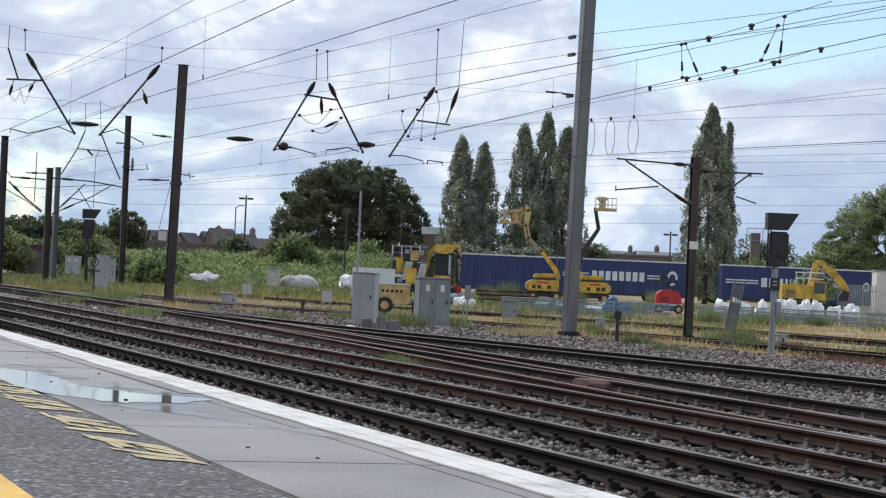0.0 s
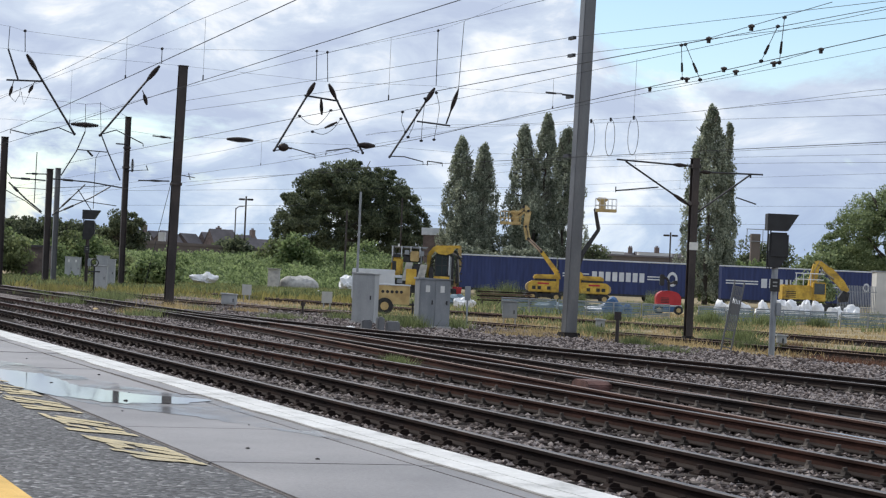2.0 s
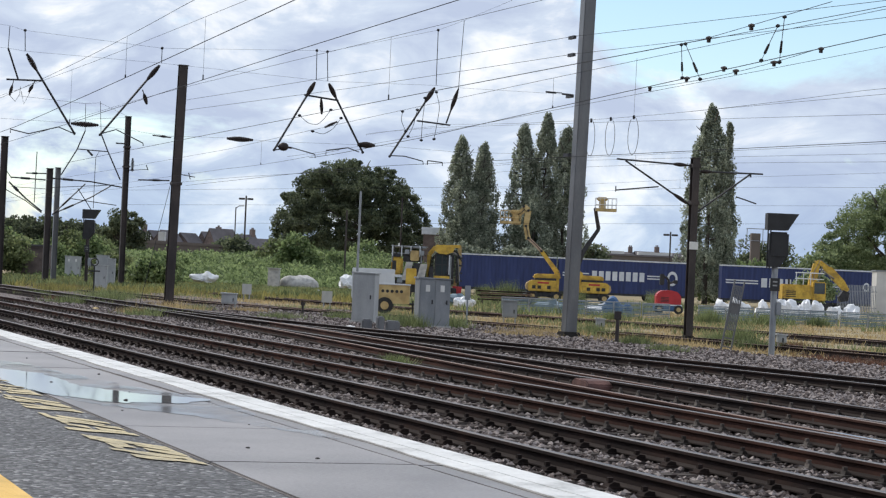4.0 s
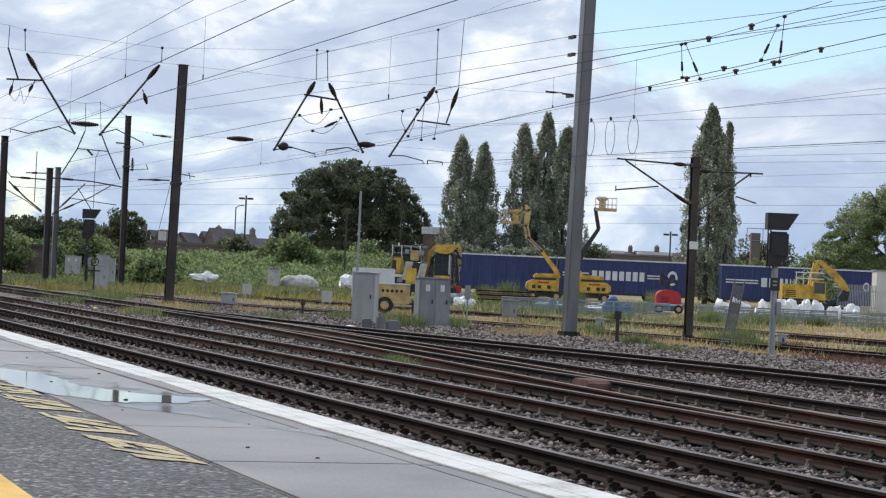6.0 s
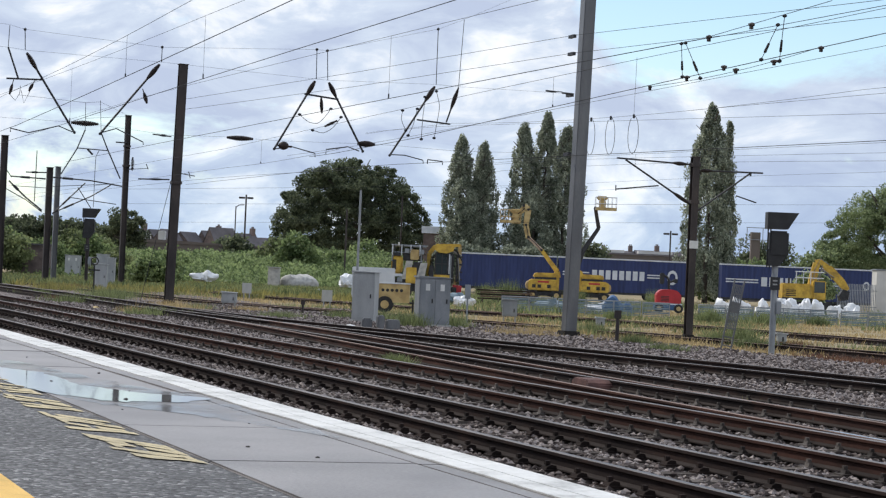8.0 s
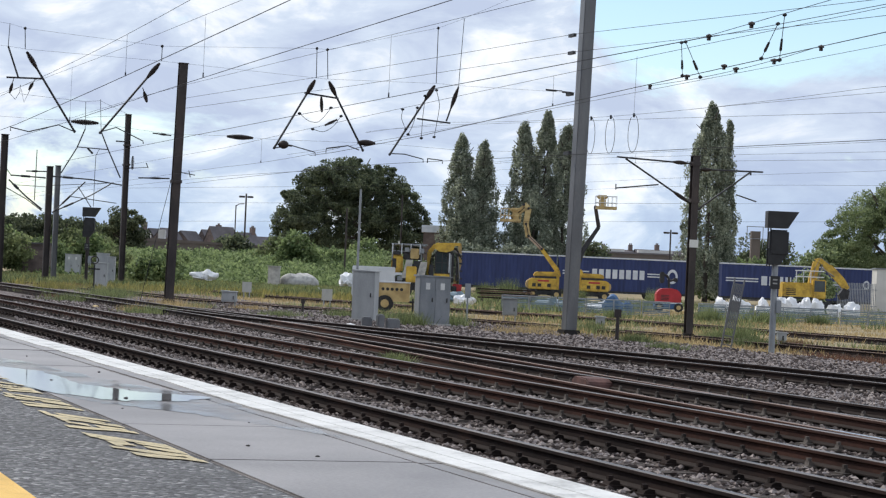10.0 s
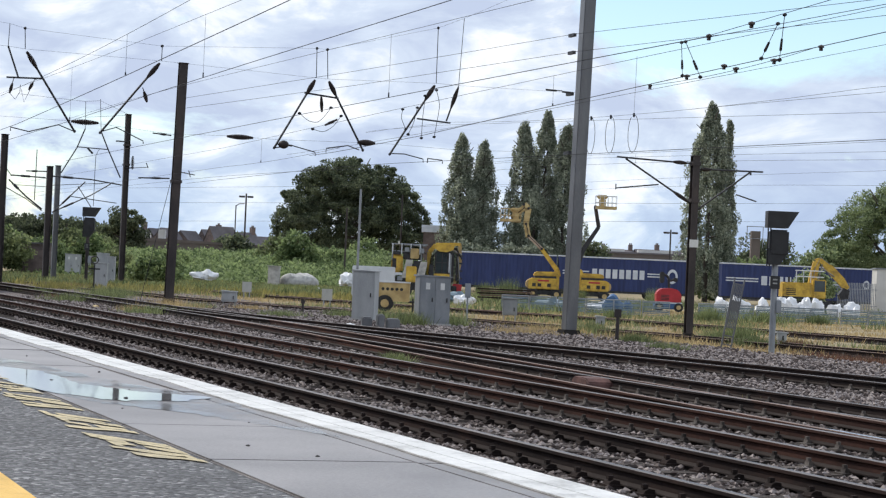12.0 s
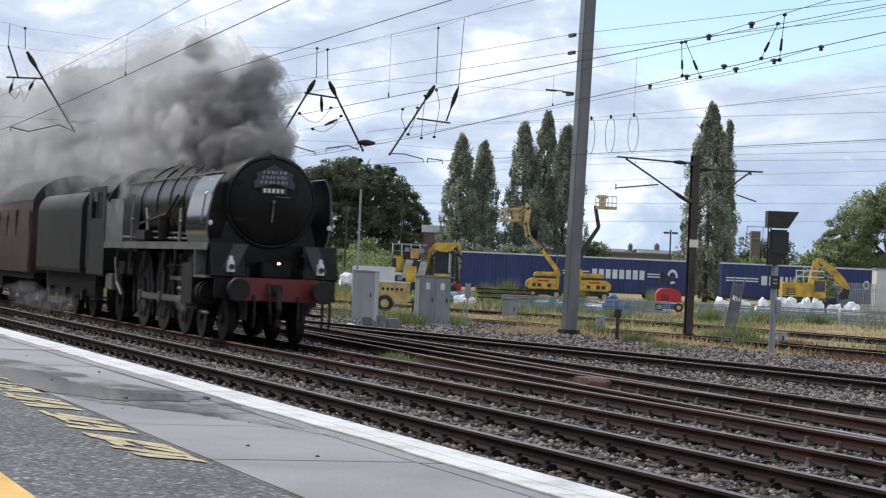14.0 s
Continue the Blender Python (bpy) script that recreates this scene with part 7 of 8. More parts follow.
def build_debris():
    """Leaves, grit and small bits lying on the platform."""
    rng = random.Random(63)
    spots = [(-13.0, 2.35), (-11.3, 2.2), (-10.6, 2.05), (-9.2, 2.3), (-8.0, 2.0), (-9.9, 1.9), (-14.8, 2.2), (-7.6, 2.15), (-12.0, 1.92)]
    for x, y in spots:
        bm = bmesh.new()
        k = rng.uniform(.005, .013)
        ball(bm, (0, 0, k * .3), k, (rng.uniform(.8, 2.0), 1, .5), 1)
        for v in bm.verts:
            v.co += Vector((rng.uniform(-1, 1), rng.uniform(-1, 1), 0)) * k * .3
        solo("debris", bm, M["frame_soot"] if rng.random() < .75 else M["lamp_white"], "small scrap lying on the platform slabs", "debris", "platform debris", at=pose(x, y, .9))


# ---------------------------------------------------------------- machines in the yard
def wheel_part(ob, x, y, z, r, w):
    bm = bmesh.new()
    rod(bm, (x, y - w / 2, z), (x, y + w / 2, z), r, n=22)
    t = part("wheel", bm, M["tyre"], ob, smooth=True)
    bm = bmesh.new()
    rod(bm, (x, y - w / 2 - .02, z), (x, y - w / 2 + .05, z), r * .5, n=14)
    part("rim", bm, M["dirty_yellow"], t)


def beam_part(ob, name, pts, w, hs, mat, label=""):
    """A tapered box boom through points (x, z)."""
    bm = bmesh.new()
    for (xa, za), (xb, zb), ha, hb in zip(pts[:-1], pts[1:], hs[:-1], hs[1:]):
        d = Vector((xb - xa, zb - za)).normalized()
        n = Vector((-d.y, d.x))
        prism(bm, [(xa + n.x * ha, za + n.y * ha), (xb + n.x * hb, zb + n.y * hb), (xb - n.x * hb, zb - n.y * hb), (xa - n.x * ha, za - n.y * ha)], -w / 2, w / 2, "y")
    return part(name, bm, M[mat], ob, label)


def road_rail_excavator():
    ob = thing("rail_excavator", facing(-1.0, 150), "yellow road-rail excavator with folded boom and dark cab glass", "excavator")
    bm = bmesh.new()
    box(bm, -2.0, 2.0, -1.1, 1.1, .55, .95, bevel=.05)
    part("undercarriage", bm, M["dark_steel"], ob)
    for x in (-1.45, 1.45):
        for y in (-1.0, 1.0):
            wheel_part(ob, x, y, .5, .5, .45)
    bm = bmesh.new()
    box(bm, -2.35, -1.6, -1.2, 1.2, 1.65, 2.9, bevel=.14)
    engine = part("engine_cover", bm, M["plant_yellow"], ob, "yellow engine cover")
    bm = bmesh.new()
    box(bm, -2.38, -1.58, -1.22, 1.22, 1.5, 1.68, bevel=.03)
    part("sill", bm, M["lorry_top"], engine, "pale lower edge")
    for x, h in ((-1.25, 2.55), (-.3, 2.45)):
        bm = bmesh.new()
        prism(bm, [(x - .38, 1.35), (x + .15, 1.35), (x + .32, h), (x - .12, h)], -1.32, -1.12, "y")
        part("counterweight", bm, M["concrete"], ob, "slanted grey weight")
    bm = bmesh.new()
    box(bm, -1.12, -.55, -1.28, -.7, 2.62, 3.3, bevel=.05)
    part("lamp_box", bm, M["dirty_yellow"], ob, "dusty yellow box")
    bm = bmesh.new()
    box(bm, -1.33, -.5, -1.1, 1.1, 1.2, 2.3, bevel=.06)
    box(bm, -2.4, -.6, -1.1, 1.1, .95, 1.33)
    part("side_body", bm, M["dark_steel"], ob)
    bm = bmesh.new()
    box(bm, -1.28, -.75, -1.22, -1.08, 1.3, 2.0, bevel=.03)
    box(bm, -1.6, -1.0, -1.0, -.3, 2.6, 3.0, bevel=.05)
    part("locker", bm, M["fence_grey"], ob, "grey steel locker")
    bm = bmesh.new()
    for k in range(4):
        tube(bm, [(.1 + k * .05, -.35, 1.7), (.25 + k * .06, -.42, 2.8), (.9 + k * .08, -.4, 3.55), (1.9, -.36, 3.45 - k * .05), (2.35, -.34, 2.6)], .025, 6)
    part("hose", bm, M["black"], ob)
    for x in (-2.1, 1.9):
        bm = bmesh.new()
        rod(bm, (x, -.75, .25), (x, .75, .25), .06, n=8)
        rod(bm, (x, -.8, .22), (x, -.68, .22), .22, n=14)
        rod(bm, (x, .68, .22), (x, .8, .22), .22, n=14)
        part("rail_wheel", bm, M["rail_side"], ob)
    bm = bmesh.new()
    rod(bm, (-1.9, -1.15, 3.55), (-1.9, -1.15, 3.75), .05, n=8)
    part("work_lamp", bm, M["lamp_white"], ob)
    bm = bmesh.new()
    box(bm, -2.37, -2.33, -.9, .9, 1.8, 2.5)
    box(bm, -2.28, -2.02, -1.225, -1.2, 1.95, 2.6)
    part("grille", bm, M["black"], ob)
    bm = bmesh.new()
    for x in (-2.3, -.4):
        for y in (-1.1, 1.1):
            rod(bm, (x, y, 2.5), (x, y, 3.55), .045, n=8)
    for y in (-1.1, 1.1):
        rod(bm, (-2.35, y, 3.55), (-.1, y, 3.5), .05, n=8)
        rod(bm, (-2.35, y, 3.1), (-.3, y, 3.05), .035, n=8)
    box(bm, -2.4, 0.0, -1.15, 1.15, 3.55, 3.6)
    part("guard_rail", bm, M["fence_grey"], ob, "grey overhead guard frame")
    bm = bmesh.new()
    box(bm, -1.6, -.3, -1.1, .4, 2.55, 3.15, bevel=.05)
    box(bm, -.9, -.3, -1.25, -.9, 1.0, 2.5, bevel=.04)
    box(bm, .15, .45, -1.25, -.9, 1.0, 2.3, bevel=.04)
    part("toolbox", bm, M["dark_steel"], ob)
    bm = bmesh.new()
    box(bm, .5, 1.75, -1.15, .25, 1.1, 3.2, bevel=.1)
    cab = part("cab", bm, M["dark_steel"], ob, "dark cab frame")
    bm = bmesh.new()
    box(bm, .46, 1.6, -1.19, -1.12, 1.15, 1.72, bevel=.04)
    part("door_panel", bm, M["plant_yellow"], cab, "yellow lower door")
    bm = bmesh.new()
    prism(bm, [(.4, 3.6), (1.8, 3.64), (1.68, 3.3), (1.25, 3.14), (.75, 3.18), (.46, 3.36)], -1.3, -.75, "y")
    for x in (.6, 1.0, 1.4):
        prism(bm, [(x, 3.66), (x + .12, 3.66), (x + .06, 3.8)], -1.2, -.9, "y")
    part("bucket_shell", bm, M["plant_yellow"], ob, "curved yellow bucket hung under the boom")
    bm = bmesh.new()
    box(bm, .58, 1.3, -1.175, -1.14, 1.78, 3.1, bevel=.015)
    part("window", bm, M["glass"], cab)
    bm = bmesh.new()
    rod(bm, (1.55, -1.2, 1.3), (1.55, -1.2, 3.0), .04, n=8)
    part("mirror_rail", bm, M["fence_grey"], cab)
    beam_part(ob, "boom", [(0.1, 1.6), (.12, 3.1), (.5, 3.62), (2.15, 3.72)], .42, [.12, .15, .12, .09], "plant_yellow", "arched yellow boom")
    beam_part(ob, "dipper", [(2.1, 3.75), (2.15, 2.4), (1.85, 1.05)], .3, [.12, .12, .08], "dirty_yellow")
    bm = bmesh.new()
    for z in (1.4, 1.9, 2.4, 2.9):
        box(bm, 1.98, 2.34, -.24, -.17, z, z + .1)
    box(bm, 1.9, 2.05, -.3, -.2, 1.3, 3.3)
    part("arm_bracket", bm, M["dark_steel"], ob)
    bm = bmesh.new()
    rod(bm, (1.2, -.3, 3.5), (2.25, -.3, 3.0), .07, n=10)
    rod(bm, (2.0, -.3, 2.9), (2.15, -.3, 1.4), .06, n=10)
    part("hydraulic_ram", bm, M["rod_steel"], ob)
    bm = bmesh.new()
    prism(bm, [(1.75, 1.1), (2.35, 1.05), (2.3, .55), (1.95, .35), (1.7, .7)], -.4, .4, "y")
    part("bucket", bm, M["red_paint"], ob, "red attachment")
    bm = bmesh.new()
    box(bm, -.7, .3, -1.0, 1.0, .95, 1.3)
    part("turntable", bm, M["dark_steel"], ob)
    # pillars, gaps and clutter that break up the flanks
    bm = bmesh.new()
    for x in (.56, .98, 1.36):
        box(bm, x - .03, x + .03, -1.20, -1.16, 1.75, 3.15)
    box(bm, .5, 1.4, -1.20, -1.16, 2.42, 2.47)
    part("window_pillar", bm, M["dark_steel"], cab)
    bm = bmesh.new()
    box(bm, 1.42, 1.50, -1.22, -1.14, 1.8, 3.1, bevel=.02)
    part("door_edge", bm, M["lorry_top"], cab, "pale door edge")
    for x, z, w, h, mt in ((-2.0, 2.95, .5, .22, "dark_steel"), (-1.35, 3.2, .3, .3, "fence_grey"), (-.9, 1.5, .3, .5, "lorry_top"), (-.35, 3.15, .25, .32, "fence_grey"), (-1.75, 1.3, .35, .3, "fence_grey"), (.2, 1.15, .3, .35, "dirty_yellow"), (1.0, 1.0, .45, .25, "dirty_yellow")):
        bm = bmesh.new()
        box(bm, x - w / 2, x + w / 2, -1.34, -1.15, z - h / 2, z + h / 2, bevel=.03)
        part("locker", bm, M[mt], ob)
    bm = bmesh.new()
    for k in range(4):
        x = -2.2 + k * .6
        tube(bm, [(x, -1.15, 3.55), (x + .08, -1.2, 3.2), (x + .3, -1.18, 2.95)], .03, 6)
    part("cable", bm, M["black"], ob)
    bm = bmesh.new()
    for x in (-2.3, -1.7, -1.1, -.5):
        box(bm, x - .03, x + .03, -1.16, -1.12, 2.9, 3.6)
    part("guard_post", bm, M["lorry_top"], ob)


def boom_lift(a, flip, label, upper, basket_at):
    ob = thing("boom_lift", facing(a, 190), label, "boom lift", "boom lifts")
    k = flip
    bm = bmesh.new()
    box(bm, -1.45, 1.45, -.7, .7, .38, .68, bevel=.05)
    box(bm, -1.2, -.8, -1.0, 1.0, .34, .5)
    box(bm, .8, 1.2, -1.0, 1.0, .34, .5)
    part("chassis", bm, M["dark_steel"], ob, "dark chassis")
    for x in (-1.0, 1.0):
        for y in (-.95, .95):
            wheel_part(ob, x, y, .40, .40, .32)
    bm = bmesh.new()
    rod(bm, (0, 0, .65), (0, 0, .9), .62, n=24)
    part("turntable", bm, M["dark_steel"], ob)
    # long lower cover, a raised hood over a dark slot, and the upright that carries the boom
    def shaped(name, outline, y0, y1, mat, label="", soft=.07):
        bm = bmesh.new()
        prism(bm, [(x * -k, z) for x, z in outline], y0, y1, "y")
        bmesh.ops.bevel(bm, geom=list(bm.edges), offset=soft, segments=2, affect="EDGES")
        return part(name, bm, M[mat], ob, label)

    cover = shaped("engine_cover", [(-1.35, .80), (1.0, .80), (1.0, 1.72), (-1.15, 1.72), (-1.38, 1.5)], -.98, .98, "plant_yellow", "yellow engine cover")
    shaped("slot", [(-.85, 1.66), (.95, 1.66), (.95, 1.92), (-.85, 1.92)], -.84, .84, "dark_steel", "", .02)
    shaped("hood", [(-.95, 1.86), (.95, 1.92), (.95, 2.28), (-.72, 2.26), (-.92, 2.12)], -.9, .9, "plant_yellow", "raised yellow hood")
    shaped("upright", [(.86, .78), (1.22, .78), (1.22, 2.2), (1.02, 2.62), (.80, 2.4)], -.4, .4, "plant_yellow", "yellow upright that carries the boom", .04)
    shaped("counterweight", [(-1.5, .9), (-1.25, .86), (-1.25, 1.62), (-1.42, 1.55), (-1.58, 1.3)], -.9, .9, "dirty_yellow", "dusty rounded end")
    for x0, x1 in ((-1.05, -.75), (-.6, -.3), (.2, .5)):
        bm = bmesh.new()
        xa, xb = sorted((x0 * -k, x1 * -k))
        box(bm, xa, xb, -1.0, -.97, 1.0, 1.28)
        part("grille", bm, M["black"], cover)
    bm = bmesh.new()
    xa, xb = sorted((-.6 * -k, .35 * -k))
    box(bm, xa, xb, -1.0, -.975, 1.44, 1.58)
    part("sticker_bar", bm, M["red_paint"], cover, "plain red stripe")
    bm = bmesh.new()
    for x in (-1.5, -1.1, 1.1, 1.5):
        box(bm, x - .08, x + .08, -1.05, -.95, .05, .5, bevel=.02)
    part("tie_down", bm, M["dirty_yellow"], ob)
    for name, pts, hs, mat in upper:
        boom = beam_part(ob, name, pts, .26, hs, mat)
        bm = bmesh.new()
        for x, z in pts[1:]:
            rod(bm, (x, -.2, z), (x, .2, z), .11, n=12)
        part("pivot_pin", bm, M["dark_steel"], boom)
        (xa, za), (xb, zb) = pts[0], pts[1]
        bm = bmesh.new()
        tube(bm, [(xa, -.19, za), ((xa + xb) / 2 + .05, -.22, (za + zb) / 2), (xb, -.19, zb)], .03, 6)
        part("hose", bm, M["black"], boom)
    x, z = basket_at
    x0, x1 = (x - .1, x + 1.65) if k > 0 else (x - .8, x + .9)
    bm = bmesh.new()
    box(bm, x0, x1, -.5, .5, z, z + .12)
    box(bm, x0, x1, -.53, -.48, z, z + .24)
    cage = part("basket", bm, M["dirty_yellow"], ob, "railed work basket")
    bm = bmesh.new()
    n = 5
    for y in (-.48, .48):
        for i in range(n + 1):
            u = x0 + (x1 - x0) * i / n
            rod(bm, (u, y, z), (u, y, z + 1.1), .022, n=6)
        for hh in (.55, 1.1):
            rod(bm, (x0, y, z + hh), (x1, y, z + hh), .026, n=6)
    for u in (x0, x1):
        for hh in (.55, 1.1):
            rod(bm, (u, -.48, z + hh), (u, .48, z + hh), .026, n=6)
    part("guard_rail", bm, M["lorry_top"] if k > 0 else M["dirty_yellow"], cage)
    bm = bmesh.new()
    box(bm, x + .2, x + .75, -.25, .25, z + .12, z + .85, bevel=.06)
    box(bm, x + .0, x + .9, -.3, .3, z + .85, z + 1.2, bevel=.1)
    part("control_box", bm, M["dirty_yellow"], cage)


def crawler_excavator():
    ob = thing("excavator", facing(30.6, 190), "yellow excavator with folded arm among white bags", "excavator")
    bm = bmesh.new()
    for y in (-.95, .95):
        prism(bm, [(-2.0, .25), (-1.7, 0), (1.7, 0), (2.0, .25), (2.0, .6), (1.7, .8), (-1.7, .8), (-2.0, .6)], y - .28, y + .28, "y")
    part("crawler_track", bm, M["dark_steel"], ob)
    bm = bmesh.new()
    box(bm, -2.2, .3, -1.2, 1.2, .95, 2.3, bevel=.12)
    hood = part("engine_cover", bm, M["plant_yellow"], ob, "yellow engine cover")
    bm = bmesh.new()
    for z in (1.25, 1.4, 1.55, 1.7):
        box(bm, -1.9, -1.1, -1.225, -1.19, z, z + .07)
    part("grille", bm, M["black"], hood)
    bm = bmesh.new()
    box(bm, -2.24, .3, -1.23, -1.19, .95, 1.12)
    part("skirt", bm, M["dark_steel"], hood)
    bm = bmesh.new()
    rod(bm, (-1.6, -.4, 2.25), (-1.6, -.4, 2.75), .09, n=10)
    part("exhaust", bm, M["dark_steel"], hood)
    bm = bmesh.new()
    box(bm, .3, 1.4, -1.2, .1, 1.0, 2.6, bevel=.08)
    cab = part("cab", bm, M["plant_yellow"], ob)
    bm = bmesh.new()
    box(bm, .42, 1.3, -1.22, -1.19, 1.6, 2.5)
    part("window", bm, M["glass"], cab)
    bm = bmesh.new()
    for x in (-1.1, -.5, .1):
        rod(bm, (x, -1.1, 2.3), (x, -1.1, 3.3), .04, n=6)
    for z in (2.8, 3.3):
        rod(bm, (-1.2, -1.1, z), (1.2, -1.1, z), .04, n=6)
    part("guard_rail", bm, M["lorry_top"], ob)
    beam_part(ob, "boom", [(.2, 1.4), (.45, 2.8), (.72, 4.1), (1.0, 4.3)], .45, [.26, .32, .28, .16], "plant_yellow", "raised yellow boom")
    beam_part(ob, "dipper", [(.95, 4.3), (1.9, 3.5), (2.8, 2.6), (3.35, 1.9)], .38, [.14, .34, .34, .24], "plant_yellow", "folded yellow arm")
    bm = bmesh.new()
    prism(bm, [(3.0, 2.0), (3.5, 1.8), (3.4, 1.1), (2.8, 1.0), (2.6, 1.4)], -.45, .45, "y")
    part("bucket", bm, M["dark_steel"], ob)
    bm = bmesh.new()
    rod(bm, (.75, -.3, 1.9), (1.15, -.3, 3.9), .06, n=8)
    rod(bm, (1.1, -.3, 3.6), (2.2, -.3, 2.9), .06, n=8)
    tube(bm, [(.4, -.35, 2.4), (.55, -.36, 3.6), (1.0, -.36, 4.45), (1.8, -.34, 3.9)], .035, 6)
    part("hydraulic_ram", bm, M["rod_steel"], ob)


def small_machines():
    ob = thing("site_dumper", facing(14.0, 140), "red site machine with dark folded mast on a blue base", "machine")
    bm = bmesh.new()
    prism(bm, [(-.75, .55), (.75, .55), (.78, 1.05), (.55, 1.36), (.1, 1.46), (-.5, 1.42), (-.78, 1.15)], -.7, .7, "y")
    bmesh.ops.bevel(bm, geom=list(bm.edges), offset=.06, segments=2, affect="EDGES")
    hood = part("hood", bm, M["red_paint"], ob, "rounded red hood", smooth=True)
    bm = bmesh.new()
    for k in range(4):
        box(bm, -.5, .0, -.715, -.70, .72 + k * .09, .76 + k * .09)
    part("vent", bm, M["black"], hood)
    bm = bmesh.new()
    box(bm, -.82, .82, -.72, .72, .50, .58, bevel=.02)
    part("trim", bm, M["lorry_top"], hood, "pale lower edge")
    bm = bmesh.new()
    box(bm, -.85, .85, -.72, .72, .16, .52, bevel=.06)
    part("base", bm, M["blue_paint"], ob, "blue base")
    for x in (-.6, .6):
        wheel_part(ob, x, -.72, .28, .28, .2)
    bm = bmesh.new()
    rod(bm, (.05, 0, 1.4), (0.0, 0, 2.1), .08, n=10)
    box(bm, -.55, -.28, -.2, .2, 1.75, 2.45, bevel=.05)
    tube(bm, [(-.4, 0, 2.35), (-.1, 0, 2.2), (.1, 0, 1.9), (.35, 0, 2.0)], .08, 8)
    box(bm, .3, .55, -.15, .15, 1.85, 2.1, bevel=.04)
    part("mast_head", bm, M["black"], ob, "dark folded mast head")
    ob = thing("generator_trailer", facing(-2.1, 98), "dusty yellow two-wheeled generator trailer behind the cabinets", "generator")
    bm = bmesh.new()
    prism(bm, [(-.75, .45), (.75, .45), (.75, 1.25), (-.6, 1.25), (-.75, .8)], -.55, .55, "y")
    part("canopy", bm, M["dirty_yellow"], ob, "dusty yellow canopy")
    bm = bmesh.new()
    box(bm, -.78, .78, -.58, .58, 1.25, 1.31, bevel=.015)
    part("lid", bm, M["lorry_top"], ob)
    wheel_part(ob, -.3, -.5, .36, .36, .2)
    wheel_part(ob, -.3, .5, .36, .36, .2)
    bm = bmesh.new()
    for k in range(5):
        bm2 = rod(bm, (-.4 + k * .2, -.56, .98), (-.4 + k * .2, -.545, .98), .07, n=10)
    part("vent", bm, M["black"], ob)
    bm = bmesh.new()
    rod(bm, (.9, 0, 0), (.9, 0, .6), .04, n=8)
    rod(bm, (.7, 0, .45), (1.3, 0, .45), .05, n=8)
    part("drawbar", bm, M["dark_steel"], ob)
    bm = bmesh.new()
    box(bm, .55, 1.0, -.3, .3, 1.31, 2.0, bevel=.03)
    part("tank", bm, M["plant_yellow"], ob)


def lumpy(name, a, d, w, h, mat, label, category, seed, group="", depth=None, z=-.26, crumple=1.0):
    bm = bmesh.new()
    ball(bm, (0, 0, h * .42), 1.0, (w / 2, (depth or w) / 2, h * .6), 3)
    off = Vector((seed * 3.1, seed * 1.7, 0))
    for v in bm.verts:
        k = noise.noise(v.co * (2.2 / max(w, .5)) + off) * .26 + noise.noise(v.co * (6 / max(w, .5)) + off) * .14 + noise.noise(v.co * (14 / max(w, .5)) + off) * .11
        v.co += v.co.normalized() * k * w * crumple
        v.co.z = max(v.co.z, 0)
    return solo(name, bm, M[mat], label, category, group, smooth=True, at=facing(a, d, z, seed * 37 % 90 if w < 2 else 0))


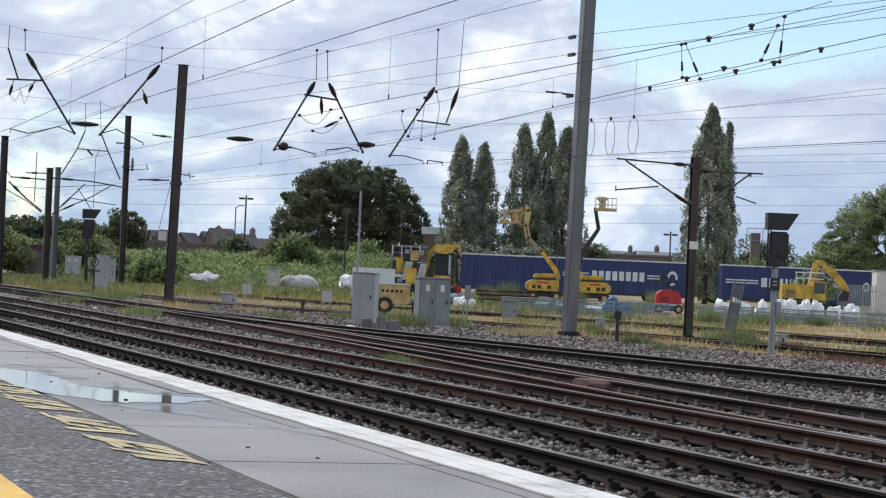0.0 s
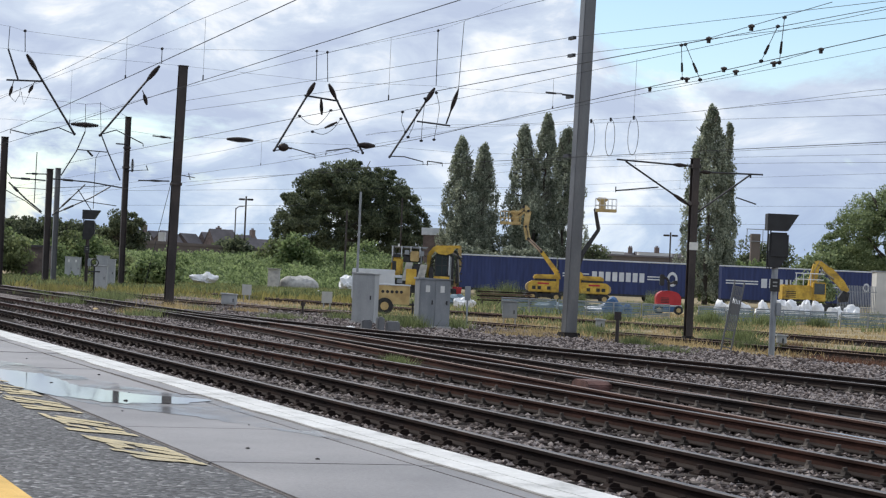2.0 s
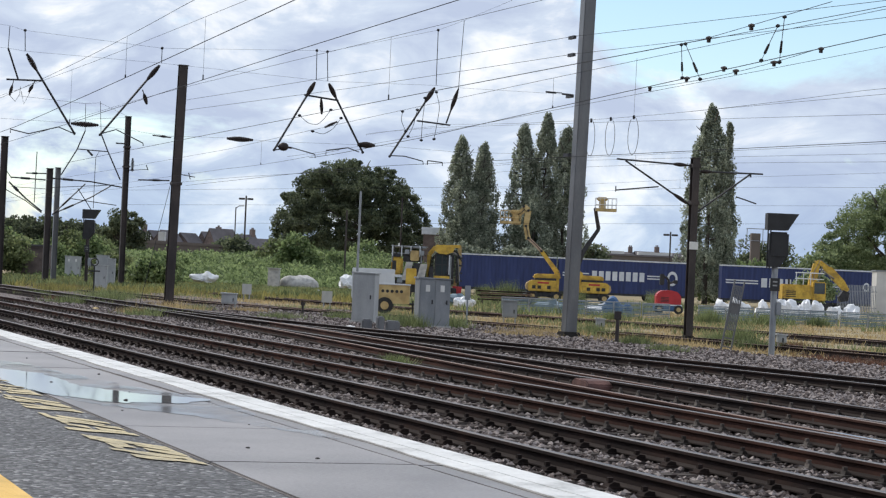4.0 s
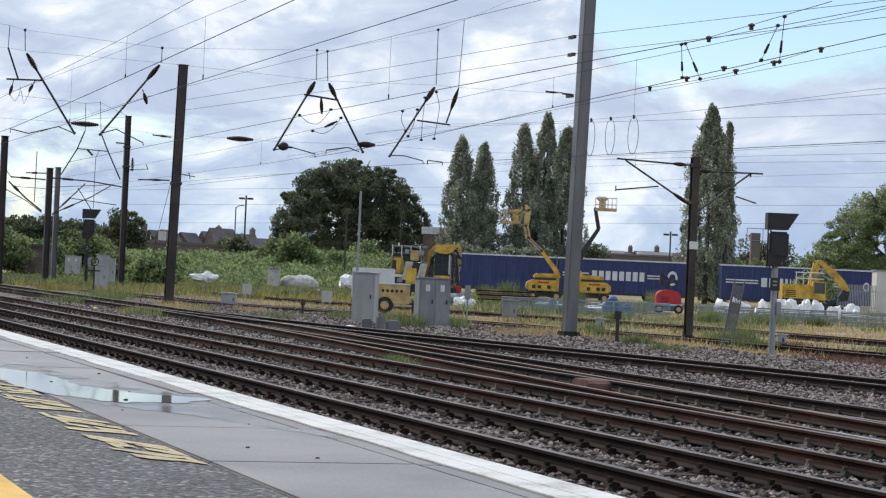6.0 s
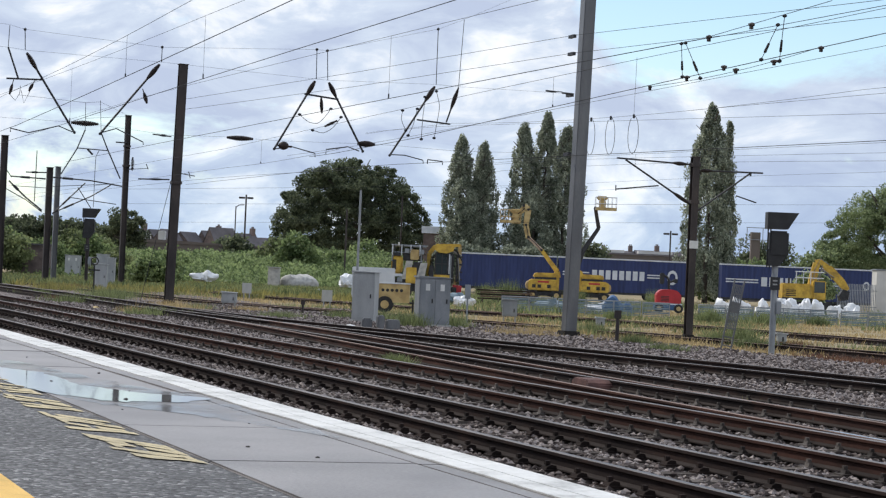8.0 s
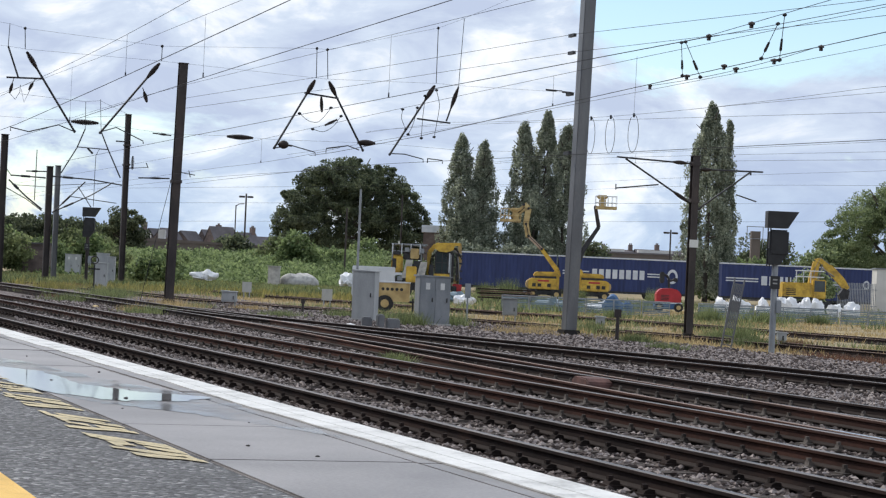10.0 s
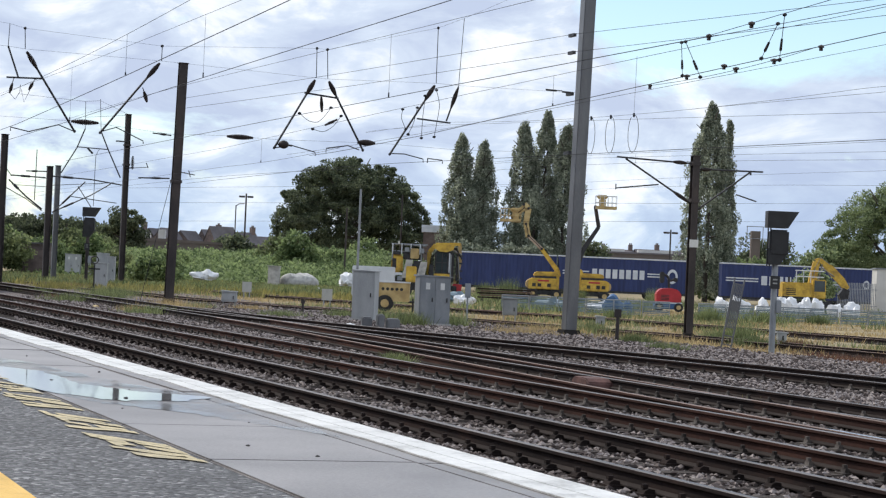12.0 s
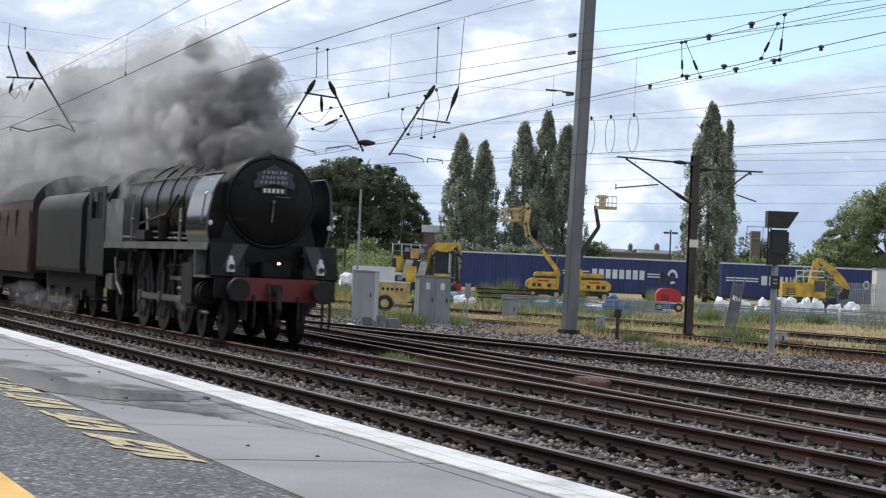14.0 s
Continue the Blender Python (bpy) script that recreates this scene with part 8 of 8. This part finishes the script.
def build_yard():
    road_rail_excavator()
    boom_lift(8.6, -1, "yellow boom lift with its basket folded over the arm",
              [("lower_boom", [(1.15, 1.9), (1.05, 2.4), (-.35, 4.15)], [.2, .2, .15], "plant_yellow"), ("mid_boom", [(-.35, 4.15), (-1.5, 5.2)], [.13, .13], "boom_primer"), ("upper_boom", [(-1.5, 5.1), (-1.75, 6.2), (-1.6, 7.5), (-2.0, 7.8)], [.22, .22, .26, .25], "dirty_yellow"), ("jib", [(-1.9, 7.6), (-2.6, 7.0), (-2.9, 6.6)], [.25, .2, .15], "dirty_yellow")], (-3.1, 6.3))
    boom_lift(12.6, 1, "yellow boom lift with a raised work basket",
              [("lower_boom", [(-1.0, 1.9), (-1.4, 2.6), (-.9, 4.2), (.35, 6.2)], [.2, .22, .2, .15], "dark_steel"), ("jib", [(.35, 6.2), (.2, 6.9), (.0, 7.9)], [.16, .15, .14], "mast_brown")], (.1, 7.7))
    crawler_excavator()
    small_machines()
    rng = random.Random(77)
    for k, (a, w, h) in enumerate(((18.4, 1.0, 1.0), (19.1, 1.2, 1.15), (19.6, .9, .9), (21.2, 1.0, 1.0), (22.0, 1.3, 1.2), (22.9, 1.1, 1.1), (23.8, 1.4, 1.2), (24.6, 1.2, 1.1), (25.4, 1.0, .9), (26.1, .9, .8), (26.8, 1.2, 1.0))):
        lumpy("bulk_bag", a, 148 + rng.uniform(-2, 2), w, h, "white_plastic", "crumpled white bulk bag standing in the yard", "bag", k + 1, "white bulk bags", .9)
    lumpy("sheeting", 9.3, 130, 1.6, .5, "white_plastic", "crumpled white sheeting on the ground", "sheet", 31)
    lumpy("sheeting", 1.3, 129, 1.5, .55, "white_plastic", "white sheet lying behind the cabinets", "sheet", 33, depth=.7)
    lumpy("sheeting", -19.0, 183, 2.4, .8, "white_plastic", "long white sheet lying in weeds below the bank", "sheet", 35, depth=1.2, z=.15)
    lumpy("sheeting", -7.4, 180, 1.5, 1.1, "white_plastic", "round white bundle at the foot of the bank", "sheet", 36, z=.2)
    lumpy("sheeting", -8.6, 160, .5, .35, "white_plastic", "small white bundle in the weeds", "sheet", 37)
    for k, (a, d, w, h) in enumerate(((9.75, 128, 1.2, .9), (10.5, 129, .9, .6), (6.6, 135, 1.8, .5), (.9, 137, 1.6, .7), (7.4, 128, 1.2, .35))):
        lumpy("tarpaulin", a, d, w, h, "blue_paint" if k < 2 else "barrier_blue", "crumpled blue tarpaulin on the ground", "tarpaulin", 40 + k, "tarpaulins")
    # barrier of low blue netting panels
    for k in range(15):
        if k == 6:
            continue
        a = 3.9 + k * 1.48
        ob = thing("barrier_panel", facing(a, 119 + .4 * math.sin(k * 1.9), -.26, 4 * math.sin(k * 2.3)), "low pale blue netting barrier panel", "barrier", "yard barriers")
        bm = bmesh.new()
        for s in (-.7, .7):
            rod(bm, (s, 0, 0), (s, 0, .85), .025, n=6)
        rod(bm, (-.7, 0, .82), (.7, 0, .82), .025, n=6)
        part("frame", bm, M["fence_grey"], ob)
        bm = bmesh.new()
        for i in range(11):
            z = .1 + i * .065
            sag = .02 * math.sin(i * 1.7 + k)
            box(bm, -.69, .69, -.008, .008, z + sag, z + .038 + sag)
        part("netting", bm, M["barrier_blue"], ob, "pale blue netting")
    # rail and timber stack
    ob = thing("rail_stack", facing(4.3, 150), "stack of rusty rails on timbers", "stack of rails")
    for k in range(5):
        bm = bmesh.new()
        box(bm, -1.9 + .2 * (k % 2), 1.7 + .2 * (k % 3), -.6, .6, .25 + k * .14, .34 + k * .14)
        part("rail_layer", bm, M["rust_top"] if k % 2 else M["rail_side"], ob)
    for x in (-1.6, -.5, .6, 1.6):
        bm = bmesh.new()
        box(bm, x - .07, x + .07, -.7, .62, 0, .25)
        part("stake", bm, M["mast_brown"], ob)
    # concrete block and gravel heap by the bank
    bm = bmesh.new()
    box(bm, -.45, .45, -.6, .6, 0, 1.5, bevel=.04)
    box(bm, -.5, .5, -.7, .7, 1.5, 1.56)
    solo("concrete_block", bm, M["concrete"], "pale concrete block at the foot of the bank", "block", at=facing(-13.3, 180, .0))
    lumpy("gravel_mound", -11.4, 181, 3.2, 1.3, "concrete", "low grey mound of gravel beside a concrete block", "mound", 51, depth=2.0, crumple=.3)
    # white van-like container behind the generator
    ob = thing("container", facing(-4.2, 140), "pale grey low container behind the cabinets", "container")
    bm = bmesh.new()
    box(bm, -1.3, 1.3, -.8, .8, .1, 2.0, bevel=.04)
    part("body", bm, M["lorry_top"], ob)
    for k in range(8):
        bm = bmesh.new()
        box(bm, -1.2 + k * .31, -1.1 + k * .31, -.83, -.8, .2, 1.9)
        part("rib", bm, M["lorry_top"], ob)
    # palisade fences
    for a0, a1, d, h, lab in ((36.3, 39.95, 208, 2.6, "grey steel palisade fence before the trailers"), ):
        ob = thing("palisade_fence", facing(a0, d, -.26), lab, "fence")
        n = int((a1 - a0) / .15)
        for k in range(n):
            bm = bmesh.new()
            box(bm, k * .15, k * .15 + .075, -.02, .02, .1, h)
            part("pale", bm, M["fence_grey"], ob)
        for z in (.5, 2.0):
            bm = bmesh.new()
            box(bm, 0, a1 - a0, .03, .07, z, z + .06)
            part("rail", bm, M["fence_grey"], ob)
    ob = thing("site_cabin", facing(42.4, 211), "white site cabin at the end of the fence", "cabin")
    bm = bmesh.new()
    box(bm, -2.2, 2.2, -1.2, 1.2, .0, 3.9, bevel=.03)
    part("body", bm, M["pale_wall"], ob)
    bm = bmesh.new()
    box(bm, -2.3, 2.3, -1.3, 1.3, 3.9, 4.02)
    part("roof", bm, M["fence_grey"], ob)


def house(a, d, w, dp, eaves, ridge, chimney, label, turn=0):
    ob = thing("terraced_house", facing(a, d, -.27, turn), label, "house", "terraced houses")
    bm = bmesh.new()
    box(bm, -w / 2, w / 2, -dp / 2, dp / 2, 0, eaves)
    wall = part("wall", bm, M["brick"], ob)
    bm = bmesh.new()
    prism(bm, [(-dp / 2 - .3, eaves - .05), (0, ridge), (dp / 2 + .3, eaves - .05), (0, ridge - .2)], -w / 2 - .1, w / 2 + .1, "x")
    part("roof", bm, M["slate"], ob, "dark slate roof")
    bm = bmesh.new()
    prism(bm, [(-dp / 2, eaves), (dp / 2, eaves), (0, ridge - .1)], -w / 2, w / 2, "x")
    part("gable", bm, M["brick"], ob)
    if chimney:
        bm = bmesh.new()
        box(bm, w / 2 - 1.0, w / 2 - .2, -.4, .4, ridge - .6, ridge + 1.0)
        for x in (-.75, -.45):
            rod(bm, (w / 2 + x, 0, ridge + 1.0), (w / 2 + x, 0, ridge + 1.3), .12, n=8)
        part("chimney", bm, M["brick"], ob)
    for x in (-w / 4, w / 4):
        for z in (1.0, 3.6):
            bm = bmesh.new()
            box(bm, x - .5, x + .5, -dp / 2 - .03, -dp / 2 + .05, z, z + 1.2)
            win = part("window", bm, M["glass"], wall)


def build_distance():
    rng = random.Random(9)
    a = -57.0
    k = 0
    while a < -31:
        w = rng.uniform(2.9, 3.9)
        house(a, 420 + 6 * math.sin(k * 2.1), 5.6, w + .3, 5.3 + .25 * math.sin(k), 7.5 + .5 * math.sin(k * 1.3 + 1) + (.6 if -52 < a < -38 else 0), k % 2 == 0, "brick terraced house with slate roof beyond the wall", 52 + 16 * math.sin(k * .7))
        a += w
        k += 1
    for a in np.arange(24, 46, 5.2):
        house(float(a), 440, 5.0, 8, 6.3, 7.9 + .3 * math.sin(float(a)), True, "distant terraced house beyond the trailers", 12 * math.sin(float(a)))
    ob = thing("warehouse", facing(-32, 302, -.27), "long low brown-clad warehouse wall behind the bank", "warehouse")
    bm = bmesh.new()
    box(bm, -11, 11, 0, 6, 0, 4.4)
    part("wall", bm, M["brown_wall"], ob)
    bm = bmesh.new()
    prism(bm, [(-11.1, 4.4), (11.1, 4.2), (11.1, 4.35), (-11.1, 4.95)], -.1, 6.1, "y")
    part("roof", bm, M["brown_wall"], ob)
    for x0, x1, z1 in ((-9.6, -7.2, 5.55), (-6.0, -5.2, 6.0)):
        bm = bmesh.new()
        box(bm, x0, x1, .3, 2.5, 4.4, z1, bevel=.05)
        part("rooflight", bm, M["pale_wall"], ob, "pale raised roof box")
    for k in range(10):
        bm = bmesh.new()
        box(bm, -10.5 + k * 2.2, -10.4 + k * 2.2, -.06, 0, 0, 4.4)
        part("panel_joint", bm, M["brown_wall"], ob)
    ob = thing("warehouse", facing(-14, 300, -.27), "brown-clad warehouse wall in shade behind the broad tree", "warehouse")
    bm = bmesh.new()
    box(bm, -9, 9, 0, 6, 0, 3.9)
    part("wall", bm, M["brown_wall"], ob)
    bm = bmesh.new()
    box(bm, -9.1, 9.1, -.1, 6.1, 3.9, 4.05)
    part("roof", bm, M["slate"], ob)
    ob = thing("warehouse", facing(36, 400, -.27), "long low warehouse with pale roof edge beyond the trailers", "warehouse")
    bm = bmesh.new()
    box(bm, -14, 14, 0, 8, 0, 6.7)
    part("wall", bm, M["brown_wall"], ob)
    bm = bmesh.new()
    box(bm, -14.2, 14.2, -.2, 8.2, 6.7, 7.0)
    part("roof", bm, M["slate"], ob)
    for x, w in ((-6, 2.0), (1.5, 3.0), (8, 1.6)):
        bm = bmesh.new()
        box(bm, x - w, x + w, .5, 3, 7.0, 7.5)
        part("rooflight", bm, M["pale_wall"], ob)
    ob = thing("brick_hut", facing(-.9, 258, -.27), "small brick building with flat grey roof behind the excavator", "building")
    bm = bmesh.new()
    box(bm, -1.4, 1.4, -1.2, 1.2, 0, 6.4)
    part("wall", bm, M["brick"], ob)
    bm = bmesh.new()
    box(bm, -1.6, 1.6, -1.4, 1.4, 6.4, 7.2)
    part("roof", bm, M["lorry_top"], ob)
    ob = thing("brick_hut", facing(-33.9, 190, -.27), "small brown brick hut among the shrubs", "building")
    bm = bmesh.new()
    box(bm, -1.1, 1.1, -1.2, 1.2, 0, 2.75)
    part("wall", bm, M["brick"], ob)
    bm = bmesh.new()
    box(bm, -1.25, 1.25, -1.35, 1.35, 2.75, 2.9)
    part("roof", bm, M["slate"], ob)
    ob = thing("tank_tower", facing(41.2, 300, -.27), "dark square tower with railings far behind the signal", "tower")
    bm = bmesh.new()
    box(bm, -.6, .6, -.6, .6, 0, 9.2)
    part("shaft", bm, M["brown_wall"], ob)
    bm = bmesh.new()
    for x in (-1.2, .9):
        rod(bm, (x, -.7, 7.0), (x, -.7, 9.8), .05, n=6)
    for z in (8.2, 9.8):
        rod(bm, (-1.3, -.7, z), (1.6, -.7, z), .05, n=6)
    part("railing", bm, M["fence_grey"], ob)


build_ground()
build_platform()
build_reflection_wall()
build_tracks()
build_masts()
build_headspan()
build_wires()
build_trailers()
build_lineside()
build_debris()
build_yard()
build_distance()
build_trees()
build_bank()
LOCO, WHEELS, RODS = build_loco()
TENDER = build_tender()
COACHES = [(build_coach(-23.4 - 20.3 * k), -23.4 - 20.3 * k) for k in range(3)]
SMOKE, CLUMPS, STEAM, DRIFTS = build_smoke()
build_grass()
build_stones()


# ---------------------------------------------------------------- what moves
SPEED, X_END = 30.55, -43.92


def motions():
    for ob, off in [(LOCO, 0), (TENDER, 0), (SMOKE, 0), (STEAM, 0)] + list(COACHES):
        walk(ob, [(t, pose(X_END + off + SPEED * (t - 14.0), 11.39, 0)) for t in (0.0, 7.0, 14.0)])
    steps = [k / FPS for k in range(14 * FPS + 1)]
    turn = [math.degrees(SPEED * (t - 14.0) / DRIVER_R) + 40 for t in steps]
    for ob, x in zip(WHEELS, DRIVERS):
        walk(ob, [(t, pose(x, 0, DRIVER_R, 0, a % 360, 0)) for t, a in zip(steps, turn)])
    for ob, lead in zip(RODS, (0, -90)):
        walk(ob, [(t, pose(CRANK * math.cos(radians(-a - lead)), 0, DRIVER_R + CRANK * math.sin(radians(-a - lead)))) for t, a in zip(steps, turn)])
    for k, (ob, back, u) in enumerate(CLUMPS):
        rows = []
        for t in (0.0, 12.0, 12.6, 13.3, 14.0):
            w = t - 14.0 if t >= 12 else -2.0
            rows.append((t, pose(back - w * (.15 + .9 * u), 0, 3.72 + w * .25 * (1 - u), 3 * math.sin(k + t), (14 if k % 2 else 9) * w, 0)))
        walk(ob, rows)
    for k, (ob, (x, y, z)) in enumerate(DRIFTS):
        walk(ob, [(t, pose(x + .25 * math.sin(3 * t + k), y, z, 0, 0, 4 * math.sin(2 * t + k))) for t in (0.0, 7.0, 12.0, 12.7, 13.4, 14.0)])


motions()
